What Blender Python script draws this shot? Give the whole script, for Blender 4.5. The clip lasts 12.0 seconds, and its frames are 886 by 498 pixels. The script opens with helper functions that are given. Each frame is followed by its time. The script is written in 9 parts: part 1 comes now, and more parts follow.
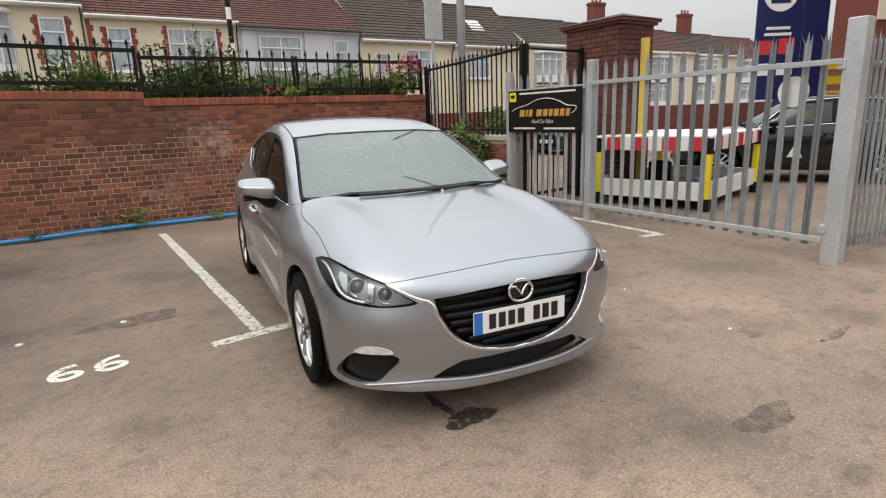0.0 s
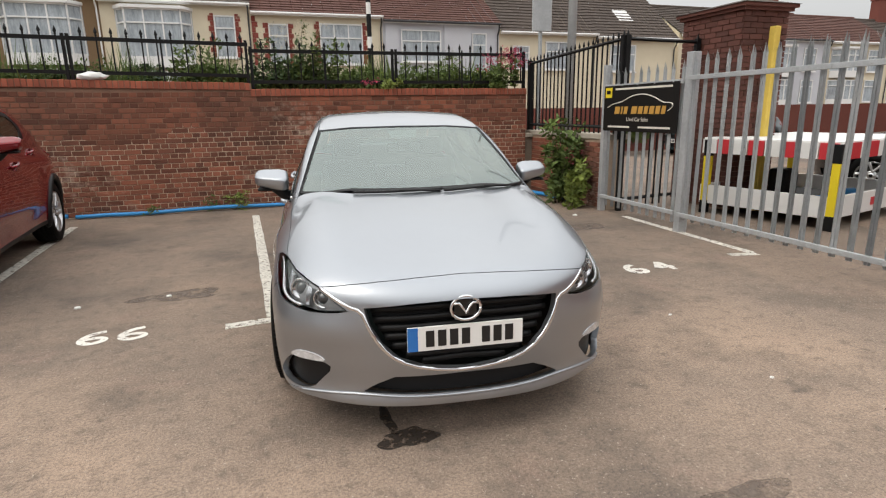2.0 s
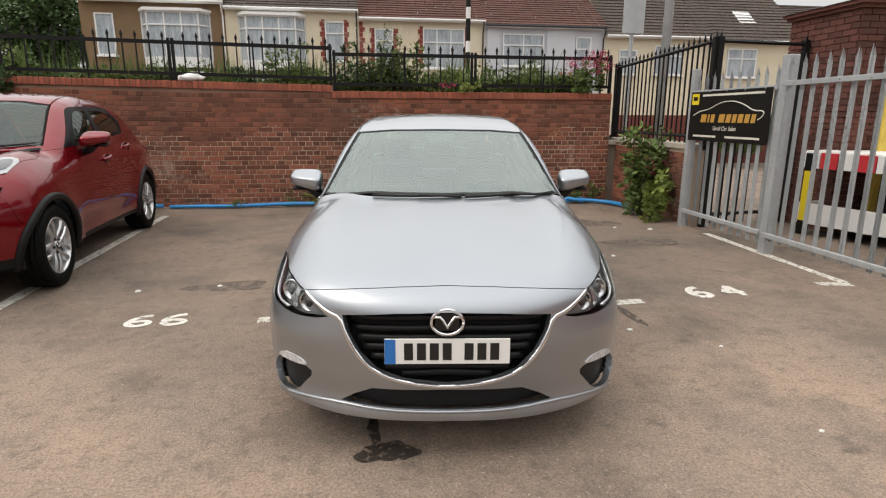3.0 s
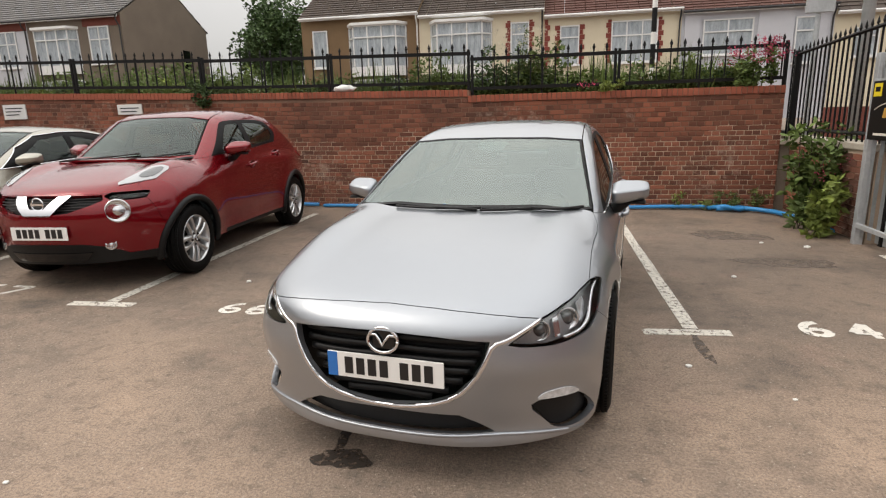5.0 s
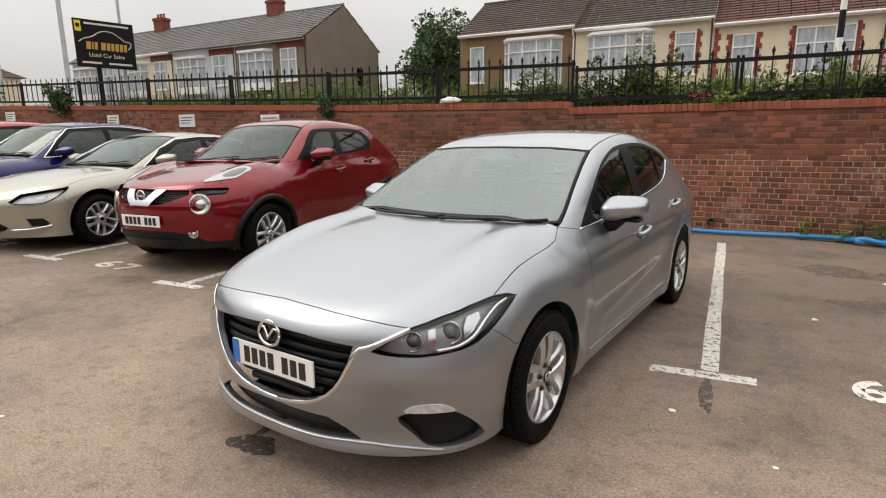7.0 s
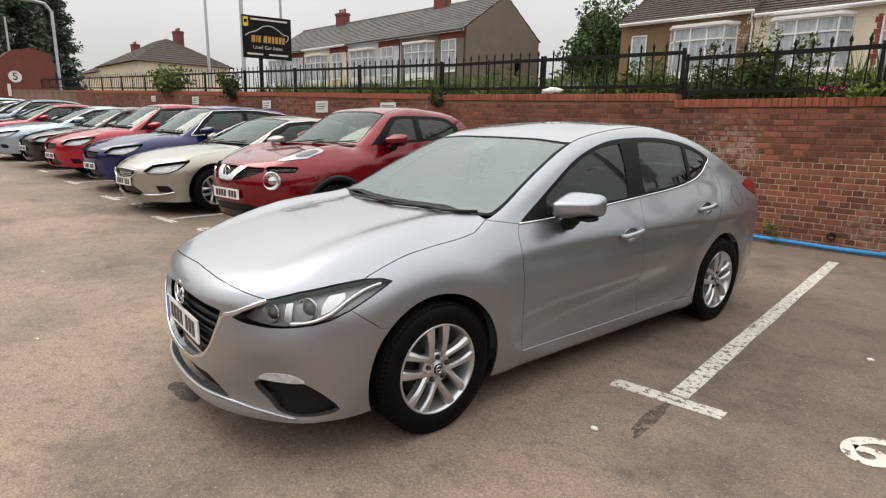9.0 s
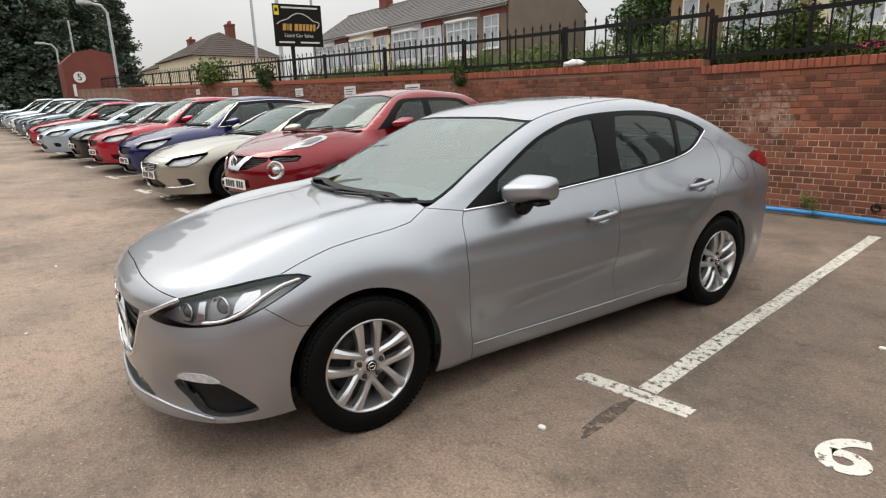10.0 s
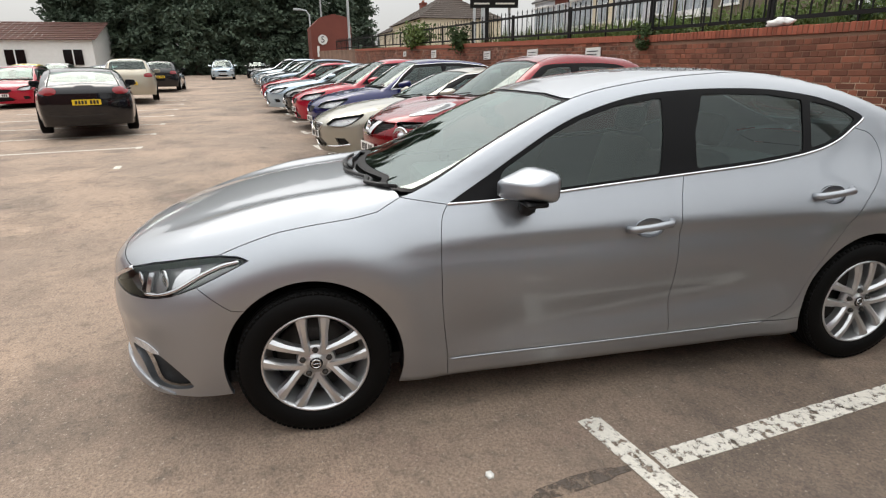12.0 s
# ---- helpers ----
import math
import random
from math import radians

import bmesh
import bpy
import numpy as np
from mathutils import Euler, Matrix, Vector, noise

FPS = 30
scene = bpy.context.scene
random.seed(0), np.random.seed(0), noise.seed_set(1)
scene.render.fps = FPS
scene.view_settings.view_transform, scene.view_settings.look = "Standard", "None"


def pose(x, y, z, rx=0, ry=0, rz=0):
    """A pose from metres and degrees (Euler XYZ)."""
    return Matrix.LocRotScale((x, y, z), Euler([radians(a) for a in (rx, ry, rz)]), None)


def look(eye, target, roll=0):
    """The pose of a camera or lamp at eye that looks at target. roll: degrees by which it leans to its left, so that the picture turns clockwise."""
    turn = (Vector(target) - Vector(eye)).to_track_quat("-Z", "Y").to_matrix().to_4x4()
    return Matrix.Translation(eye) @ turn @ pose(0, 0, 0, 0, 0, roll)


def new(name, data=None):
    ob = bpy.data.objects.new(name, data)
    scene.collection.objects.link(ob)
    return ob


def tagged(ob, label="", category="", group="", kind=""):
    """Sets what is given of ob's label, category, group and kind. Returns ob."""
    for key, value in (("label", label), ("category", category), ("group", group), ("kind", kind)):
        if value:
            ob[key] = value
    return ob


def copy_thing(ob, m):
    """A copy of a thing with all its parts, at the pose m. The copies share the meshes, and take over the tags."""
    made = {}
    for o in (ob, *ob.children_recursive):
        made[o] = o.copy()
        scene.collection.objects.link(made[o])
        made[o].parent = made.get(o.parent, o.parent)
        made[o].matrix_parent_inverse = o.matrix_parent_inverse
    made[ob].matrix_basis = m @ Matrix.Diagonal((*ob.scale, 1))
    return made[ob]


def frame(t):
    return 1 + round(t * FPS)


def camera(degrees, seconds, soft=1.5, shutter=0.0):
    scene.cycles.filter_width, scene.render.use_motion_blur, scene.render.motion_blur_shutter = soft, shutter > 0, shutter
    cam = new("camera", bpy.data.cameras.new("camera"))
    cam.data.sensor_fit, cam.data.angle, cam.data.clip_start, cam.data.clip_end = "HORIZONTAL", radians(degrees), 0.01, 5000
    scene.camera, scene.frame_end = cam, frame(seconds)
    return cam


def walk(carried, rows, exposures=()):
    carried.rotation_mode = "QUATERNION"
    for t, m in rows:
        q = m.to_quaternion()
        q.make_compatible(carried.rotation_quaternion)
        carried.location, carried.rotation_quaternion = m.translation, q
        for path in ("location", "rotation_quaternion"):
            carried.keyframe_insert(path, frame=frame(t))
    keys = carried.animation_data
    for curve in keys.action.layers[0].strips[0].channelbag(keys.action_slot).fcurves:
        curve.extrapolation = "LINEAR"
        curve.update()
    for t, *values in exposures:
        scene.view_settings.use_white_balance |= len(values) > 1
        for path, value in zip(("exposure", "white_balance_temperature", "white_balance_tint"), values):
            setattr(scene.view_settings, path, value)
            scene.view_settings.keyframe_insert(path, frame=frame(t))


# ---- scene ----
cam = camera(76.3, 12.0, 1.2)
PATH = [
    (0, (0.267, 0.232, 1.463), (1.305, 1.877, 0.999), -2.1),
    (0.5, (0.452, 0.237, 1.45), (1.452, 1.905, 0.983), 0.2),
    (1, (0.673, 0.224, 1.467), (1.582, 1.946, 1.006), -0.7),
    (1.5, (0.905, 0.116, 1.463), (1.593, 1.933, 0.992), -0.1),
    (2, (1.142, 0.05, 1.462), (1.747, 1.896, 0.987), -0.9),
    (2.5, (1.382, 0.055, 1.448), (1.889, 1.938, 1.003), 0.5),
    (2.7, (1.477, 0.072, 1.447), (1.884, 1.975, 0.987), 0.7),
    (4.3, (2.329, 0.017, 1.52), (2.149, 1.964, 1.099), -1.0),
    (4.5, (2.423, 0.067, 1.519), (2.145, 2.002, 1.093), -0.2),
    (5, (2.644, 0.159, 1.514), (2.247, 2.066, 1.057), -1.5),
    (5.5, (2.936, 0.224, 1.498), (2.381, 2.089, 1.032), -0.4),
    (6, (3.174, 0.312, 1.47), (2.488, 2.139, 1.033), -1.3),
    (6.5, (3.403, 0.454, 1.454), (2.604, 2.238, 1.031), -0.4),
    (7, (3.668, 0.566, 1.447), (2.748, 2.297, 1.048), -0.6),
    (7.2, (3.797, 0.594, 1.452), (2.829, 2.297, 1.05), -0.7),
    (8.8, (4.513, 1.161, 1.421), (3.228, 2.633, 0.998), 0.4),
    (9, (4.629, 1.244, 1.428), (3.271, 2.647, 0.998), 1.1),
    (9.5, (4.845, 1.466, 1.461), (3.417, 2.79, 1.007), -1.3),
    (10, (4.905, 1.755, 1.438), (3.425, 3.006, 0.942), -1.7),
    (10.5, (4.95, 2.017, 1.45), (3.389, 3.153, 0.929), -2.6),
    (11, (5.063, 2.303, 1.463), (3.418, 3.305, 0.923), -2.4),
    (11.5, (5.106, 2.544, 1.472), (3.384, 3.396, 0.914), -2.1),
    (12, (5.065, 2.819, 1.459), (3.259, 3.438, 0.86), -0.8),
]
walk(cam, [(t, look(eye, target, roll)) for t, eye, target, roll in PATH], exposures=((0.0, 0.27, 6750, 10), (6.0, 0.26, 7080, 12), (8.5, 0.29, 6950, 11), (12.0, 0.39, 6780, 10)))


# overcast daylight: a bright grey sky and a very soft sun
world = bpy.data.worlds.new("overcast_sky")
scene.world = world
world.use_nodes = True
wn, wl = world.node_tree.nodes, world.node_tree.links
wn.clear()
SUN_ELEV, SUN_TURN = radians(50), radians(255)
w_sky = wn.new("ShaderNodeTexSky")
w_sky.sky_type, w_sky.sun_disc = "NISHITA", False
w_sky.sun_elevation, w_sky.sun_rotation = SUN_ELEV, SUN_TURN
w_sky.air_density, w_sky.dust_density = 1.0, 3.0
w_co = wn.new("ShaderNodeTexCoord")
w_sep = wn.new("ShaderNodeSeparateXYZ")
w_noise = wn.new("ShaderNodeTexNoise")
w_noise.inputs["Scale"].default_value, w_noise.inputs["Detail"].default_value = 2.2, 5
w_cloud = wn.new("ShaderNodeValToRGB")
w_cloud.color_ramp.elements[0].position, w_cloud.color_ramp.elements[1].position = 0.3, 0.72
w_cloud.color_ramp.elements[0].color, w_cloud.color_ramp.elements[1].color = (7.3, 7.65, 8.05, 1), (9.1, 9.3, 9.5, 1)
w_map = wn.new("ShaderNodeMapRange")
w_map.inputs["From Min"].default_value, w_map.inputs["From Max"].default_value = -0.05, 0.9
w_map.inputs["To Min"].default_value, w_map.inputs["To Max"].default_value = 0.375, 2.05
w_mul = wn.new("ShaderNodeVectorMath")
w_mul.operation = "MULTIPLY"
w_mix = wn.new("ShaderNodeMix")
w_mix.data_type = "RGBA"
w_mix.inputs["Factor"].default_value = 0.92
w_bg = wn.new("ShaderNodeBackground")
w_bg.inputs["Strength"].default_value = 0.1
w_out = wn.new("ShaderNodeOutputWorld")
wl.new(w_co.outputs["Generated"], w_sep.inputs[0])
wl.new(w_co.outputs["Generated"], w_noise.inputs["Vector"])
wl.new(w_noise.outputs["Fac"], w_cloud.inputs["Fac"])
wl.new(w_sep.outputs["Z"], w_map.inputs["Value"])
wl.new(w_cloud.outputs["Color"], w_mul.inputs[0])
wl.new(w_map.outputs["Result"], w_mul.inputs[1])
wl.new(w_sky.outputs["Color"], w_mix.inputs["A"])
wl.new(w_mul.outputs["Vector"], w_mix.inputs["B"])
wl.new(w_mix.outputs["Result"], w_bg.inputs["Color"])
wl.new(w_bg.outputs["Background"], w_out.inputs["Surface"])

sun = new("sun", bpy.data.lights.new("sun", "SUN"))
sun.data.energy, sun.data.angle, sun.data.color = 0.85, radians(35), (1.0, 0.96, 0.9)
sun.matrix_world = look((0, 0, 30), (math.sin(SUN_TURN) * -30 / math.tan(SUN_ELEV), math.cos(SUN_TURN) * -30 / math.tan(SUN_ELEV), 0))



# ---- materials ----
def surface(name, base, rough=0.6, metal=0.0, grain=(60.0, 0.1), stain=(3.0, 0.15), bump=0.0, second=None, vary=0.0,
            coat=0.0, spread=0.0, stretch=(1, 1, 1), ior=1.5, bump_scale=None):
    """A node material: base colour with fine grain and larger stains, both towards `second` (a darker tone when none is given);
    vary: how much each object differs; spread: how much each loose piece of a mesh differs."""
    m = bpy.data.materials.new(name)
    m.use_nodes = True
    nt = m.node_tree
    n, l = nt.nodes, nt.links
    b = n["Principled BSDF"]
    b.inputs["Roughness"].default_value = rough
    b.inputs["Metallic"].default_value = metal
    b.inputs["IOR"].default_value = ior
    if coat:
        b.inputs["Coat Weight"].default_value = coat
        b.inputs["Coat Roughness"].default_value = 0.03
    second = second or tuple(c * 0.45 for c in base)
    co = n.new("ShaderNodeTexCoord")
    mp = n.new("ShaderNodeMapping")
    mp.inputs["Scale"].default_value = stretch
    l.new(co.outputs["Object"], mp.inputs["Vector"])
    last = None
    for scale, amount in (stain, grain):
        if not amount:
            continue
        t = n.new("ShaderNodeTexNoise")
        t.inputs["Scale"].default_value, t.inputs["Detail"].default_value, t.inputs["Roughness"].default_value = scale, 6, 0.6
        l.new(mp.outputs["Vector"], t.inputs["Vector"])
        r = n.new("ShaderNodeMapRange")
        r.inputs["From Min"].default_value, r.inputs["From Max"].default_value = 0.35, 0.7
        r.inputs["To Max"].default_value = amount
        l.new(t.outputs["Fac"], r.inputs["Value"])
        x = n.new("ShaderNodeMix")
        x.data_type = "RGBA"
        x.inputs["A"].default_value, x.inputs["B"].default_value = (*base, 1), (*second, 1)
        if last:
            l.new(last, x.inputs["A"])
        l.new(r.outputs["Result"], x.inputs["Factor"])
        last = x.outputs["Result"]
    if not last:
        rgb = n.new("ShaderNodeRGB")
        rgb.outputs[0].default_value = (*base, 1)
        last = rgb.outputs[0]
    for amount, node, socket in ((vary, "ShaderNodeObjectInfo", "Random"), (spread, "ShaderNodeNewGeometry", "Random Per Island")):
        if amount:
            o = n.new(node)
            r = n.new("ShaderNodeMapRange")
            r.inputs["To Min"].default_value, r.inputs["To Max"].default_value = 1 - amount, 1 + amount
            l.new(o.outputs[socket], r.inputs["Value"])
            h = n.new("ShaderNodeHueSaturation")
            l.new(r.outputs["Result"], h.inputs["Value"])
            l.new(last, h.inputs["Color"])
            last = h.outputs["Color"]
    l.new(last, b.inputs["Base Color"])
    if bump:
        t = n.new("ShaderNodeTexNoise")
        t.inputs["Scale"].default_value, t.inputs["Detail"].default_value = bump_scale or grain[0], 4
        l.new(mp.outputs["Vector"], t.inputs["Vector"])
        k = n.new("ShaderNodeBump")
        k.inputs["Strength"].default_value, k.inputs["Distance"].default_value = min(1.0, bump * 100), 0.01
        l.new(t.outputs["Fac"], k.inputs["Height"])
        l.new(k.outputs["Normal"], b.inputs["Normal"])
    return m


def clear_glass(name, tint, ior=1.5, rough=0.0):
    """A thin pane: tinted see-through with a mirror sheen by Fresnel."""
    m = bpy.data.materials.new(name)
    m.use_nodes = True
    n, l = m.node_tree.nodes, m.node_tree.links
    n.clear()
    out, mix = n.new("ShaderNodeOutputMaterial"), n.new("ShaderNodeMixShader")
    tr, gl, fr = n.new("ShaderNodeBsdfTransparent"), n.new("ShaderNodeBsdfGlossy"), n.new("ShaderNodeLayerWeight")
    fr.inputs["Blend"].default_value = 0.5
    f0 = ((ior - 1) / (ior + 1)) ** 2
    power, scale = n.new("ShaderNodeMath"), n.new("ShaderNodeMath")
    power.operation, scale.operation = "POWER", "MULTIPLY_ADD"
    power.inputs[1].default_value, scale.inputs[1].default_value, scale.inputs[2].default_value = 5.0, 1 - f0, f0
    tr.inputs["Color"].default_value = (*tint, 1)
    gl.inputs["Roughness"].default_value = rough
    gl.inputs["Color"].default_value = (0.90, 1.0, 0.965, 1)
    l.new(fr.outputs["Facing"], power.inputs[0])
    l.new(power.outputs[0], scale.inputs[0])
    l.new(scale.outputs[0], mix.inputs[0])
    l.new(tr.outputs[0], mix.inputs[1])
    l.new(gl.outputs[0], mix.inputs[2])
    l.new(mix.outputs[0], out.inputs["Surface"])
    return m


def asphalt_material():
    """Old brownish tarmac: speckled stones, pale sandy wear, dark oil stains."""
    m = bpy.data.materials.new("worn_tarmac")
    m.use_nodes = True
    n, l = m.node_tree.nodes, m.node_tree.links
    b = n["Principled BSDF"]
    b.inputs["Roughness"].default_value = 0.85
    co = n.new("ShaderNodeTexCoord")

    def tex(scale, detail, lo, hi, top, rough=0.6):
        t, r = n.new("ShaderNodeTexNoise"), n.new("ShaderNodeMapRange")
        t.inputs["Scale"].default_value, t.inputs["Detail"].default_value, t.inputs["Roughness"].default_value = scale, detail, rough
        r.inputs["From Min"].default_value, r.inputs["From Max"].default_value, r.inputs["To Max"].default_value = lo, hi, top
        l.new(co.outputs["Object"], t.inputs["Vector"])
        l.new(t.outputs["Fac"], r.inputs["Value"])
        return r.outputs["Result"], t.outputs["Fac"]

    def over(a, colour, fac):
        x = n.new("ShaderNodeMix")
        x.data_type = "RGBA"
        if isinstance(a, tuple):
            x.inputs["A"].default_value = (*a, 1)
        else:
            l.new(a, x.inputs["A"])
        x.inputs["B"].default_value = (*colour, 1)
        l.new(fac, x.inputs["Factor"])
        return x.outputs["Result"]

    c = over((0.305, 0.228, 0.174), (0.45, 0.323, 0.235), tex(0.55, 5, 0.42, 0.66, 0.95)[0])
    c = over(c, (0.125, 0.098, 0.078), tex(0.9, 7, 0.49, 0.70, 0.85, 0.62)[0])
    c = over(c, (0.36, 0.245, 0.19), tex(1.7, 6, 0.58, 0.70, 0.6)[0])
    c = over(c, (0.075, 0.063, 0.055), tex(3.1, 5, 0.62, 0.74, 0.6)[0])
    c = over(c, (0.10, 0.08, 0.066), tex(11, 6, 0.50, 0.72, 0.6, 0.7)[0])
    c = over(c, (0.40, 0.32, 0.25), tex(17, 6, 0.58, 0.74, 0.45, 0.7)[0])
    fine, raw = tex(70, 4, 0.42, 0.70, 0.75, 0.85)
    c = over(c, (0.045, 0.037, 0.032), fine)
    c = over(c, (0.58, 0.49, 0.40), tex(48, 3, 0.60, 0.72, 0.8, 0.8)[0])
    # the tarmac is darker in the bays than in the sandy driving lane
    sep, wob, r, h = n.new("ShaderNodeSeparateXYZ"), n.new("ShaderNodeMath"), n.new("ShaderNodeMapRange"), n.new("ShaderNodeHueSaturation")
    wob.operation = "MULTIPLY_ADD"
    wob.inputs[1].default_value = 3.0
    l.new(co.outputs["Object"], sep.inputs[0])
    l.new(tex(0.8, 4, 0, 1, 1)[1], wob.inputs[0])
    l.new(sep.outputs["Y"], wob.inputs[2])
    r.inputs["From Min"].default_value, r.inputs["From Max"].default_value, r.inputs["To Min"].default_value, r.inputs["To Max"].default_value = 3.4, 6.6, 1.07, 0.72
    l.new(wob.outputs[0], r.inputs["Value"])
    l.new(r.outputs["Result"], h.inputs["Value"])
    l.new(c, h.inputs["Color"])
    l.new(h.outputs["Color"], b.inputs["Base Color"])
    k = n.new("ShaderNodeBump")
    k.inputs["Strength"].default_value, k.inputs["Distance"].default_value = 0.8, 0.010
    l.new(raw, k.inputs["Height"])
    l.new(k.outputs["Normal"], b.inputs["Normal"])
    return m


def patchy(m, scale=16.0, lo=0.40, hi=0.58):
    """Lets the ground show through a stain in ragged patches."""
    n, l = m.node_tree.nodes, m.node_tree.links
    b, out = n["Principled BSDF"], n["Material Output"]
    co, t, r, tr, mix = n.new("ShaderNodeTexCoord"), n.new("ShaderNodeTexNoise"), n.new("ShaderNodeMapRange"), n.new("ShaderNodeBsdfTransparent"), n.new("ShaderNodeMixShader")
    t.inputs["Scale"].default_value, t.inputs["Detail"].default_value, t.inputs["Roughness"].default_value = scale, 8, 0.7
    r.inputs["From Min"].default_value, r.inputs["From Max"].default_value = lo, hi
    l.new(co.outputs["Object"], t.inputs["Vector"])
    l.new(t.outputs["Fac"], r.inputs["Value"])
    l.new(r.outputs["Result"], mix.inputs[0])
    l.new(tr.outputs[0], mix.inputs[1])
    l.new(b.outputs[0], mix.inputs[2])
    l.new(mix.outputs[0], out.inputs["Surface"])
    return m


TARMAC = asphalt_material()
BAY_PAINT = patchy(surface("bay_paint", (0.74, 0.70, 0.62), 0.75, grain=(90, 0.3), stain=(4, 0.3), bump=0.002), 26, 0.445, 0.485)
DIGIT_PAINT = patchy(surface("digit_paint", (0.74, 0.70, 0.63), 0.75, grain=(90, 0.3), stain=(4, 0.3), bump=0.002), 24, 0.38, 0.43)
OIL = patchy(surface("oil_stain", (0.045, 0.034, 0.027), 0.55, grain=(40, 0.3), stain=(9, 0.5)), 22, 0.36, 0.52)
def bloomed(m):
    """Pale lime bloom in ragged patches over brickwork."""
    n, l = m.node_tree.nodes, m.node_tree.links
    b = n["Principled BSDF"]
    src = b.inputs["Base Color"].links[0].from_socket
    co, big, fine, mul, r, x = n.new("ShaderNodeNewGeometry"), n.new("ShaderNodeTexNoise"), n.new("ShaderNodeTexNoise"), n.new("ShaderNodeMath"), n.new("ShaderNodeMapRange"), n.new("ShaderNodeMix")
    big.inputs["Scale"].default_value, big.inputs["Detail"].default_value = 0.75, 3
    fine.inputs["Scale"].default_value, fine.inputs["Detail"].default_value, fine.inputs["Roughness"].default_value = 9.0, 8, 0.75
    mul.operation = "MULTIPLY"
    r.inputs["From Min"].default_value, r.inputs["From Max"].default_value, r.inputs["To Max"].default_value = 0.31, 0.44, 0.75
    x.data_type = "RGBA"
    x.inputs["B"].default_value = (0.46, 0.34, 0.27, 1)
    for t in (big, fine):
        l.new(co.outputs["Position"], t.inputs["Vector"])
    l.new(big.outputs["Fac"], mul.inputs[0])
    l.new(fine.outputs["Fac"], mul.inputs[1])
    l.new(mul.outputs[0], r.inputs["Value"])
    l.new(r.outputs["Result"], x.inputs["Factor"])
    l.new(src, x.inputs["A"])
    l.new(x.outputs["Result"], b.inputs["Base Color"])
    return m


BRICK = surface("old_red_brick", (0.262, 0.083, 0.045), 0.9, grain=(140, 0.4), stain=(0.9, 0.9), bump=0.004, vary=0.45, second=(0.112, 0.048, 0.031))
BRICK_STUFF = surface("old_red_brick_joined", (0.262, 0.083, 0.045), 0.9, grain=(140, 0.4), stain=(0.9, 0.9), bump=0.004, spread=0.45, second=(0.112, 0.048, 0.031))
bloomed(BRICK)
bloomed(BRICK_STUFF)
COPING = surface("red_coping_brick", (0.34, 0.088, 0.047), 0.85, grain=(120, 0.3), stain=(2, 0.3), bump=0.003, vary=0.22, second=(0.15, 0.06, 0.04))
MORTAR = surface("lime_mortar", (0.62, 0.50, 0.38), 0.95, grain=(90, 0.3), stain=(1.1, 0.5), bump=0.004, second=(0.32, 0.22, 0.16))
SOOTY_MORTAR = surface("sooty_mortar", (0.30, 0.175, 0.118), 0.95, grain=(90, 0.3), stain=(1.1, 0.6), bump=0.004, second=(0.06, 0.035, 0.028))
DARK_END = surface("stained_render", (0.21, 0.175, 0.135), 0.95, grain=(60, 0.35), stain=(3, 0.6), bump=0.004, second=(0.09, 0.07, 0.05))
STONE_END = surface("pale_stone_coping", (0.42, 0.37, 0.30), 0.9, grain=(60, 0.3), stain=(4, 0.4), bump=0.003)
BLACK_IRON = surface("black_painted_iron", (0.006, 0.006, 0.0065), 0.55, grain=(80, 0.2), stain=(5, 0.2), second=(0.014, 0.013, 0.012), ior=1.3)
GALV = surface("galvanised_steel", (0.52, 0.54, 0.55), 0.5, 0.45, grain=(35, 0.35), stain=(5, 0.4), bump=0.001, second=(0.28, 0.30, 0.31), vary=0.06)
BLUE_PIPE = surface("blue_pipe_plastic", (0.025, 0.25, 0.58), 0.4, grain=(40, 0.1), stain=(3, 0.25), second=(0.05, 0.16, 0.28))
PLASTIC_BLACK = surface("black_plastic", (0.006, 0.006, 0.0065), 0.45, grain=(200, 0.1), stain=(6, 0.1), bump=0.0008, ior=1.35)
WINDOW_TRIM = surface("black_window_trim", (0.004, 0.004, 0.0045), 0.42, grain=(200, 0.05), stain=(6, 0.1), ior=1.22)
GLOSS_BLACK = surface("gloss_black_trim", (0.004, 0.004, 0.0045), 0.10, grain=(200, 0.05), stain=(6, 0.1))
RUBBER = surface("tyre_rubber", (0.004, 0.004, 0.004), 0.6, grain=(120, 0.2), stain=(9, 0.2), bump=0.001, second=(0.007, 0.0065, 0.006), ior=1.18)
RUBBER_SOFT = surface("dark_interior", (0.009, 0.009, 0.010), 0.8, grain=(120, 0.2), stain=(9, 0.2))
SEAT_CLOTH = surface("dark_seat_cloth", (0.045, 0.045, 0.048), 0.9, grain=(300, 0.3), stain=(9, 0.2))
CABIN = surface("grey_cabin_trim", (0.055, 0.056, 0.058), 0.8, grain=(120, 0.2), stain=(9, 0.2))
CHROME = surface("chrome", (0.75, 0.76, 0.78), 0.08, 1.0, grain=(80, 0.05), stain=(5, 0.05))
ALLOY = surface("silver_alloy", (0.60, 0.61, 0.62), 0.28, 0.85, grain=(90, 0.1), stain=(8, 0.12), second=(0.4, 0.4, 0.4))
DISC = surface("brake_disc", (0.06, 0.056, 0.052), 0.5, 0.6, grain=(60, 0.2), stain=(8, 0.3))
PLATE_WHITE = surface("plate_white", (0.80, 0.80, 0.78), 0.35, grain=(60, 0.03), stain=(8, 0.05))
PLATE_YELLOW = surface("plate_yellow", (0.75, 0.50, 0.02), 0.35, grain=(60, 0.03), stain=(8, 0.05))
PLATE_INK = surface("plate_ink", (0.01, 0.01, 0.011), 0.4, grain=(60, 0.03), stain=(8, 0.05))
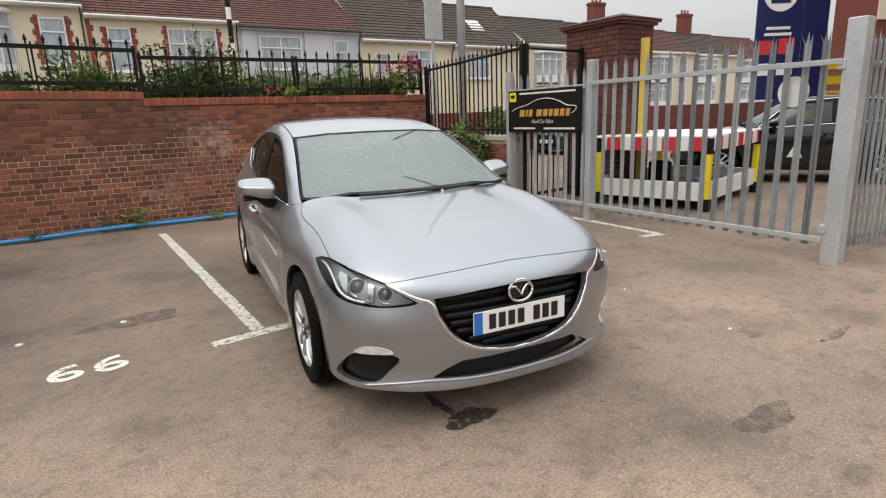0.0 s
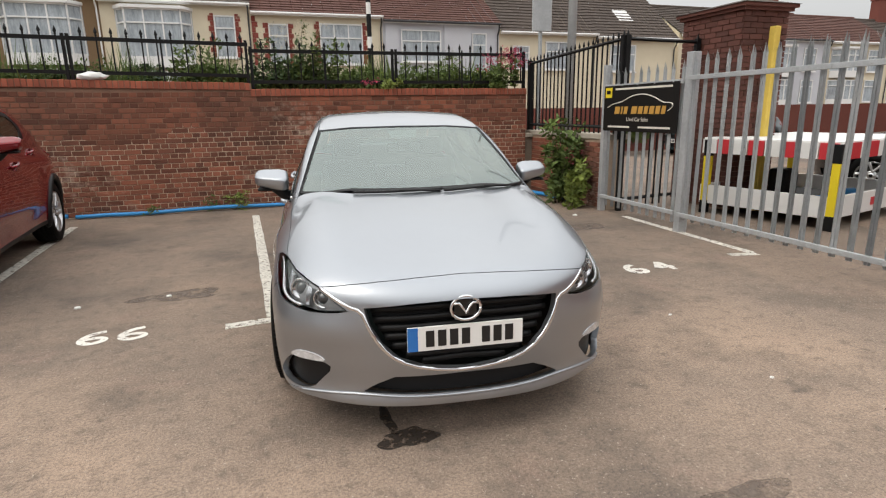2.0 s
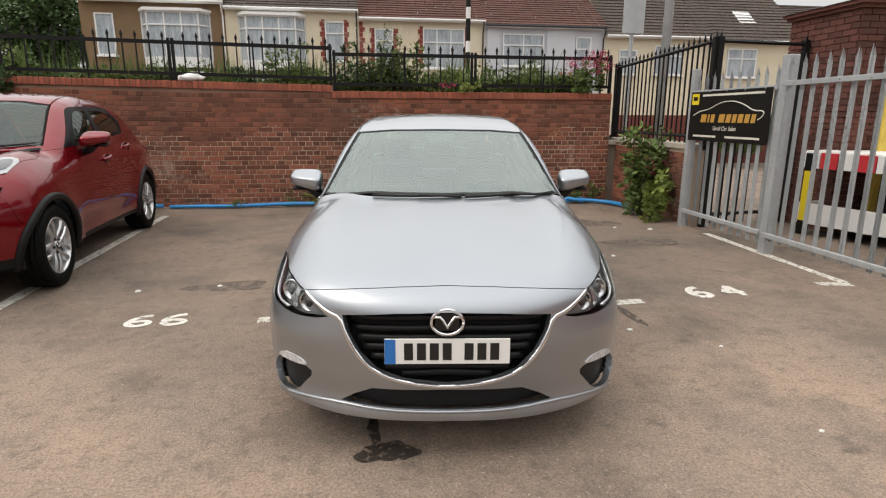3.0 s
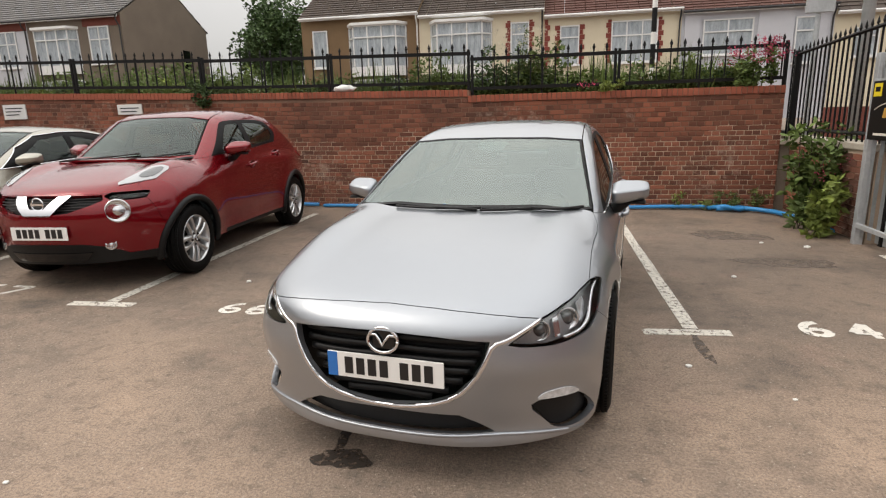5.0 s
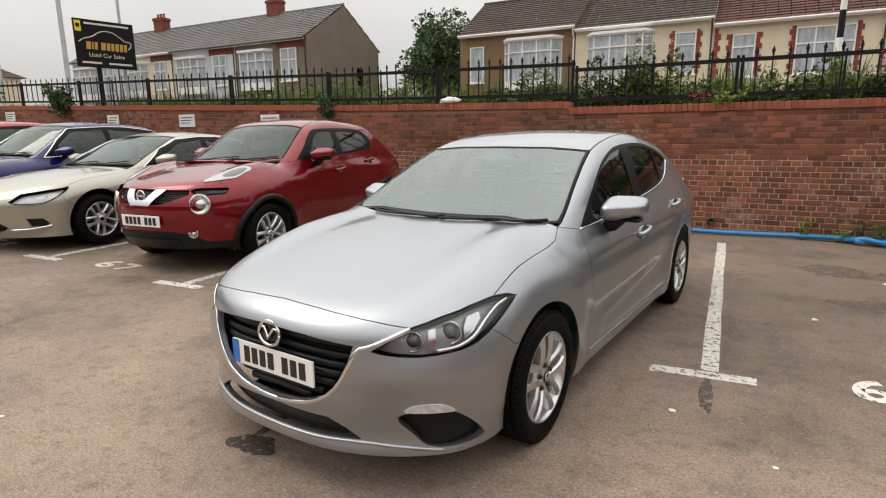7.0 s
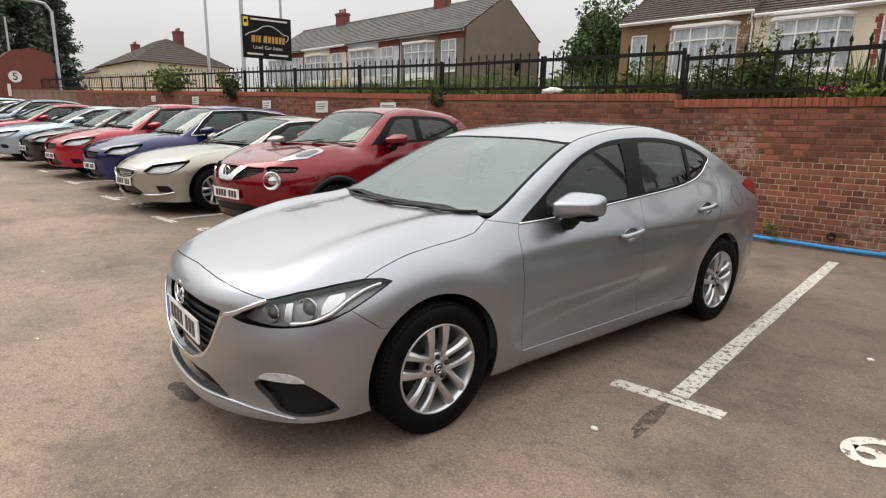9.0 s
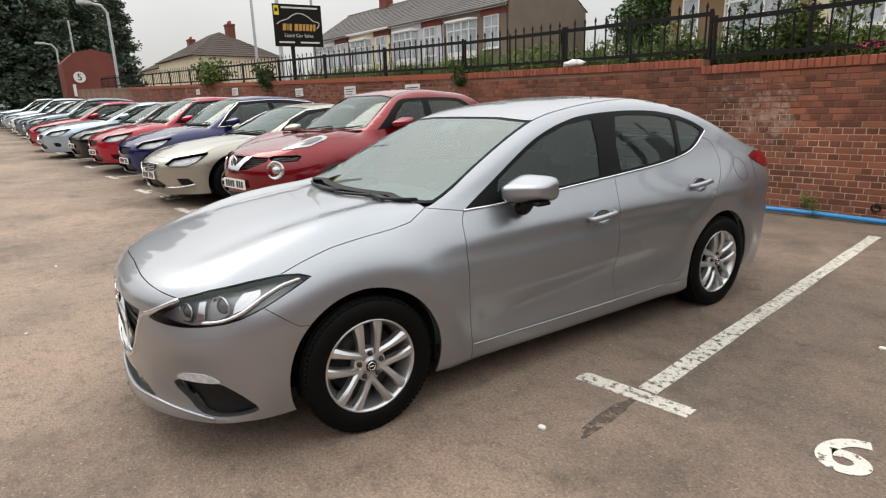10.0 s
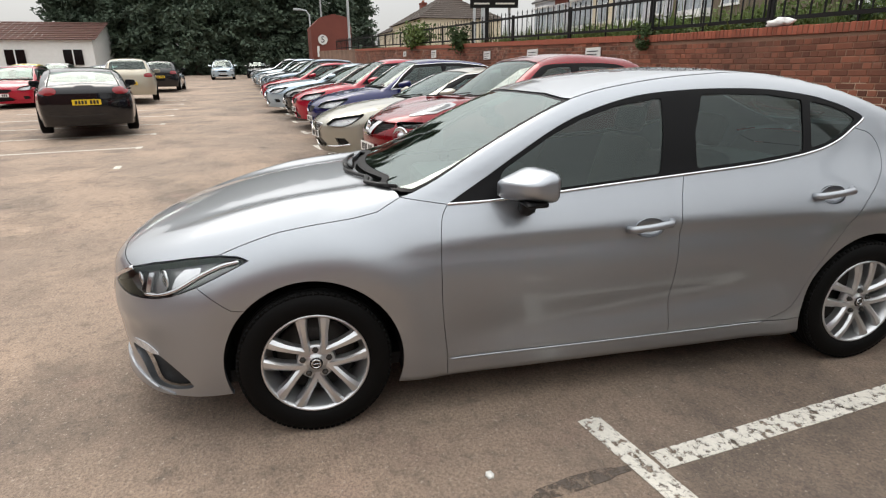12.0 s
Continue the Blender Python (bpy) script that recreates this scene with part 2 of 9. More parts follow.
PLATE_BLUE = surface("plate_blue", (0.02, 0.16, 0.50), 0.35, grain=(60, 0.03), stain=(8, 0.05))
RED_LENS = surface("red_lamp_lens", (0.25, 0.006, 0.010), 0.08, grain=(60, 0.1), stain=(20, 0.2), coat=0.5)
LAMP_CHROME = surface("lamp_reflector", (0.72, 0.73, 0.75), 0.15, 0.9, grain=(60, 0.1), stain=(30, 0.15))
WHITE_PAINT = surface("white_paint", (0.76, 0.76, 0.74), 0.5, grain=(70, 0.08), stain=(3, 0.18), second=(0.45, 0.43, 0.40))
LAMP_BED = surface("headlamp_bed", (0.40, 0.41, 0.42), 0.36, 0.6, grain=(60, 0.1), stain=(7, 0.3), second=(0.10, 0.103, 0.108))
OIL_FAINT = patchy(surface("faint_stain", (0.13, 0.10, 0.082), 0.85, grain=(90, 0.5), stain=(9, 0.4), second=(0.17, 0.135, 0.11), bump=0.003), 7, 0.36, 0.66)
OIL_STREAK = patchy(surface("dark_streak", (0.075, 0.058, 0.047), 0.8, grain=(90, 0.5), stain=(14, 0.5), second=(0.13, 0.105, 0.085), bump=0.003), 16, 0.38, 0.58)
WINDSCREEN = clear_glass("windscreen_glass", (0.58, 0.76, 0.69), 2.75)
SIDE_GLASS = clear_glass("side_glass", (0.30, 0.39, 0.375), 1.6)
ROW_SCREEN = clear_glass("row_windscreen_glass", (0.50, 0.64, 0.60), 1.75)
ROW_LAMP = surface("pale_lamp_bed", (0.74, 0.75, 0.76), 0.3, 0.4, grain=(60, 0.2), stain=(12, 0.5), second=(0.30, 0.30, 0.31))
SIDE_LAMP = surface("side_lamp_lens", (0.74, 0.75, 0.76), 0.12, 0.0, grain=(25, 0.5), stain=(40, 0.5), coat=1.0, second=(0.25, 0.25, 0.26))
LAMP_LENS = surface("lamp_lens", (0.09, 0.095, 0.10), 0.06, 0.3, grain=(60, 0.1), stain=(30, 0.1), coat=1.0)
CLEAR_LENS = surface("clear_ribbed_lens", (0.40, 0.41, 0.42), 0.12, 0.4, grain=(60, 0.2), stain=(30, 0.3), coat=1.0, second=(0.30, 0.31, 0.32))
LAMP_GLASS = clear_glass("lamp_cover", (0.9, 0.9, 0.9), 1.45)


def car_paint(name, colour, metal=0.0, rough=0.35, flake=0.12):
    m = surface(name, colour, rough, metal, grain=(900, flake), stain=(2.5, 0.06), coat=1.0)
    if metal < 0.8:
        m.node_tree.nodes["Principled BSDF"].inputs["Specular IOR Level"].default_value = 0.08
    return m


# ---- building tools ----
def thing(name, label="", category="", group="", kind="", m=None):
    ob = tagged(new(name), label, category, group, kind)
    if m is not None:
        ob.matrix_world = m
    return ob


def mesh_of(bm, name, material, smooth=False):
    me = bpy.data.meshes.new(name)
    bm.to_mesh(me)
    bm.free()
    if material:
        me.materials.append(material)
    if smooth:
        me.polygons.foreach_set("use_smooth", [True] * len(me.polygons))
    return me


def part(name, bm, material, parent, label="", smooth=False, m=None):
    """Links a bmesh (or a ready mesh) as one mesh object under a thing or a part."""
    me = bm if isinstance(bm, bpy.types.Mesh) else mesh_of(bm, name, material, smooth)
    ob = new(name, me)
    ob.parent = parent
    if m is not None:
        ob.matrix_local = m
    return tagged(ob, label)


def solo(name, bm, material, label="", category="", kind="", group="", smooth=False):
    """A thing that is one mesh."""
    me = bm if isinstance(bm, bpy.types.Mesh) else mesh_of(bm, name, material, smooth)
    return tagged(new(name, me), label, category, group, kind)


def box(bm, x0, x1, y0, y1, z0, z1, bevel=0.0, m=None):
    r = bmesh.ops.create_cube(bm, size=1.0)
    vs = r["verts"]
    bmesh.ops.transform(bm, matrix=Matrix.Translation(((x0 + x1) / 2, (y0 + y1) / 2, (z0 + z1) / 2)) @ Matrix.Diagonal((x1 - x0, y1 - y0, z1 - z0, 1)), verts=vs)
    if bevel:
        es = {e for v in vs for e in v.link_edges}
        out = bmesh.ops.bevel(bm, geom=list(es), offset=bevel, segments=2, affect="EDGES", profile=0.5)
        vs = list({v for f in out["faces"] for v in f.verts} | {v for v in vs if v.is_valid})
    if m is not None:
        bmesh.ops.transform(bm, matrix=m, verts=vs)
    return vs


def boxed(x0, x1, y0, y1, z0, z1, bevel=0.0):
    bm = bmesh.new()
    box(bm, x0, x1, y0, y1, z0, z1, bevel)
    return bm


def rod(bm, a, b, r0, r1=None, sides=10, caps=True):
    """A round bar from a to b."""
    a, b = Vector(a), Vector(b)
    r1 = r0 if r1 is None else r1
    q = (b - a).to_track_quat("Z", "Y").to_matrix()
    rings = []
    for p, r in ((a, r0), (b, r1)):
        rings.append([bm.verts.new(p + q @ Vector((r * math.cos(2 * math.pi * i / sides), r * math.sin(2 * math.pi * i / sides), 0))) for i in range(sides)])
    for i in range(sides):
        j = (i + 1) % sides
        bm.faces.new((rings[0][i], rings[0][j], rings[1][j], rings[1][i]))
    if caps:
        bm.faces.new(rings[0][::-1]), bm.faces.new(rings[1])


def tube(bm, pts, r, sides=8, flat=1.0, up=(0, 0, 1)):
    """A bar along a line of points, with one skin."""
    pts = [Vector(p) for p in pts]
    rings = []
    for k, p in enumerate(pts):
        d = (pts[min(k + 1, len(pts) - 1)] - pts[max(k - 1, 0)]).normalized()
        s = d.cross(Vector(up))
        s = s.normalized() if s.length > 1e-6 else Vector((1, 0, 0))
        u = s.cross(d)
        rings.append([bm.verts.new(p + (s * math.cos(2 * math.pi * i / sides) + u * flat * math.sin(2 * math.pi * i / sides)) * r) for i in range(sides)])
    for a, b in zip(rings, rings[1:]):
        for i in range(sides):
            j = (i + 1) % sides
            bm.faces.new((a[i], a[j], b[j], b[i]))
    bm.faces.new(rings[0][::-1]), bm.faces.new(rings[-1])


def lathe(bm, profile, sides=32, axis="X", closed=False):
    """Turns (r, along) pairs round an axis through the origin."""
    rings = []
    for r, h in profile:
        ring = []
        for i in range(sides):
            c, s = math.cos(2 * math.pi * i / sides) * r, math.sin(2 * math.pi * i / sides) * r
            ring.append(bm.verts.new({"X": (h, c, s), "Y": (c, h, s), "Z": (c, s, h)}[axis]))
        rings.append(ring)
    pairs = list(zip(rings, rings[1:])) + ([(rings[-1], rings[0])] if closed else [])
    for a, b in pairs:
        for i in range(sides):
            j = (i + 1) % sides
            bm.faces.new((a[i], a[j], b[j], b[i]))
    bmesh.ops.recalc_face_normals(bm, faces=bm.faces[:])


def prism(bm, outline, z0, z1, m=None):
    """A flat outline (x, y) given depth along z."""
    lo = [bm.verts.new((x, y, z0)) for x, y in outline]
    hi = [bm.verts.new((x, y, z1)) for x, y in outline]
    k = len(lo)
    bm.faces.new(lo[::-1]), bm.faces.new(hi)
    for i in range(k):
        bm.faces.new((lo[i], lo[(i + 1) % k], hi[(i + 1) % k], hi[i]))
    if m is not None:
        bmesh.ops.transform(bm, matrix=m, verts=lo + hi)
    return lo + hi


def lettering(name, text, size, material, parent, m, depth=0.002, label="", bold=0.0, width=None):
    """Writing as a mesh from the built-in font, centred; width: squeezed or stretched to it."""
    c = bpy.data.curves.new(name, "FONT")
    c.body, c.size, c.extrude, c.offset = text, size, depth, bold
    c.align_x, c.align_y, c.resolution_u = "CENTER", "CENTER", 3
    tmp = bpy.data.objects.new(name, c)
    me = bpy.data.meshes.new_from_object(tmp)
    bpy.data.objects.remove(tmp)
    bpy.data.curves.remove(c)
    me.name = name
    if width:
        xs = [v.co.x for v in me.vertices]
        me.transform(Matrix.Diagonal((width / (max(xs) - min(xs)), 1, 1, 1)))
    me.materials.clear()
    me.materials.append(material)
    ob = new(name, me)
    ob.parent = parent
    ob.matrix_local = m
    return tagged(ob, label)


def spline(*pts):
    """A smooth curve through (x, y) pairs, as a quick function of arrays; straight beyond its ends."""
    x, y = np.array([p[0] for p in pts], float), np.array([p[1] for p in pts], float)
    n = len(x)
    h = np.diff(x)
    a, r = np.zeros((n, n)), np.zeros(n)
    a[0, 0] = a[-1, -1] = 1
    for i in range(1, n - 1):
        a[i, i - 1], a[i, i], a[i, i + 1] = h[i - 1], 2 * (h[i - 1] + h[i]), h[i]
        r[i] = 6 * ((y[i + 1] - y[i]) / h[i] - (y[i] - y[i - 1]) / h[i - 1])
    k = np.linalg.solve(a, r)
    xs = np.linspace(x[0], x[-1], 1600)
    i = np.clip(np.searchsorted(x, xs) - 1, 0, n - 2)
    u, v = xs - x[i], x[i + 1] - xs
    ys = (k[i] * v**3 + k[i + 1] * u**3) / (6 * h[i]) + (y[i] / h[i] - k[i] * h[i] / 6) * v + (y[i + 1] / h[i] - k[i + 1] * h[i] / 6) * u
    s0, s1 = (ys[1] - ys[0]) / (xs[1] - xs[0]), (ys[-1] - ys[-2]) / (xs[-1] - xs[-2])
    xs, ys = np.r_[xs[0] - 3, xs, xs[-1] + 3], np.r_[ys[0] - 3 * s0, ys, ys[-1] + 3 * s1]
    return lambda q: np.interp(q, xs, ys)


def dense(pts, step, closed=False):
    """A line of points filled up so that none lie further apart than step."""
    pts = [np.asarray(p, float) for p in pts]
    out = []
    for a, b in zip(pts, pts[1:] + ([pts[0]] if closed else [])):
        k = max(1, int(np.ceil(np.linalg.norm(b - a) / step)))
        out += [a + (b - a) * i / k for i in range(k)]
    return np.array(out if closed else out + [pts[-1]])


def rounded(pts, rounds=2, closed=True):
    """Corner cutting, that turns a rough outline into a smooth one."""
    p = np.asarray(pts, float)
    for _ in range(rounds):
        q = np.roll(p, -1, 0) if closed else p[1:]
        a = p if closed else p[:-1]
        s = np.empty((2 * len(a), p.shape[1]))
        s[0::2], s[1::2] = a * 0.75 + q * 0.25, a * 0.25 + q * 0.75
        p = s if closed else np.vstack([p[:1], s, p[-1:]])
    return p


def softened(pts, r):
    """An outline whose sharp corners are rounded over about r."""
    p, out = np.asarray(pts, float), []
    for a, b, c in zip(np.roll(p, 1, 0), p, np.roll(p, -1, 0)):
        u, v = a - b, c - b
        lu, lv = np.linalg.norm(u), np.linalg.norm(v)
        if np.dot(u, v) / (lu * lv) < -0.88:
            out.append(b)
            continue
        u, v = u / lu * min(r, lu * 0.4), v / lv * min(r, lv * 0.4)
        out += [b + u, b + (u + v) * 0.22, b + v]
    return np.array(out)


def inside(poly, pts):
    """Which points lie inside a polygon."""
    x, y = pts[:, 0], pts[:, 1]
    hit = np.zeros(len(pts), bool)
    for (x0, y0), (x1, y1) in zip(poly, np.roll(poly, -1, 0)):
        with np.errstate(divide="ignore", invalid="ignore"):
            hit ^= ((y0 > y) != (y1 > y)) & (x < (x1 - x0) * (y - y0) / (y1 - y0) + x0)
    return hit


# ---- ground ----
def rise(x):
    """The yard climbs gently towards its far end."""
    t = np.maximum(0.0, -np.asarray(x, float) - 0.5)
    return 0.025 * (t - 0.8 * (1 - np.exp(-t / 0.8)))


WALL_Y, CORNER_X = 9.52, 5.86
xs = np.r_[-600, -300, -150, -90, np.arange(-70, -10, 2.0), np.arange(-10, 12, 0.5), 14, 18, 25, 40, 80, 200, 600]
ys = np.r_[-600, -200, -80, -40, -20, np.arange(-10, 9.6, 0.7), 9.6, 9.75, 40, 90, 200, 600]
bm = bmesh.new()
grid = []
for y in ys:
    row = []
    for x in xs:
        z = float(rise(max(x, -60)))
        if y > 9.7 and x < 5.9:
            z += 1.42 - 0.35 * min(1, max(0, (-x - 10) / 40))
        row.append(bm.verts.new((x, y, z)))
    grid.append(row)
for a, b_ in zip(grid, grid[1:]):
    for i in range(len(a) - 1):
        bm.faces.new((a[i], a[i + 1], b_[i + 1], b_[i]))
solo("ground", bm, TARMAC, "worn brown tarmac of a car park", "ground", "structure", smooth=False)


def mark(name, outline, material, parent=None, label="", category="", kind="", group="", lift=0.004):
    """A flat marking lying on the tarmac."""
    bm = bmesh.new()
    vs = [bm.verts.new((x, y, float(rise(x)) + lift)) for x, y in outline]
    f = bm.faces.new(vs)
    if f.normal.z < 0:
        f.normal_flip()
    bmesh.ops.triangulate(bm, faces=bm.faces[:])
    r = bmesh.ops.extrude_face_region(bm, geom=bm.faces[:])
    bmesh.ops.translate(bm, vec=(0, 0, -0.003), verts=[v for v in r["geom"] if isinstance(v, bmesh.types.BMVert)])
    bmesh.ops.recalc_face_normals(bm, faces=bm.faces[:])
    return solo(name, bm, material, label, category, kind, group)


def bar(x0, y0, x1, y1, w):
    d = Vector((x1 - x0, y1 - y0)).normalized()
    n = Vector((-d.y, d.x)) * w / 2
    k = max(1, int(math.hypot(x1 - x0, y1 - y0) / 0.3))
    one = [(x0 + (x1 - x0) * i / k + n.x + random.uniform(-0.006, 0.006), y0 + (y1 - y0) * i / k + n.y) for i in range(k + 1)]
    two = [(x0 + (x1 - x0) * i / k - n.x + random.uniform(-0.006, 0.006), y0 + (y1 - y0) * i / k - n.y) for i in range(k + 1)]
    return one + two[::-1]


for x in (3.54, 1.13, -1.22, -3.62, -6.0, -8.4, -10.8, -13.2, -15.6, -18.0, -20.4, -22.8, -25.2, -27.6):
    lean = 0.0 if x > 1 else 0.06
    far = 8.75
    mark("bay_line", bar(x + 0.04, 4.2, x - 0.05, far, 0.10), BAY_PAINT, None, "worn white bay line on the tarmac", "bay line", group="bay lines")
    mark("bay_end", bar(x - 0.29, 4.10, x + 0.30, 4.15, 0.105), BAY_PAINT, None, "worn white cross bar at a bay's end", "bay line", group="bay ends")
mark("bay_end", bar(5.62, 4.40, 5.92, 4.34, 0.10), BAY_PAINT, None, "short white bar beside the palisade", "bay line")
mark("bay_line", bar(5.90, 4.40, 5.95, 6.6, 0.09), BAY_PAINT, None, "white bay line along the palisade", "bay line", group="bay lines")

# ---- the brick wall with its coping ----
STEP_1, STEP_2 = 1.19, -3.70


def coping_top(x):
    """The height of the wall's top, which steps up and then climbs with the yard."""
    if x > STEP_1:
        return 1.835
    if x > STEP_2:
        return 1.925 + 0.018 * (STEP_1 - x)
    return 2.03 + 0.030 * (STEP_2 - x)


def brick_mesh(l, h, d, name, material):
    bm = bmesh.new()
    box(bm, -l / 2, l / 2, 0, d, -h / 2, h / 2)
    bmesh.ops.bevel(bm, geom=[e for e in bm.edges if all(abs(v.co.y) < 1e-6 for v in e.verts)], offset=0.006, segments=1, affect="EDGES")
    return mesh_of(bm, name, material)


def wall_run(x0, x1):
    bm = bmesh.new()
    n = max(1, int((x1 - x0) / 1.0))
    lo, hi = [], []
    for i in range(n + 1):
        x = x0 + (x1 - x0) * i / n
        e = min(max(x, x0 + 1e-4), x1 - 1e-4)
        lo.append([bm.verts.new((x, y, float(rise(x)) - 0.1)) for y in (WALL_Y + 0.0065, WALL_Y + 0.34)])
        hi.append([bm.verts.new((x, y, coping_top(e) - 0.11)) for y in (WALL_Y + 0.0065, WALL_Y + 0.34)])
    for i in range(n):
        bm.faces.new((lo[i][0], lo[i + 1][0], hi[i + 1][0], hi[i][0]))
        bm.faces.new((lo[i + 1][1], lo[i][1], hi[i][1], hi[i + 1][1]))
        bm.faces.new((hi[i][0], hi[i + 1][0], hi[i + 1][1], hi[i][1]))
    for i in (0, n):
        bm.faces.new((lo[i][0], hi[i][0], hi[i][1], lo[i][1]))
    bmesh.ops.recalc_face_normals(bm, faces=bm.faces[:])
    run = solo("wall_north", bm, MORTAR, "old red brick retaining wall with lime mortar", "wall", "structure")
    # the older, sooty pointing of the upper courses, with an uneven lower edge
    bm, old = bmesh.new(), None
    n = int((x1 - x0) / 0.18)
    for i in range(n + 1):
        x = x0 + (x1 - x0) * i / n
        e = min(max(x, x0 + 1e-4), x1 - 1e-4)
        z = 1.18 + 0.5 * float(rise(x)) + 0.10 * math.sin(1.3 * x) + 0.07 * math.sin(3.7 * x + 1) + 0.05 * math.sin(9.1 * x)
        pair = [bm.verts.new((x, WALL_Y + 0.0045, z)), bm.verts.new((x, WALL_Y + 0.0045, coping_top(e) - 0.11))]
        if old:
            bm.faces.new((old[0], pair[0], pair[1], old[1]))
        old = pair
    part("upper_pointing", bm, SOOTY_MORTAR, run, "dark weathered pointing of the upper courses")
    return run


wall = wall_run(STEP_1, CORNER_X)
wall_b = wall_run(STEP_2, STEP_1)
wall_c = wall_run(-46.0, STEP_2)

BL, BH, PITCH = 0.215, 0.064, 0.0745
stretcher, header = brick_mesh(BL, BH, 0.05, "brick", BRICK), brick_mesh(0.102, BH, 0.05, "brick", BRICK)
rnd = random.Random(4)
cells, closers = [], []
for row in range(34):
    is_head = row % 2 == 1
    l = 0.1025 if is_head else BL
    x = CORNER_X - l / 2 - (0.055 if row % 2 else 0.11 * (row // 2 % 2))
    gap = CORNER_X - (x + l / 2) - 0.0105
    if gap > 0.03 and 0.045 + row * PITCH + 0.03 < coping_top(CORNER_X) - 0.11:
        closers.append((CORNER_X - gap / 2, 0.045 + row * PITCH, gap))
    while x > -30:
        z = 0.045 + row * PITCH + float(rise(x))
        if z + 0.03 < coping_top(x) - 0.11:
            cells.append((x, z, is_head))
        x -= l + 0.0105
singles = [c for c in cells if c[0] > 3.35][:300]
chosen = set(singles)
shape = [(-0.5, 0, -0.5), (0.5, 0, -0.5), (0.5, 0, 0.5), (-0.5, 0, 0.5)]
verts, faces = [], []
for c in cells:
    x, z, is_head = c
    out, tip = rnd.uniform(-0.006, 0.001), rnd.uniform(-0.6, 0.6)
    if c in chosen:
        b_ = new("brick", header if is_head else stretcher)
        b_.parent = wall
        b_.matrix_world = pose(x, WALL_Y + out, z, 0, tip, 0)
        continue
    l = (0.102 if is_head else BL) + rnd.uniform(-0.004, 0.003)
    k = len(verts)
    for dx, _, dz in shape:
        verts.append((x + dx * (l - 0.010), WALL_Y + out, z + dz * (BH - 0.010)))
    for dx, _, dz in shape:
        verts.append((x + dx * l, WALL_Y + out + 0.005, z + dz * BH))
    for dx, _, dz in shape:
        verts.append((x + dx * l, WALL_Y + 0.03, z + dz * BH))
    faces.append((k, k + 1, k + 2, k + 3))
    for a in (0, 4):
        for i in range(4):
            j = (i + 1) % 4
            faces.append((k + a + i, k + a + 4 + i, k + a + 4 + j, k + a + j))
me = bpy.data.meshes.new("bricks")
me.from_pydata(verts, [], faces)
me.materials.append(BRICK_STUFF)
far_bricks = tagged(new("bricks", me), kind="stuff")
far_bricks.parent = wall_b
for x, z, gap in closers:
    b_ = new("brick", brick_mesh(gap, BH, 0.05, "brick", BRICK))
    b_.parent = wall
    b_.matrix_world = pose(x, WALL_Y - 0.002, z, 0, 0, 0)
# the end of the wall at the corner
for row in range(23):
    for k in range(3):
        b_ = new("brick", header)
        b_.parent = wall
        b_.matrix_world = pose(CORNER_X + 0.004, WALL_Y + 0.06 + k * 0.112, 0.045 + row * PITCH, 0, 0, 90)

# coping: bricks on edge
edge = brick_mesh(0.064, 0.108, 0.225, "coping_brick", COPING)
x, count = CORNER_X - 0.035, 0
verts, faces = [], []
while x > -30:
    z = coping_top(x) - 0.054
    if count < 130:
        b_ = new("coping_brick", edge)
        b_.parent = wall
        b_.matrix_world = pose(x, WALL_Y - 0.022 + rnd.uniform(-0.003, 0.003), z + rnd.uniform(-0.003, 0.003), rnd.uniform(-1, 1), rnd.uniform(-1.5, 1.5), 0)
    else:
        k = len(verts)
        for y in (WALL_Y - 0.022, WALL_Y + 0.2):
            for dx, dz in ((-0.032, -0.054), (0.032, -0.054), (0.032, 0.054), (-0.032, 0.054)):
                verts.append((x + dx, y, z + dz + rnd.uniform(-0.003, 0.003)))
        faces += [(k, k + 1, k + 2, k + 3), (k + 3, k + 2, k + 6, k + 7), (k, k + 3, k + 7, k + 4), (k + 1, k + 5, k + 6, k + 2), (k, k + 4, k + 5, k + 1)]
    count += 1
    x -= 0.0745
me = bpy.data.meshes.new("coping_bricks")
me.from_pydata(verts, [], faces)
me.materials.append(COPING)
cb = tagged(new("coping_bricks", me), kind="stuff")
cb.parent = wall_c
for a, b_, z in ((STEP_1, CORNER_X, 0), (STEP_2, STEP_1, 0), (-46, STEP_2, 0)):
    bm = bmesh.new()
    e0, e1 = coping_top(a + 0.01) - 0.058, coping_top(b_ - 0.01) - 0.058
    vs = [bm.verts.new(v) for v in ((a, WALL_Y - 0.012, e0 - 0.05), (b_, WALL_Y - 0.012, e1 - 0.05), (b_, WALL_Y - 0.012, e1 + 0.052), (a, WALL_Y - 0.012, e0 + 0.052), (a, WALL_Y + 0.33, e0 - 0.05), (b_, WALL_Y + 0.33, e1 - 0.05), (b_, WALL_Y + 0.33, e1 + 0.052), (a, WALL_Y + 0.33, e0 + 0.052))]
    for f in ((0, 1, 2, 3), (3, 2, 6, 7), (0, 3, 7, 4), (1, 5, 6, 2), (5, 4, 7, 6), (0, 4, 5, 1)):
        bm.faces.new([vs[i] for i in f])
    part("coping_bed", bm, SOOTY_MORTAR, wall if a == STEP_1 else wall_b if a == STEP_2 else wall_c)

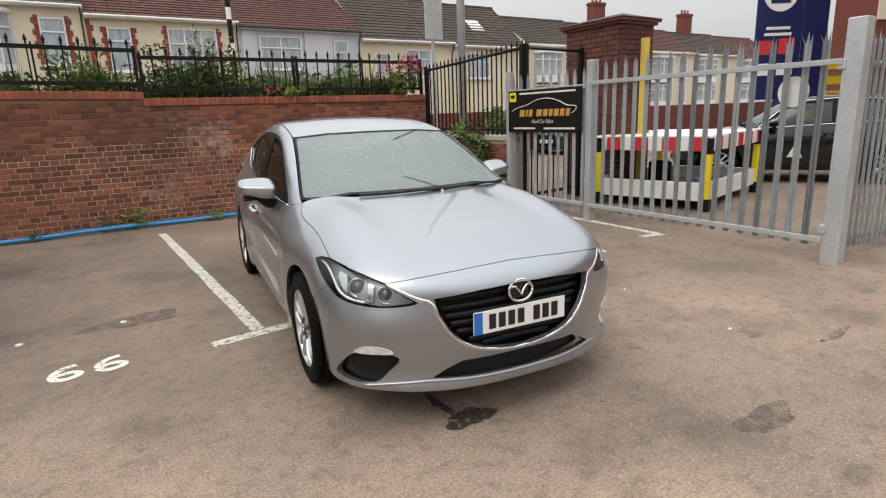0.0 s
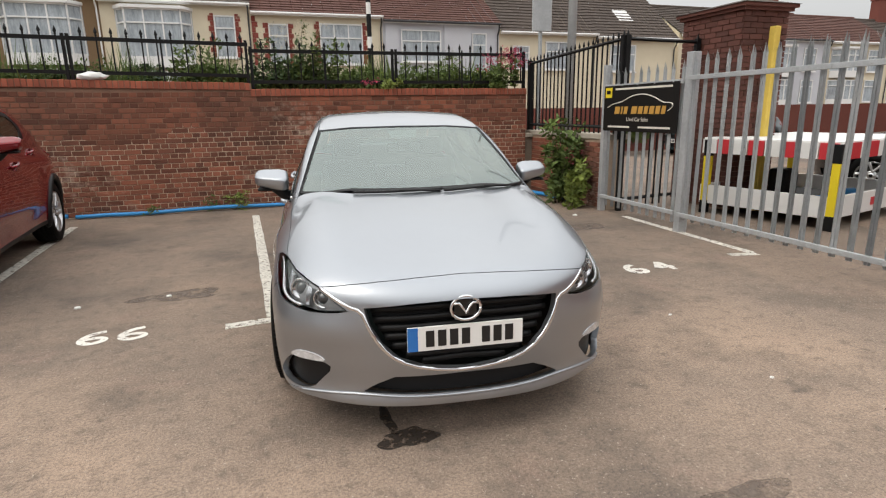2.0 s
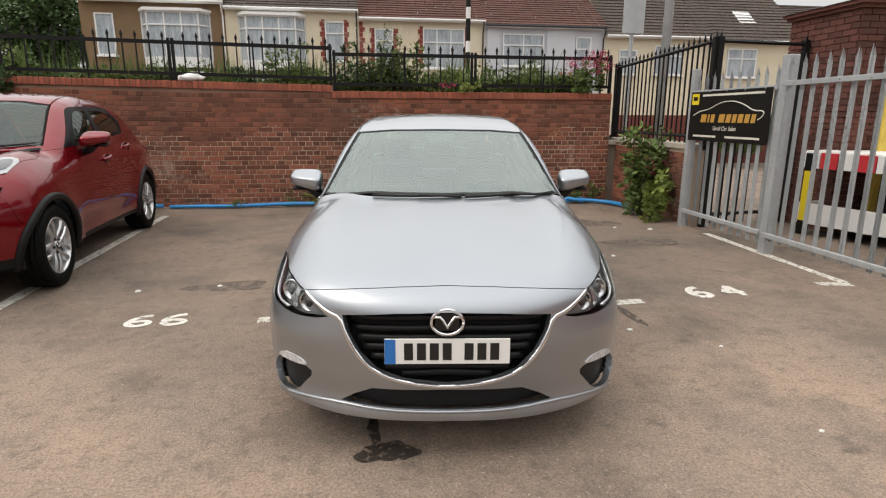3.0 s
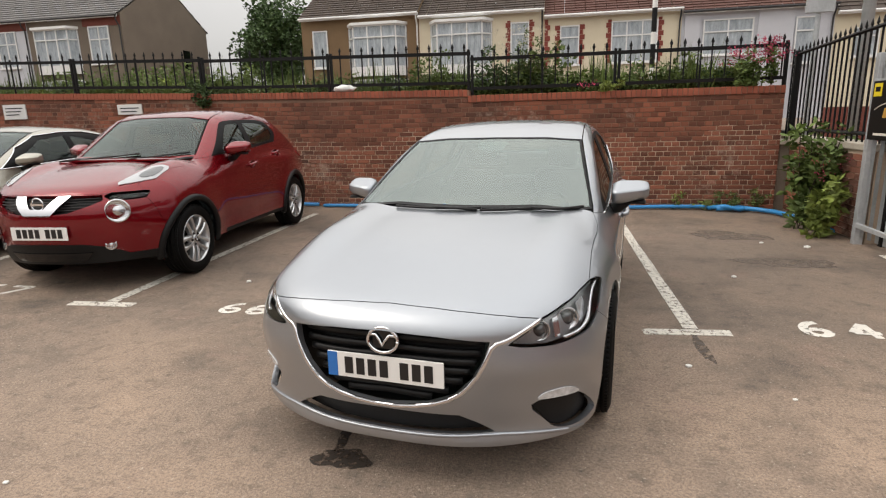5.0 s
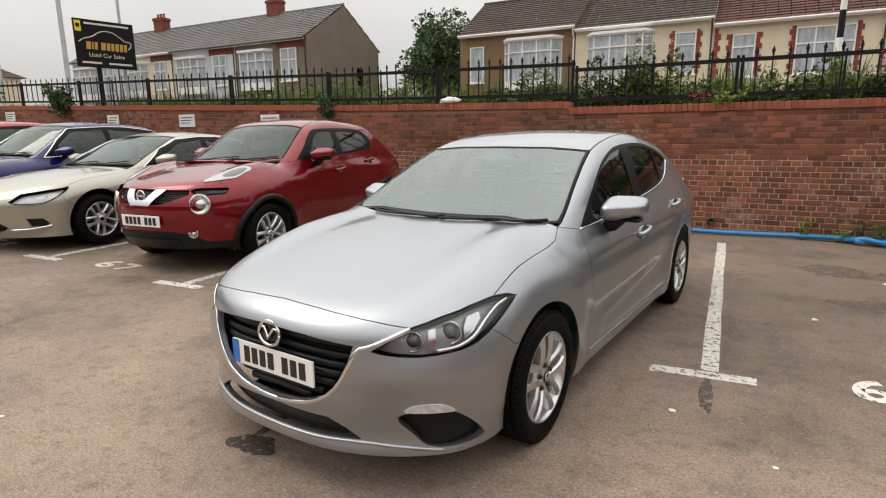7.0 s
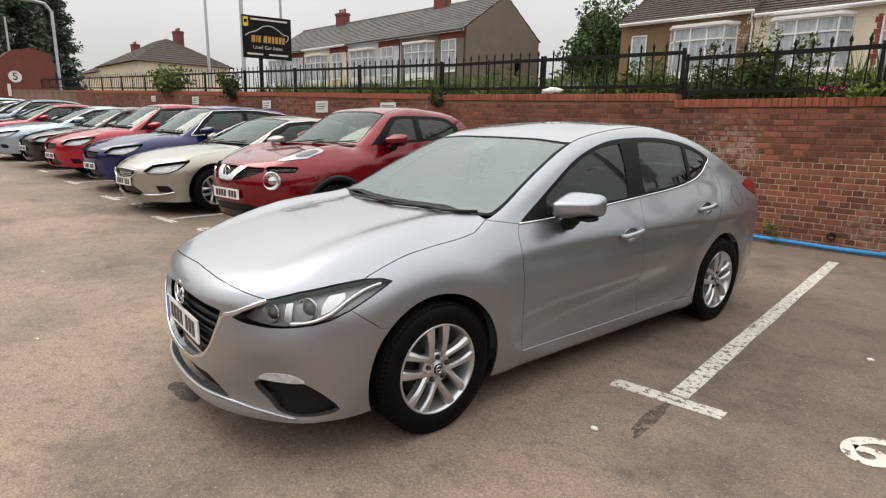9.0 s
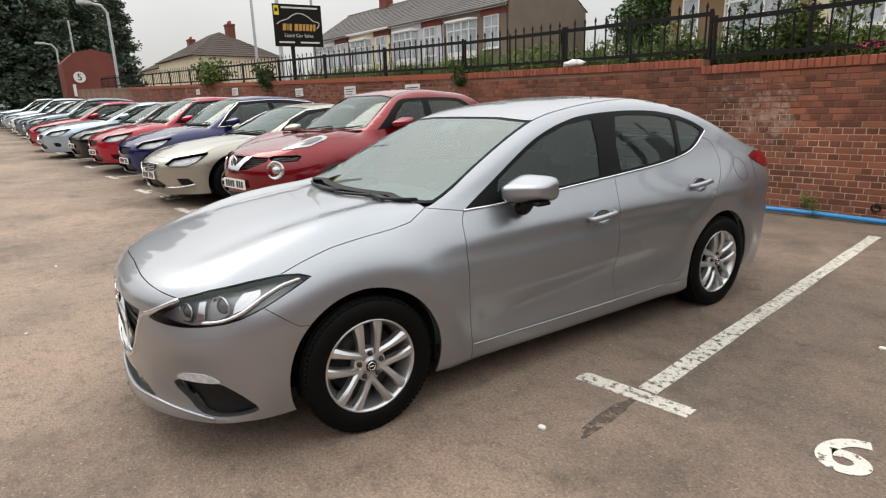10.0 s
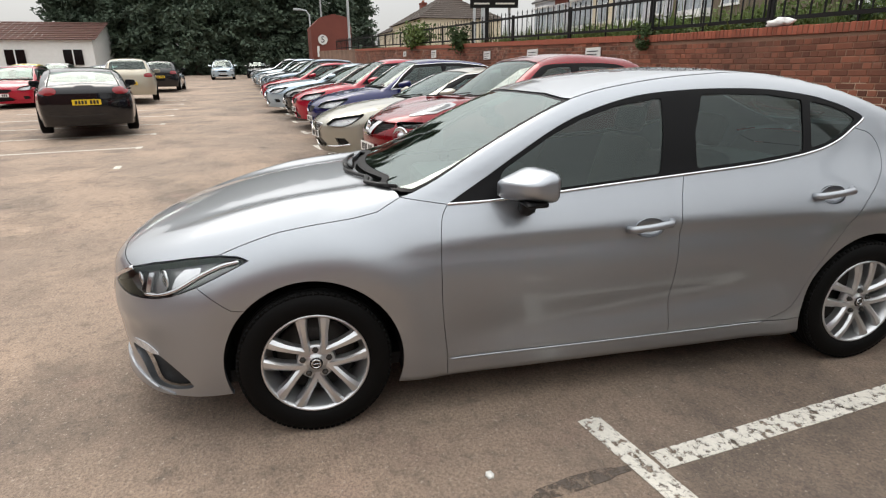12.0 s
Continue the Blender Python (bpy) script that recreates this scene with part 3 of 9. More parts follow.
# a low grey pier between the wall's end and the low wall, with the first posts of the corner railing on it
pier_end = solo("wall_pier", boxed(CORNER_X + 0.003, CORNER_X + 0.159, WALL_Y + 0.03, WALL_Y + 0.33, -0.05, 0.98, 0.004), DARK_END, "narrow stained pier at the wall's corner", "wall", "structure")
part("pier_coping", boxed(CORNER_X + 0.004, CORNER_X + 0.158, WALL_Y - 0.01, WALL_Y + 0.35, 0.98, 1.05, 0.008), STONE_END, pier_end, "pale stone coping")
for dx, w in ((0.035, 0.020), (0.125, 0.010)):
    part("corner_post", boxed(CORNER_X + dx - w, CORNER_X + dx + w, WALL_Y + 0.18 - w, WALL_Y + 0.18 + w, 1.05, 2.34, 0.003), BLACK_IRON, pier_end, "black iron post")

# the low wall that turns back at the corner, under the corner railing
low_wall = solo("wall_east", boxed(CORNER_X + 0.16, CORNER_X + 0.42, 7.15, WALL_Y + 0.34, -0.05, 1.02, 0.004), MORTAR, "low brick wall below the corner railing", "wall", "structure")
verts, faces = [], []
for row in range(13):
    y = 7.2 + (0.11 if row % 2 else 0)
    while y < WALL_Y:
        k = len(verts)
        z = 0.045 + row * PITCH
        for dy, dz in ((0, 0), (BL, 0), (BL, BH), (0, BH)):
            verts.append((CORNER_X + 0.148, y + dy, z + dz - BH / 2))
        for dy, dz in ((0, 0), (BL, 0), (BL, BH), (0, BH)):
            verts.append((CORNER_X + 0.165, y + dy, z + dz - BH / 2))
        faces.append((k, k + 3, k + 2, k + 1))
        for i in range(4):
            j = (i + 1) % 4
            faces.append((k + i, k + j, k + 4 + j, k + 4 + i))
        y += BL + 0.0105
me = bpy.data.meshes.new("bricks")
me.from_pydata(verts, [], faces)
me.materials.append(BRICK_STUFF)
tagged(new("bricks", me), kind="stuff").parent = low_wall
part("coping_stone", boxed(CORNER_X + 0.12, CORNER_X + 0.46, 7.12, WALL_Y + 0.34, 1.02, 1.10, 0.012), surface("pale_coping_stone", (0.45, 0.40, 0.33), 0.9, grain=(40, 0.3), stain=(3, 0.4), bump=0.003), low_wall)


# ---- iron railings on the wall ----
def finial_bar(h, spear=True):
    """One upright: a square bar with a spear head."""
    bm = bmesh.new()
    box(bm, -0.009, 0.009, -0.009, 0.009, 0, h)
    if spear:
        rings = []
        for z, r in ((h, 0.013), (h + 0.012, 0.017), (h + 0.025, 0.011), (h + 0.05, 0.025), (h + 0.085, 0.014), (h + 0.12, 0.001)):
            rings.append([bm.verts.new((r * math.cos(a), r * math.sin(a) * 0.6, z)) for a in np.linspace(0, 2 * math.pi, 9)[:-1]])
        for a, b_ in zip(rings, rings[1:]):
            for i in range(8):
                bm.faces.new((a[i], a[(i + 1) % 8], b_[(i + 1) % 8], b_[i]))
    return mesh_of(bm, "bar", BLACK_IRON)


BAR_LONG = finial_bar(0.52)
RAIL_Y = WALL_Y + 0.20


def railing(x0, x1, step, label):
    """A panel of railing on the wall between x0 and x1."""
    t = thing("railing", label, "railing", "railings on the wall")
    z0, z1 = coping_top(x0 + 0.01), coping_top(x1 - 0.01)
    at = lambda x: z0 + (z1 - z0) * (x - x0) / (x1 - x0)
    for dz, h in ((0.55, 0.055), (0.09, 0.05)):
        bm = bmesh.new()
        vs = []
        for x in (x0, x1):
            vs.append([bm.verts.new((x, RAIL_Y + dy, at(x) + dz + zz)) for dy, zz in ((-0.016, 0), (0.016, 0), (0.016, h), (-0.016, h))])
        for i in range(4):
            j = (i + 1) % 4
            bm.faces.new((vs[0][i], vs[1][i], vs[1][j], vs[0][j]))
        bm.faces.new(vs[0]), bm.faces.new(vs[1][::-1])
        bmesh.ops.recalc_face_normals(bm, faces=bm.faces[:])
        part("rail", bm, BLACK_IRON, t)
    for x in (x0 + 0.03, (x0 + x1) / 2, x1 - 0.03):
        w = 0.021 if abs(x - (x0 + x1) / 2) > 0.1 else 0.012
        part("post", boxed(x - w, x + w, RAIL_Y - w, RAIL_Y + w, at(x) - 0.02, at(x) + 0.64, 0.004), BLACK_IRON, t)
    x = x0 + step
    while x < x1 - 0.06:
        part("bar", BAR_LONG, None, t, m=Matrix.Translation((x, RAIL_Y, at(x) + 0.10)))
        x += step
    return t


for a, b_ in ((STEP_1, 3.5), (3.5, CORNER_X + 0.06), (-1.25, STEP_1), (STEP_2, -1.25), (-6.4, STEP_2), (-9.2, -6.4), (-12.0, -9.2), (-14.8, -12.0), (-17.6, -14.8), (-20.4, -17.6), (-23.2, -20.4), (-26.0, -23.2), (-30, -26), (-34, -30), (-38, -34)):
    railing(a, b_, 0.195 if a > -7 else 0.26, "black iron railing with spear heads on the brick wall")


def run_railing(p, q, top0, top1, bottom, label, step=0.125):
    """A taller railing between two points of the plan."""
    t = thing("corner_railing", label, "railing")
    p, q = Vector(p), Vector(q)
    L = (q - p).length
    n = int(L / step)
    for z0, z1 in ((top0, top1), (bottom + 0.12, bottom + 0.12)):
        bm = bmesh.new()
        rod(bm, (p.x, p.y, z0), (q.x, q.y, z1), 0.024, sides=4)
        part("rail", bm, BLACK_IRON, t)
    for k in range(n + 1):
        c = p.lerp(q, k / n)
        h = top0 + (top1 - top0) * k / n
        part("bar", finial_bar(h - bottom) if k in (0, n) or abs(top1 - top0) > 0.02 else BAR_TALL, None, t, m=pose(c.x, c.y, bottom, 0, 0, math.degrees(math.atan2((q - p).y, (q - p).x))))
    for c, h in ((p, top0), (q, top1)):
        part("post", boxed(c.x - 0.035, c.x + 0.035, c.y - 0.035, c.y + 0.035, bottom - 0.05, h + 0.05, 0.004), BLACK_IRON, t)
    return t


BAR_TALL = finial_bar(2.39 - 1.08)
run_railing((6.08, 9.80), (6.10, 7.05), 2.28, 2.39, 1.08, "tall black iron railing that turns back from the corner")
run_railing((6.14, 7.02), (7.48, 7.2), 2.39, 2.39, 0.05, "tall black iron railing up to the brick pier", 0.13)

# ---- galvanised palisade gate ----
FX = 5.92
pal = thing("palisade_gate", "galvanised steel palisade fence with spiked pales", "fence")


def pale(h, w=0.064):
    """A W-section pale with a split, splayed top."""
    bm = bmesh.new()
    prof = [(-w / 2, 0.0), (-w / 4, 0.014), (0.0, 0.004), (w / 4, 0.014), (w / 2, 0.0)]
    lo = [bm.verts.new((0.0 - d, u, 0)) for u, d in prof]
    hi = [bm.verts.new((0.0 - d, u, h - 0.10)) for u, d in prof]
    for i in range(4):
        bm.faces.new((lo[i], lo[i + 1], hi[i + 1], hi[i]))
    for (a, c), lean, out, z in (((0, 1), -0.022, 0.05, 0.075), ((1, 3), 0.0, 0.0, 0.105), ((3, 4), 0.022, 0.05, 0.075)):
        tip = bm.verts.new((0.0 - 0.008 - out * 0.6, (prof[a][0] + prof[c][0]) / 2 + lean, h - 0.10 + z))
        for i in range(a, c):
            bm.faces.new((hi[i], hi[i + 1], tip))
    bmesh.ops.solidify(bm, geom=bm.faces[:], thickness=0.003)
    return mesh_of(bm, "pale", GALV)


PALE = pale(1.90)
y = 2.78
while y < 5.42:
    part("pale", PALE, None, pal, m=pose(FX - 0.02, y, 0.16, 0, random.uniform(-0.5, 0.5), random.uniform(-4, 4)))
    y += 0.155
y = 5.64
while y < 7.1:
    part("pale", PALE, None, pal, m=pose(FX + 0.012, y, 0.10, 0, random.uniform(-0.5, 0.5), random.uniform(-4, 4)))
    y += 0.155
for y0, y1, zs, fx in ((2.62, 5.47, (1.76, 0.20), FX - 0.074), (5.57, 7.12, (1.73, 0.20), FX - 0.042)):
    for z in zs:
        r = part("rail", boxed(fx, fx + 0.038, y0, y1, z, z + 0.048, 0.003), GALV, pal)
        y = y0 + 0.16
        while y < y1 - 0.1:
            bm = bmesh.new()
            rod(bm, (fx - 0.008, y, z + 0.024), (fx + 0.004, y, z + 0.024), 0.008, sides=6)
            part("bolt", bm, GALV, r)
            y += 0.328
part("post", boxed(FX - 0.02, FX + 0.10, 5.47, 5.57, -0.05, 2.07, 0.006), GALV, pal)
part("post", boxed(FX - 0.02, FX + 0.07, 7.12, 7.20, -0.05, 2.05, 0.006), GALV, pal)
big = part("gate_post", boxed(FX - 0.04, FX + 0.11, 2.48, 2.63, -0.05, 2.13, 0.010), GALV, pal, "thick galvanised gate post")
part("hinge", boxed(FX - 0.06, FX + 0.02, 2.60, 2.66, 1.72, 1.80, 0.008), GALV, big)
part("hinge", boxed(FX - 0.06, FX + 0.02, 2.60, 2.66, 0.28, 0.36, 0.008), GALV, big)
leaf = thing("palisade_leaf", "second galvanised palisade leaf folded back beside the gate post", "fence")
for k in range(26):
    part("pale", PALE, None, leaf, m=pose(FX + 0.20 + k * 0.088, 2.50 - k * 0.010, 0.14, 0, 0, -90))
for z in (1.76, 0.22):
    bm = bmesh.new()
    rod(bm, (FX + 0.12, 2.55, z), (FX + 2.6, 2.27, z), 0.03, sides=4)
    part("rail", bm, GALV, leaf)

# the advertising banner tied to the palisade
BANNER = surface("black_banner", (0.008, 0.0075, 0.007), 0.5, grain=(60, 0.1), stain=(3, 0.2), second=(0.02, 0.018, 0.016), ior=1.25)
GOLD = surface("gold_print", (0.55, 0.30, 0.06), 0.45, grain=(60, 0.1), stain=(3, 0.2))
CREAM_PRINT = surface("cream_print", (0.70, 0.66, 0.58), 0.5, grain=(60, 0.1), stain=(3, 0.1))
SIGN_YELLOW = surface("sign_yellow", (0.80, 0.62, 0.02), 0.5, grain=(60, 0.1), stain=(3, 0.1))


def trade_sign(name, label, w, h, m, depth=0.006):
    """A dark trade sign: small print at top and foot, a car's outline, gold name bars; it stands in xz and faces -y."""
    t = thing(name, label, "sign", m=m)
    part("sign_board", boxed(-w / 2, w / 2, 0, depth, -h / 2, h / 2, 0.002), BANNER, t)
    e = -0.003
    part("yellow_square", boxed(-w * 0.48, -w * 0.38, e, 0.001, h * 0.24, h * 0.46), SIGN_YELLOW, t, "yellow square mark")
    part("square_bars", boxed(-w * 0.46, -w * 0.40, e - 0.002, e, h * 0.32, h * 0.40), BANNER, t)
    part("print_line", boxed(-w * 0.33, w * 0.42, e, 0.001, h * 0.40, h * 0.44), CREAM_PRINT, t)
    arch_pts = [(-0.44, 0.02), (-0.36, 0.10), (-0.22, 0.14), (-0.10, 0.26), (0.06, 0.30), (0.22, 0.22), (0.32, 0.10), (0.44, 0.10), (0.43, 0.0), (0.38, -0.06)]
    bm = bmesh.new()
    tube(bm, [(x * w, e, z * h) for x, z in rounded(arch_pts, 2, False)], h * 0.011, 5, 1.0, (0, 1, 0))
    part("car_outline", bm, CREAM_PRINT, t, "thin outline of a car")
    x = -0.33
    for k, wd in enumerate((0.085, 0.035, 0.06, 0, 0.085, 0.07, 0.06, 0.07, 0.065, 0.06)):
        if wd:
            bm = bmesh.new()
            prism(bm, [(x * w, -h * 0.08), ((x + wd - 0.012) * w, -h * 0.08), ((x + wd) * w, h * 0.08), ((x + 0.012) * w, h * 0.08)], -0.001, 0.003, Matrix.Rotation(radians(90), 4, "X") @ Matrix.Translation((0, -h * 0.04, 0)))
            part("name_bar", bm, GOLD, t, "slanting gold bar")
        x += (wd or 0.03) + 0.008
    lettering("small_words", "Used Car Sales", h * 0.12, CREAM_PRINT, t, pose(0, e, -h * 0.24, 90, 0, 0), 0.001)
    part("print_line", boxed(-w * 0.42, -w * 0.10, e, 0.001, -h * 0.42, -h * 0.38), CREAM_PRINT, t)
    part("print_line", boxed(w * 0.02, w * 0.42, e, 0.001, -h * 0.42, -h * 0.38), CREAM_PRINT, t)
    return t


trade_sign("banner", "black and gold trade banner tied to the palisade", 1.50, 0.60, pose(FX - 0.045, 6.36, 1.46, 0, 0, -90))
# a board on a post behind the wall
board = trade_sign("trade_board", "black and gold trade board on a steel post", 1.42, 1.16, pose(-11.21, 10.08, 3.80, 0, 0, 78), 0.04)
bm = bmesh.new()
rod(bm, (-0.2, 0.08, -2.1), (-0.2, 0.08, -0.4), 0.06)
part("post", bm, BLACK_IRON, board)


# ---- yard details ----
bm = bmesh.new()
pts = [(-1.4, 9.40, 0.045)] + [(x, 9.41 + 0.02 * math.sin(x * 1.7), 0.05 + 0.008 * math.sin(x * 3.1)) for x in np.arange(-1.0, 5.3, 0.25)]
tube(bm, pts, 0.030, 10)
pipe = solo("blue_pipe", bm, BLUE_PIPE, "blue plastic water pipe lying along the wall foot", "pipe", smooth=True)
bm = bmesh.new()
tube(bm, [(-12, 9.40, 0.35)] + [(x, 9.41, float(rise(x)) + 0.05) for x in np.arange(-11.5, -1.4, 0.5)], 0.032, 10)
solo("blue_pipe", bm, BLUE_PIPE, "blue plastic pipe behind the parked cars", "pipe", smooth=True)
bm = bmesh.new()
tube(bm, [(5.0, 9.28, 0.05), (5.3, 9.30, 0.06), (5.55, 9.22, 0.05), (5.72, 9.02, 0.05), (5.82, 8.7, 0.05), (5.86, 8.2, 0.05), (5.88, 7.6, 0.05)], 0.034, 10)
solo("blue_hose", bm, BLUE_PIPE, "blue hose curling round the wall's corner", "hose", smooth=True)
bm = bmesh.new()
tube(bm, [(4.9, 9.36, 0.05), (5.1, 9.26, 0.09), (5.3, 9.2, 0.05), (5.45, 9.33, 0.05), (5.3, 9.42, 0.06)], 0.032, 10)
solo("blue_hose", bm, BLUE_PIPE, "short loop of blue hose at the corner", "hose", smooth=True)
# weep pipe through the wall
bm = bmesh.new()
lathe(bm, [(0.048, -0.03), (0.048, 0.05), (0.036, 0.05), (0.036, -0.03)], 18, "Y", True)
wp = solo("weep_pipe", bm, PLASTIC_BLACK, "black drain pipe end low in the brick wall", "pipe", smooth=True)
wp.location = (3.30, WALL_Y, 0.17)

# painted bay numbers
DIGITS = {"6": [(0.75, 1.0), (0.35, 0.9), (0.08, 0.55), (0.1, 0.18), (0.4, 0.0), (0.75, 0.08), (0.88, 0.32), (0.6, 0.52), (0.2, 0.42)],
          "4": [(0.7, 0.0), (0.7, 1.0), (0.05, 0.35), (0.95, 0.35)], "7": [(0.0, 0.95), (0.9, 0.98), (0.35, 0.0)], "8": [(0.5, 0.52), (0.15, 0.75), (0.5, 1.0), (0.85, 0.75), (0.5, 0.52), (0.1, 0.25), (0.5, 0.0), (0.9, 0.25), (0.5, 0.52)]}


def bay_number(text, x, y, size=0.30, wide=1.0, pitch=1.22):
    """A number painted in strokes; it reads from the yard side."""
    t = thing("bay_number", "white bay number " + text + " painted on the tarmac", "bay number", "bay numbers")
    for k, ch in enumerate(text):
        pts = DIGITS[ch]
        pts = rounded(pts, 2, False) if ch in "68" else np.array(pts)
        q = [(x + (k * pitch + u * wide) * size, y + v * size) for u, v in pts]
        bm = bmesh.new()
        w = 0.115 * size
        legs = list(zip(q, q[1:])) if ch in "47" else None
        prev = None
        for i, (px, py) in enumerate(q if legs is None else []):
            a, b_ = q[max(i - 1, 0)], q[min(i + 1, len(q) - 1)]
            d = Vector((b_[0] - a[0], b_[1] - a[1])).normalized()
            n = Vector((-d.y, d.x)) * w
            z = float(rise(px)) + 0.004
            cur = [bm.verts.new((px + n.x, py + n.y, z)), bm.verts.new((px - n.x, py - n.y, z))]
            if prev:
                bm.faces.new((prev[0], prev[1], cur[1], cur[0]))
            prev = cur
        for i, (a, b_) in enumerate(legs or []):
            vs = [bm.verts.new((u, v, float(rise(u)) + 0.004 + 0.0006 * i)) for u, v in bar(a[0], a[1], b_[0], b_[1], 2 * w)]
            bm.faces.new(vs)
        for f in bm.faces:
            f.normal_update()
            if f.normal.z < 0:
                f.normal_flip()
        part("digit", bm, DIGIT_PAINT, t)


bay_number("66", -0.09, 4.08, 0.215, 0.90, 1.13)
bay_number("64", 4.33, 4.17, 0.265, 0.70, 1.16)
bay_number("67", -2.75, 4.2, 0.24)
bay_number("68", -5.25, 4.2, 0.24)


def blot(name, x, y, rx, ry, label, seed, material=OIL, category="stain"):
    """An uneven stain on the tarmac."""
    r = random.Random(seed)
    pts = []
    ph = [r.uniform(0, 6.3) for _ in range(4)]
    for a in np.linspace(0, 2 * math.pi, 41)[:-1]:
        k = 1 + 0.16 * math.sin(2 * a + ph[0]) + 0.12 * math.sin(3 * a + ph[1]) + 0.08 * math.sin(5 * a + ph[2]) + 0.05 * math.sin(9 * a + ph[3])
        pts.append((x + rx * k * math.cos(a), y + ry * k * math.sin(a)))
    return mark(name, pts, material, None, label, category, "structure", lift=0.0025)


blot("oil_stain", 1.70, 2.31, 0.12, 0.085, "dark damp oil stain on the tarmac", 3)
blot("oil_stain", 1.645, 2.50, 0.03, 0.13, "dark drip trail under the bumper", 5)
blot("oil_stain", 2.84, 1.47, 0.18, 0.09, "dark damp stain on the tarmac", 8, OIL_FAINT)
blot("oil_stain", 3.585, 3.86, 0.035, 0.24, "dark streak beside the bay end", 11, OIL_STREAK)
blot("oil_stain", 4.18, 1.75, 0.20, 0.03, "thin dark crack stain in the tarmac", 15, OIL_FAINT)
blot("oil_stain", 0.45, 5.0, 0.30, 0.16, "faint dark stain in an empty bay", 21, OIL_FAINT)
blot("oil_stain", 4.9, 6.2, 0.42, 0.20, "faint dark stain in an empty bay", 25, OIL_FAINT)
blot("oil_stain", 4.7, 7.5, 0.45, 0.25, "faint dark stain in an empty bay", 29, OIL_FAINT)

# small litter on the tarmac
LITTER = surface("white_litter", (0.75, 0.74, 0.70), 0.7, grain=(60, 0.1), stain=(20, 0.2))
for k, (x, y, s) in enumerate(((-0.28, 4.93, 0.022), (0.366, 5.0, 0.02), (4.25, 5.6, 0.02), (5.35, 6.9, 0.03), (4.95, 7.1, 0.02), (3.44, 3.55, 0.018), (3.75, 2.2, 0.012), (0.3, 1.9, 0.012), (-1.6, 2.3, 0.015), (3.9, 3.2, 0.012))):
    bm = bmesh.new()
    bmesh.ops.create_icosphere(bm, subdivisions=1, radius=s)
    for v in bm.verts:
        v.co = (v.co.x * 1.3, v.co.y, max(0.0, v.co.z * 0.6 + s * 0.3))
    ob = solo("litter", bm, LITTER, "small scrap of pale litter on the tarmac", "litter", group="litter")
    ob.location = (x, y, float(rise(x)) + 0.001)
# a white bag on the wall top
bm = bmesh.new()
bmesh.ops.create_icosphere(bm, subdivisions=3, radius=1.0)
for v in bm.verts:
    k = 1 + 0.35 * noise.noise(v.co * 2.1) + 0.18 * noise.noise(v.co * 5.0)
    v.co = (v.co.x * 0.19 * k, v.co.y * 0.11 * k, max(-0.045, v.co.z * 0.065 * k))
ob = solo("plastic_bag", bm, WHITE_PAINT, "crumpled white plastic bag lying on the wall top", "bag", smooth=True)
ob.location = (-0.95, WALL_Y + 0.06, coping_top(-0.95) + 0.05)
# notices on the wall
for x0, x1, z0, z1 in ((-7.92, -7.40, 1.67, 1.945), (-5.37, -4.86, 1.70, 1.88), (-10.6, -10.15, 1.78, 2.0), (-15.4, -14.9, 1.95, 2.2), (-19.2, -18.8, 2.1, 2.3)):
    n = thing("wall_notice", "small white notice fixed to the brick wall", "notice", "notices on the wall")
    part("notice_board", boxed(x0, x1, WALL_Y - 0.03, WALL_Y - 0.008, z0, z1, 0.003), WHITE_PAINT, n)
    for k in range(3):
        zz = z1 - 0.06 - k * 0.06
        if zz - 0.02 > z0:
            part("print_bar", boxed(x0 + 0.06, x1 - 0.06 - 0.05 * k, WALL_Y - 0.033, WALL_Y - 0.029, zz - 0.018, zz), PLASTIC_BLACK, n)


# ---- houses beyond the wall ----
RENDER_CREAM = surface("cream_render", (0.70, 0.63, 0.48), 0.9, grain=(30, 0.12), stain=(0.7, 0.25), bump=0.003, second=(0.45, 0.36, 0.24))
RENDER_BROWN = surface("brown_pebbledash", (0.24, 0.155, 0.085), 0.95, grain=(25, 0.35), stain=(0.6, 0.3), bump=0.004)
RENDER_GREY = surface("pale_grey_cladding", (0.56, 0.57, 0.61), 0.8, grain=(20, 0.08), stain=(0.6, 0.15))
RENDER_DARK = surface("grey_brown_render", (0.20, 0.16, 0.125), 0.95, grain=(25, 0.3), stain=(0.6, 0.3), bump=0.003)
HOUSE_BRICK = surface("house_brick", (0.19, 0.055, 0.04), 0.9, grain=(14, 0.35), stain=(0.8, 0.3), bump=0.003)
QUOIN = surface("red_quoin", (0.26, 0.06, 0.045), 0.85, grain=(10, 0.3), stain=(1, 0.3))
TILE_RED = surface("red_brown_roof_tile", (0.125, 0.055, 0.042), 0.9, grain=(9, 0.4), stain=(0.5, 0.4), spread=0.10, bump=0.003)
TILE_BROWN = surface("dark_brown_roof_tile", (0.085, 0.064, 0.052), 0.9, grain=(9, 0.4), stain=(0.5, 0.4), spread=0.10, bump=0.003)
SLATE_ROOF = surface("grey_slate", (0.105, 0.10, 0.098), 0.85, grain=(7, 0.5), stain=(0.4, 0.5), spread=0.12, second=(0.21, 0.20, 0.19))
UPVC = surface("white_window_frame", (0.78, 0.78, 0.77), 0.45, grain=(20, 0.05), stain=(2, 0.08))
NET = surface("net_curtain", (0.60, 0.63, 0.66), 0.9, grain=(8, 0.4), stain=(1.0, 0.8), second=(0.20, 0.22, 0.25), stretch=(5, 1, 1))
HOUSE_GLASS = clear_glass("house_window_glass", (0.93, 0.95, 0.96), 1.5)
GUTTER = surface("dark_gutter", (0.03, 0.03, 0.032), 0.5, grain=(20, 0.1), stain=(2, 0.1))
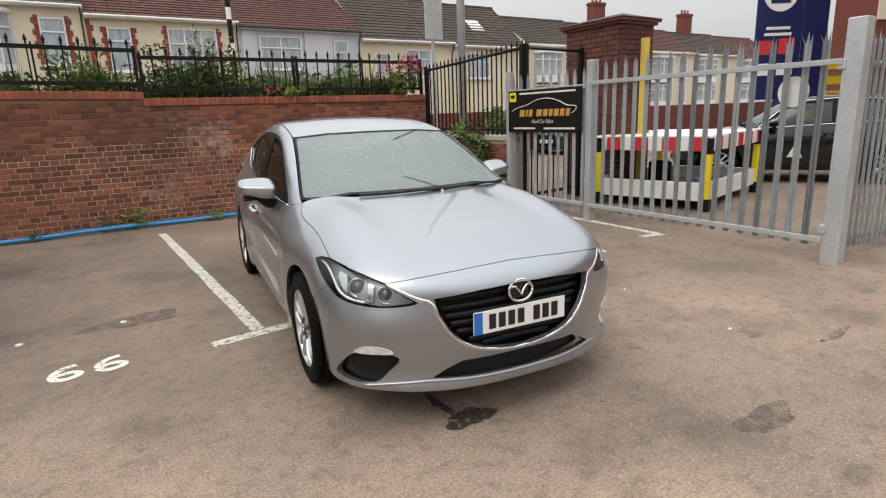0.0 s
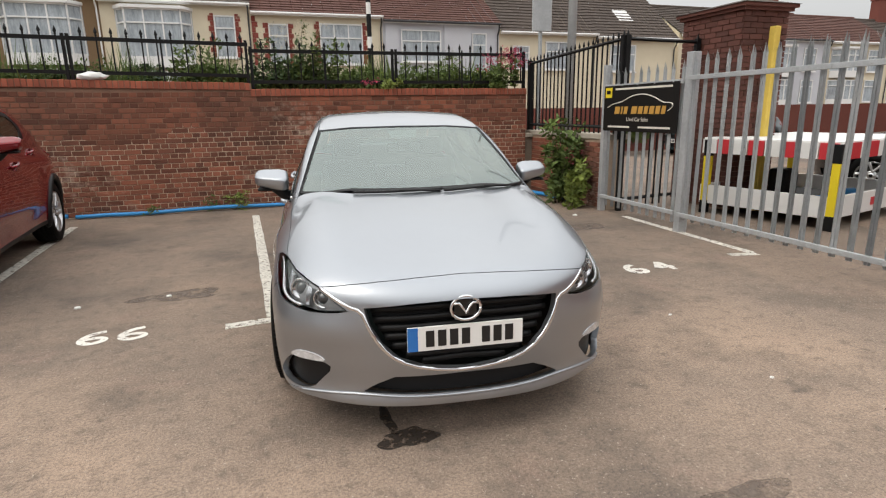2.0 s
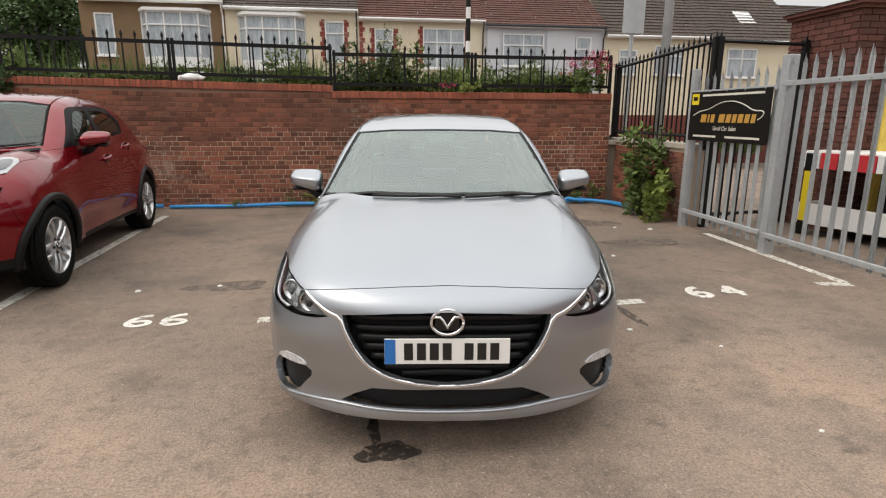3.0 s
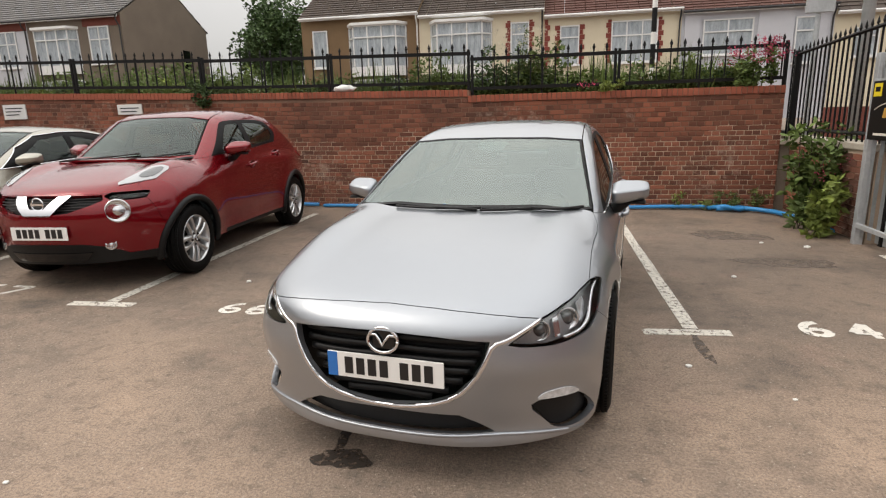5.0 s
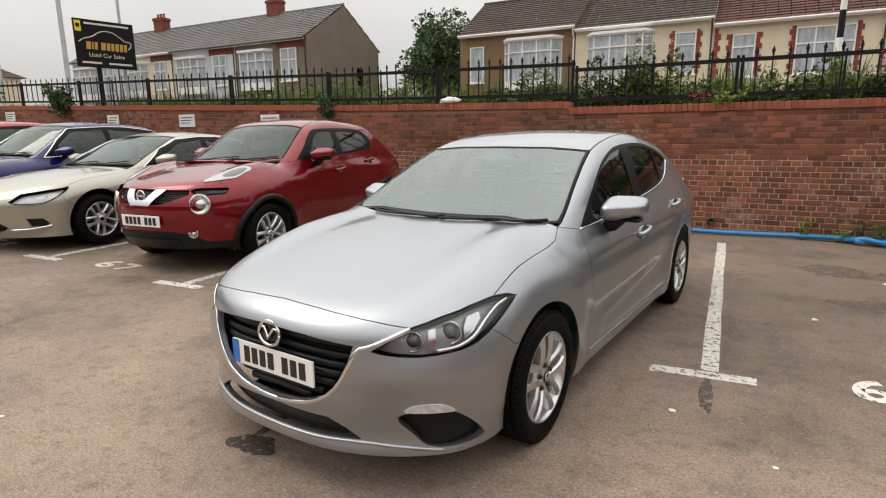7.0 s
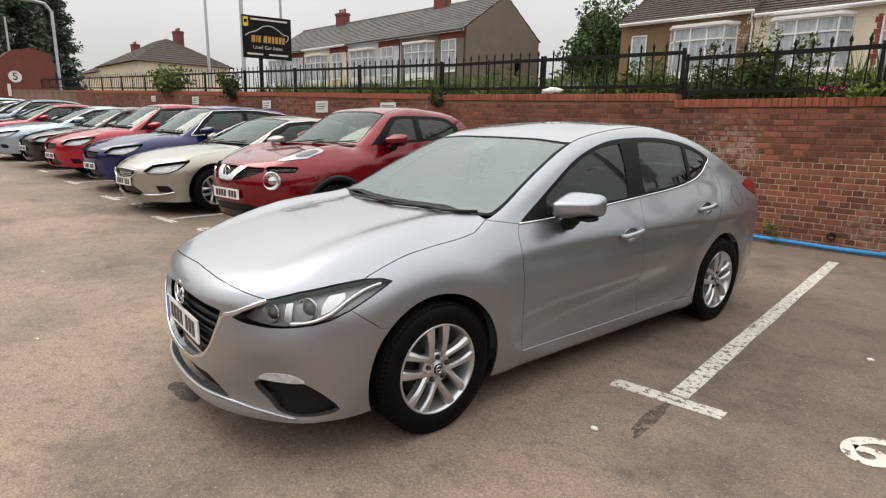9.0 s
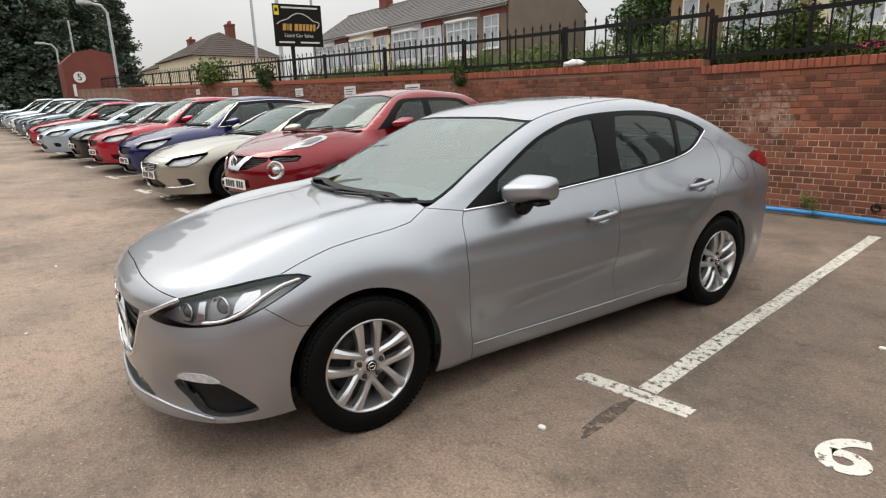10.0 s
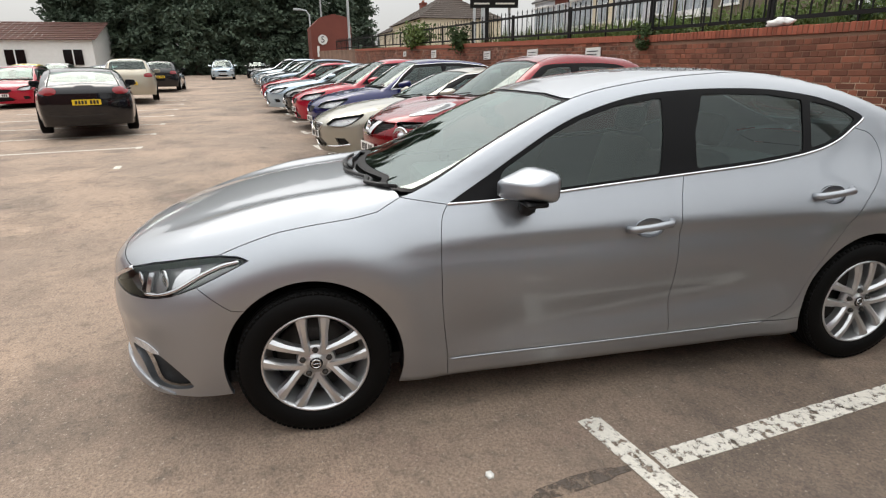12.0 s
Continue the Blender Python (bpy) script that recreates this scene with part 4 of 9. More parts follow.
POT = surface("clay_pot", (0.30, 0.12, 0.07), 0.9, grain=(20, 0.3), stain=(3, 0.3))


def sheet(x0, x1, y, z0, z1):
    """One upright pane that faces -y."""
    bm = bmesh.new()
    bm.faces.new([bm.verts.new(v) for v in ((x0, y, z0), (x1, y, z0), (x1, y, z1), (x0, y, z1))])
    return bm


def window_at(house, x0, x1, z0, z1, y, lights=2, fan=0.32, quoin=False, sill=True, m=None):
    """A white casement window set in a wall that faces -y, with glass, curtains behind and maybe a quoined edge."""
    y -= 0.06
    w = part("window", boxed(x0, x1, y + 0.03, y + 0.055, z0, z1), NET, house, "white framed window with net curtains", m=m)
    f, top = 0.07, z1 - (z1 - z0) * fan
    bm = bmesh.new()
    for a, b_ in ((x0, x0 + f), (x1 - f, x1)):
        box(bm, a, b_, y - 0.03, y + 0.04, z0, z1)
    for a, b_ in ((z0, z0 + f), (z1 - f, z1)):
        box(bm, x0 + f, x1 - f, y - 0.03, y + 0.04, a, b_)
    for k in range(1, lights):
        c = x0 + (x1 - x0) * k / lights
        box(bm, c - f / 2, c + f / 2, y - 0.028, y + 0.04, z0 + f, z1 - f)
    if fan:
        for k in range(lights):
            a, b_ = x0 + (x1 - x0) * k / lights + f / 2 + 0.001, x0 + (x1 - x0) * (k + 1) / lights - f / 2 - 0.001
            box(bm, max(a, x0 + f + 0.001), min(b_, x1 - f - 0.001), y - 0.026, y + 0.04, top - f / 2, top + f / 2)
    part("window_frame", bm, UPVC, w)
    part("pane", sheet(x0 + f, x1 - f, y + 0.012, z0 + f, z1 - f), HOUSE_GLASS, w).visible_shadow = False
    if sill:
        part("window_sill", boxed(x0 - 0.08, x1 + 0.08, y - 0.10, y + 0.02, z0 - 0.09, z0, 0.01), UPVC, w)
    if quoin:
        for side, xx in ((-1, x0), (1, x1)):
            z, k = z0, 0
            while z < z1:
                d = 0.30 if k % 2 else 0.20
                a, b_ = (xx - d, xx - 0.01) if side < 0 else (xx + 0.01, xx + d)
                part("quoin", boxed(a, b_, y + 0.02, y + 0.08, z + 0.01, min(z + 0.27, z1 + 0.1)), QUOIN, w)
                z, k = z + 0.28, k + 1
    return w


def bay_at(house, x0, x1, z0, z1, y, out=0.65, roof=True):
    """A canted bay: three glazed faces, with white panel below and a flat hood."""
    c = (x0 + x1) / 2
    a, b_ = x0 + out * 0.75, x1 - out * 0.75
    win = part("bay_window", boxed(x0 - 0.05, x1 + 0.05, y - 0.01, y + 0.03, z0, z1), NET, house, "white bay window with net curtains")
    for (px, py), (qx, qy), n in (((x0, y), (a, y - out), 1), ((a, y - out), (b_, y - out), 3), ((b_, y - out), (x1, y), 1)):
        d = Vector((qx - px, qy - py, 0))
        L = d.length
        m = Matrix.Translation((px, py, 0)) @ Matrix.Rotation(math.atan2(d.y, d.x), 4, "Z")
        bm = bmesh.new()
        f = 0.075
        for k in range(n + 1):
            u = L * k / n
            box(bm, max(0, u - f / 2), min(L, u + f / 2), -0.03, 0.05, z0, z1)
        for zz in (z0, z1 - (z1 - z0) * 0.30, z1 - f):
            box(bm, f, L - f, -0.026, 0.046, zz, zz + f)
        part("window_frame", bm, UPVC, win, m=m)
        part("pane", sheet(0.02, L - 0.02, 0.01, z0 + f, z1 - f), HOUSE_GLASS, win, m=m).visible_shadow = False
        part("curtain", boxed(0.02, L - 0.02, 0.052, 0.06, z0, z1), NET, win, m=m)
        part("bay_panel", boxed(0.0, L, -0.02, 0.10, z0 - 0.5, z0), UPVC, win, m=m)
    if roof:
        bm = bmesh.new()
        prism(bm, [(x0 - 0.15, y + 0.05), (a - 0.1, y - out - 0.15), (b_ + 0.1, y - out - 0.15), (x1 + 0.15, y + 0.05)], z1, z1 + 0.16)
        part("bay_hood", bm, UPVC, win)
    return win


def tiled_slope(house, p0, p1, q1, q0, rows, material):
    """A roof slope from eaves (p0-p1) to ridge (q0-q1), in lapped courses of tiles."""
    p0, p1, q0, q1 = Vector(p0), Vector(p1), Vector(q0), Vector(q1)
    n = (p1 - p0).cross(q0 - p0).normalized()
    if n.z < 0:
        n = -n
    verts, faces = [], []
    cols = max(2, int((p1 - p0).length / 0.55))
    for r in range(rows):
        a, b_ = r / rows, (r + 1.12) / rows
        for c in range(cols):
            s0, s1 = (c + 0.02) / cols, (c + 0.98) / cols
            lo0, lo1 = p0.lerp(q0, a).lerp(p1.lerp(q1, a), s0), p0.lerp(q0, a).lerp(p1.lerp(q1, a), s1)
            b2 = min(b_, 1.0)
            hi0, hi1 = p0.lerp(q0, b2).lerp(p1.lerp(q1, b2), s0), p0.lerp(q0, b2).lerp(p1.lerp(q1, b2), s1)
            k = len(verts)
            verts += [lo0 + n * 0.07, lo1 + n * 0.07, hi1 + n * 0.015, hi0 + n * 0.015, lo0, lo1]
            faces += [(k, k + 1, k + 2, k + 3), (k + 4, k + 5, k + 1, k)]
    me = bpy.data.meshes.new("roof_tiles")
    me.from_pydata([tuple(v) for v in verts], [], faces)
    me.materials.append(material)
    return part("roof", me, material, house, "roof of lapped tiles")


def terrace_house(label, x0, x1, y, ground, eaves, wall_mat, tile, depth=8.0, ridge=2.6, gable_left=False, gable_right=False, upper=None, group="terraced houses"):
    """A house of a terrace whose front faces -y."""
    h = thing("terraced_house", label, "house", group)
    part("wall", boxed(x0, x1, y, y + depth, ground - 0.5, eaves), wall_mat, h)
    ry, rz = y + depth / 2, eaves + ridge
    tiled_slope(h, (x0 - 0.02, y - 0.35, eaves - 0.12), (x1 + 0.02, y - 0.35, eaves - 0.12), (x1 + 0.02, ry, rz), (x0 - 0.02, ry, rz), 15, tile)
    tiled_slope(h, (x1, y + depth + 0.3, eaves - 0.1), (x0, y + depth + 0.3, eaves - 0.1), (x0, ry, rz), (x1, ry, rz), 6, tile)
    bm = bmesh.new()
    rod(bm, (x0, ry, rz + 0.03), (x1, ry, rz + 0.03), 0.12, sides=8)
    part("ridge_tiles", bm, tile, h)
    for xx in (x0 + 0.02, x1 - 0.17):
        bm = bmesh.new()
        vs = [bm.verts.new(v) for v in ((xx, y, eaves), (xx, y + depth, eaves), (xx, ry, rz - 0.06))]
        ws = [bm.verts.new((v.co.x + 0.15, v.co.y, v.co.z)) for v in vs]
        bm.faces.new(vs), bm.faces.new(ws[::-1])
        for i in range(3):
            bm.faces.new((vs[i], ws[i], ws[(i + 1) % 3], vs[(i + 1) % 3]))
        bmesh.ops.recalc_face_normals(bm, faces=bm.faces[:])
        part("gable", bm, wall_mat, h)
    part("fascia", boxed(x0, x1, y - 0.33, y - 0.29, eaves - 0.28, eaves - 0.10), UPVC, h)
    bm = bmesh.new()
    rod(bm, (x0, y - 0.38, eaves - 0.16), (x1, y - 0.38, eaves - 0.16), 0.07, sides=8)
    part("gutter", bm, UPVC if wall_mat in (RENDER_BROWN, RENDER_CREAM) else GUTTER, h)
    bm = bmesh.new()
    tube(bm, [(x1 - 0.12, y - 0.36, eaves - 0.2), (x1 - 0.12, y - 0.30, eaves - 0.5), (x1 - 0.12, y - 0.08, eaves - 0.8), (x1 - 0.12, y - 0.08, ground)], 0.045, 8)
    part("downpipe", bm, GUTTER if wall_mat != RENDER_BROWN else UPVC, h)
    return h


def chimney(x, y, z, h=1.5, w=0.9, d=0.7, pots=3):
    c = thing("chimney_stack", "red brick chimney stack with clay pots on a roof ridge", "chimney", "chimneys")
    part("chimney_body", boxed(x - w / 2, x + w / 2, y - d / 2, y + d / 2, z - 1.6, z + h, 0.01), HOUSE_BRICK, c)
    part("chimney_cap", boxed(x - w / 2 - 0.07, x + w / 2 + 0.07, y - d / 2 - 0.07, y + d / 2 + 0.07, z + h - 0.28, z + h - 0.06, 0.01), HOUSE_BRICK, c)
    for k in range(pots):
        bm = bmesh.new()
        lathe(bm, [(0.12, 0), (0.11, 0.3), (0.13, 0.42), (0.08, 0.42), (0.08, 0.1)], 12, "Z")
        part("chimney_pot", bm, POT, c, m=Matrix.Translation((x - w / 2 + w * (k + 0.5) / pots, y, z + h - 0.03)))
    return c


HY, HG = 36.0, 1.45
h = terrace_house("brown pebbledashed end terrace with a white bay", -13.7, -5.95, HY, HG, 7.85, RENDER_BROWN, TILE_BROWN)
window_at(h, -12.95, -11.95, 4.75, 7.0, HY, 1, 0, sill=True)
bay_at(h, -10.5, -6.8, 4.6, 7.1, HY)
bay_at(h, -10.5, -6.8, 2.0, 3.9, HY, roof=False)
h = terrace_house("cream rendered terrace house with red quoins and a bay", -5.95, 1.62, HY, HG, 7.6, RENDER_CREAM, TILE_BROWN)
bay_at(h, -5.2, -1.5, 4.5, 7.0, HY)
bay_at(h, -5.2, -1.5, 2.0, 3.8, HY, roof=False)
window_at(h, -0.35, 0.75, 4.6, 6.85, HY, 1, 0.3, True)
h = terrace_house("cream rendered terrace house with red quoined windows", 1.62, 9.25, HY, HG, 7.2, RENDER_CREAM, TILE_RED)
window_at(h, 2.55, 3.65, 4.3, 6.5, HY, 1, 0.3, True)
window_at(h, 5.45, 8.0, 4.3, 6.6, HY, 3, 0.35, True)
part("ground_floor_band", boxed(1.7, 9.2, HY - 0.03, HY + 0.05, 1.4, 3.35), HOUSE_BRICK, h)
window_at(h, 2.5, 5.0, 1.9, 3.2, HY - 0.04, 3, 0.3)
for k in range(9):
    d = 0.32 if k % 2 else 0.2
    part("quoin", boxed(1.65, 1.65 + d, HY - 0.04, HY + 0.02, 4.2 + k * 0.3, 4.48 + k * 0.3), QUOIN, h)
h = terrace_house("pale grey clad terrace house", 9.25, 17.0, HY, HG, 7.0, RENDER_GREY, TILE_RED)
window_at(h, 10.4, 13.0, 4.5, 6.4, HY, 2, 0.35)
window_at(h, 15.1, 16.1, 3.9, 6.3, HY, 1, 0.3)
part("cladding_panel", boxed(9.4, 10.2, HY - 0.12, HY + 0.02, 1.5, 6.7), RENDER_GREY, h)
part("cladding_panel", boxed(13.2, 15.0, HY - 0.12, HY + 0.02, 1.5, 6.75), RENDER_GREY, h)
h = terrace_house("cream terrace house with a dark tiled roof", 17.0, 24.3, HY, HG, 6.55, RENDER_CREAM, TILE_BROWN, ridge=3.4)
window_at(h, 20.4, 22.4, 4.1, 5.9, HY, 2, 0.35)
window_at(h, 18.0, 19.2, 4.1, 5.6, HY, 1, 0.3)
h = terrace_house("cream terrace house with a skylight in its dark roof", 24.3, 31.0, HY, HG, 6.4, RENDER_CREAM, TILE_BROWN, ridge=3.4)
window_at(h, 25.5, 27.6, 4.0, 5.8, HY, 2, 0.35)
part("skylight", boxed(27.0, 28.2, -0.05, 0.05, -0.7, 0.7), UPVC, h, m=Matrix.Translation((0, HY + 1.8, 8.02)) @ Matrix.Rotation(radians(-50), 4, "X"))
for k, (a, b_, mat, tl) in enumerate(((33.0, 41.0, RENDER_CREAM, TILE_BROWN), (41.0, 49.0, RENDER_GREY, TILE_RED), (49.0, 57.0, RENDER_CREAM, TILE_RED), (57.0, 66.0, RENDER_CREAM, TILE_BROWN), (66.0, 75.0, RENDER_GREY, TILE_RED))):
    h = terrace_house("distant terrace house with a tiled roof", a, b_, HY + 1.0 * k * 0.3 + 2, HG, 7.0 - 0.05 * k, mat, tl)
    yy = HY + 1.0 * k * 0.3 + 2
    bay_at(h, a + 0.8, a + 4.0, 4.3, 6.2, yy)
    window_at(h, a + 5.2, a + 6.6, 4.3, 6.2, yy, 1, 0.3)
    bay_at(h, a + 0.8, a + 4.0, 1.9, 3.6, yy, roof=False)
    window_at(h, a + 5.2, a + 6.6, 1.7, 3.6, yy, 1, 0.3)
chimney(45.5, 42, 9.6, 2.0, 1.6, 0.9)
chimney(61.0, 43, 9.6, 2.0, 1.6, 0.9)
chimney(2.0, 40.2, 10.0)

# the terrace further along the road
LY, LG = 35.0, 2.3
for k, (a, b_, mat) in enumerate(((-33.5, -26.0, RENDER_DARK), (-41.0, -33.5, RENDER_GREY), (-48.5, -41.0, RENDER_CREAM), (-56.0, -48.5, RENDER_GREY))):
    h = terrace_house("slate roofed terrace house with bays" if k else "brown rendered end terrace with a plain gable", a, b_, LY, LG, 8.75, mat, SLATE_ROOF, depth=9.5, ridge=3.0, group="terrace along the road")
    window_at(h, b_ - 2.6, b_ - 1.0, 5.6, 8.0, LY, 2, 0.35)
    bay_at(h, a + 0.6, a + 4.0, 5.5, 7.9, LY, 0.5)
    bay_at(h, a + 0.6, a + 4.0, 2.6, 4.6, LY, 0.5, False)
    part("party_band", boxed(b_ - 3.0, b_ - 0.05, LY - 0.03, LY + 0.02, 8.0, 8.6), HOUSE_BRICK, h)
    if k in (0, 2, 4):
        chimney(a + 0.2, LY + 4.75, 11.5, 1.4, 1.3, 0.9)
    if k == 0:
        part("gable_window", boxed(b_ - 0.02, b_ + 0.05, LY + 6.2, LY + 7.0, 5.6, 7.0), GLOSS_BLACK, h)


def hip_house(x, y, ground, w, d, eaves, peak, label):
    h = thing("bungalow", label, "house", "houses with hipped roofs")
    part("wall", boxed(x - w / 2, x + w / 2, y - d / 2, y + d / 2, ground - 1, eaves), RENDER_CREAM, h)
    o = 0.5
    c = [(x - w / 2 - o, y - d / 2 - o, eaves), (x + w / 2 + o, y - d / 2 - o, eaves), (x + w / 2 + o, y + d / 2 + o, eaves), (x - w / 2 - o, y + d / 2 + o, eaves)]
    r0, r1 = (x - w * 0.12, y, peak), (x + w * 0.12, y, peak)
    tiled_slope(h, c[0], c[1], r1, r0, 12, TILE_BROWN)
    tiled_slope(h, c[1], c[2], r1, r1, 12, TILE_BROWN)
    tiled_slope(h, c[2], c[3], r0, r1, 12, TILE_BROWN)
    tiled_slope(h, c[3], c[0], r0, r0, 12, TILE_BROWN)
    return h


hip_house(-83, 33.6, 2.5, 16, 12, 8.6, 12.4, "cream house with a brown hipped roof")
hip_house(-104, 36, 2.5, 14, 12, 8.6, 12.0, "cream house with a brown hipped roof far along the road")
chimney(-80.5, 35, 12.0, 1.5, 1.4, 1.0)
chimney(-101, 36, 12.0, 1.5, 1.4, 1.0)

# low white building at the far end of the yard
wb = thing("white_building", "long low white building with a brown tiled roof", "building")
part("wall", boxed(-70, -56, -40, -9.2, 0, 4.7), WHITE_PAINT, wb)
tiled_slope(wb, (-55.6, -41, 4.6), (-55.6, -8.8, 4.6), (-63, -8.8, 6.6), (-63, -41, 6.6), 10, TILE_RED)
bm = bmesh.new()
vs = [bm.verts.new(v) for v in ((-56, -9.2, 4.6), (-70, -9.2, 4.6), (-63, -9.2, 6.5))]
bm.faces.new(vs)
part("gable", bm, WHITE_PAINT, wb)
for y0 in (-11.6, -16.0, -20.0, -24.5, -29):
    w = part("window", boxed(-55.98, -55.9, y0, y0 + 1.5, 2.5, 3.8), GLOSS_BLACK, wb)
    part("window_frame", boxed(-55.93, -55.86, y0 + 0.7, y0 + 0.8, 2.5, 3.8), UPVC, w)
# brick end wall with the speed sign
bw = thing("brick_gable", "red brick building end with a round speed sign", "building")
part("wall", boxed(-51.5, -49.0, 9.3, 12.9, 0.5, 5.4), HOUSE_BRICK, bw)
bm = bmesh.new()
prism(bm, [(9.3, 5.4), (12.9, 5.4), (12.7, 6.2), (11.4, 6.5), (10.2, 6.2)], -51.5, -49.0, Matrix(((0, 0, 1, 0), (1, 0, 0, 0), (0, 1, 0, 0), (0, 0, 0, 1))))
bmesh.ops.recalc_face_normals(bm, faces=bm.faces[:])
part("gable", bm, HOUSE_BRICK, bw)
sg = thing("speed_sign", "round white speed sign with a black five", "sign")
bm = bmesh.new()
lathe(bm, [(0.001, 0.0), (0.42, 0.0), (0.42, 0.03)], 28, "X")
part("sign_disc", bm, WHITE_PAINT, sg, m=Matrix.Translation((-48.93, 10.3, 4.35)))
lettering("five", "5", 0.75, PLASTIC_BLACK, sg, Matrix.Translation((-48.89, 10.3, 4.33)) @ pose(0, 0, 0, 90, 0, 90), 0.004)
part("sign_plate", boxed(-48.97, -48.93, 9.75, 9.95, 2.9, 3.8), WHITE_PAINT, sg)
part("wall_hood", boxed(-48.9, -46, 10.2, 13, 3.0, 3.15), surface("pale_concrete", (0.42, 0.40, 0.36), 0.9, grain=(10, 0.3), stain=(1, 0.3)), bw)
# lamp posts and poles
for x, y, hgt in ((-37.5, 10.6, 7.2), (-60.0, 10.6, 6.4), (-70.0, 10.9, 7.0)):
    lp = thing("lamp_post", "grey steel lamp post with a flat lantern", "lamp post", "lamp posts")
    g = float(rise(x))
    bm = bmesh.new()
    tube(bm, [(x, y, g), (x, y, g + hgt - 0.5), (x, y - 0.3, g + hgt - 0.08), (x, y - 0.9, g + hgt)], 0.085, 8, up=(1, 0, 0))
    part("column", bm, GALV, lp)
    part("lantern", boxed(x - 0.18, x + 0.18, y - 1.6, y - 0.8, g + hgt - 0.08, g + hgt + 0.12, 0.04), GALV, lp)
for x, y, r, hgt in ((-16.1, 11.8, 0.085, 7.0), (-42, 22, 0.13, 11), (-11.4, 10.65, 0.05, 4.3), (-54, 11.0, 0.10, 8.0)):
    bm = bmesh.new()
    rod(bm, (x, y, 1.2), (x, y, 1.2 + hgt), r, r * 0.7)
    solo("pole", bm, GALV, "tall grey pole beside the road", "pole", group="poles")
bm = bmesh.new()
rod(bm, (6.96, 9.88, 0.0), (6.96, 9.88, 9.0), 0.085, 0.07, 14)
solo("lamp_column", bm, GALV, "thick grey lamp column behind the corner", "pole", smooth=True)
sp = thing("street_sign", "back of a grey road sign on a thin post", "sign")
bm = bmesh.new()
rod(bm, (6.33, 9.93, 0.0), (6.33, 9.93, 4.2), 0.036)
part("post", bm, GALV, sp)
part("sign_plate", boxed(6.13, 6.52, 9.86, 9.89, 2.85, 3.65, 0.01), GALV, sp)
bp_ = thing("beacon_pole", "black and white banded crossing pole", "pole")
for k in range(12):
    bm = bmesh.new()
    rod(bm, (6.2, 25.0, 1.4 + k * 0.45), (6.2, 25.0, 1.4 + (k + 1) * 0.45), 0.10, sides=12)
    part("band", bm, BLACK_IRON if k % 3 else WHITE_PAINT, bp_)


# ---- plants ----
def leaf_material(name, base, second):
    m = surface(name, base, 0.75, grain=(6, 0.6), stain=(1.2, 0.5), spread=0.35, second=second)
    return m


LEAF = leaf_material("weed_leaf", (0.115, 0.165, 0.032), (0.045, 0.075, 0.018))
LEAF_DARK = leaf_material("dark_shrub_leaf", (0.055, 0.098, 0.024), (0.022, 0.045, 0.013))
LEAF_LIGHT = leaf_material("young_leaf", (0.21, 0.26, 0.05), (0.10, 0.14, 0.03))
CONIFER = leaf_material("conifer_needle", (0.085, 0.120, 0.075), (0.034, 0.056, 0.040))
TREE_LEAF = leaf_material("tree_leaf", (0.07, 0.125, 0.035), (0.03, 0.06, 0.02))
BARK = surface("bark", (0.08, 0.06, 0.045), 0.95, grain=(14, 0.5), stain=(2, 0.4), bump=0.006)
PETAL = leaf_material("pink_red_petal", (0.50, 0.06, 0.12), (0.30, 0.03, 0.07))
PETAL_PALE = leaf_material("cream_petal", (0.66, 0.62, 0.50), (0.45, 0.42, 0.30))


class Leaves:
    """Many small folded leaves in one mesh."""

    def __init__(self, seed):
        self.v, self.f, self.r = [], [], np.random.default_rng(seed)

    def add(self, p, size, up=0.3, long=2.0):
        r = self.r
        d = r.normal(size=3)
        d[2] = d[2] * 0.6 + up
        d /= np.linalg.norm(d) + 1e-9
        s = np.cross(d, r.normal(size=3))
        s /= np.linalg.norm(s) + 1e-9
        n = np.cross(d, s)
        k = len(self.v)
        p = np.asarray(p, float)
        a = size * long
        self.v += [p, p + d * a * 0.5 + s * size * 0.5 + n * size * 0.12, p + d * a, p + d * a * 0.5 - s * size * 0.5 + n * size * 0.12]
        self.f += [(k, k + 1, k + 2), (k, k + 2, k + 3)]

    def blade(self, p, h, w, lean):
        k = len(self.v)
        p = np.asarray(p, float)
        a = self.r.uniform(0, 2 * math.pi)
        s = np.array([math.cos(a), math.sin(a), 0]) * w
        l = np.array([lean[0], lean[1], 0])
        self.v += [p - s, p + s, p + l * 0.4 + (0, 0, h * 0.6) + s * 0.6, p + l * 0.4 + (0, 0, h * 0.6) - s * 0.6, p + l + (0, 0, h)]
        self.f += [(k, k + 1, k + 2, k + 3), (k + 3, k + 2, k + 4)]

    def clump(self, c, r3, n, size, up=0.3, long=2.0):
        for _ in range(n):
            q = self.r.normal(size=3)
            q = q / (np.linalg.norm(q) + 1e-9) * self.r.uniform(0.25, 1.0) ** 0.5
            self.add(np.asarray(c) + q * np.asarray(r3), size * self.r.uniform(0.6, 1.3), up, long)

    def mesh(self, name, material):
        me = bpy.data.meshes.new(name)
        me.from_pydata([tuple(p) for p in self.v], [], self.f)
        me.materials.append(material)
        return me


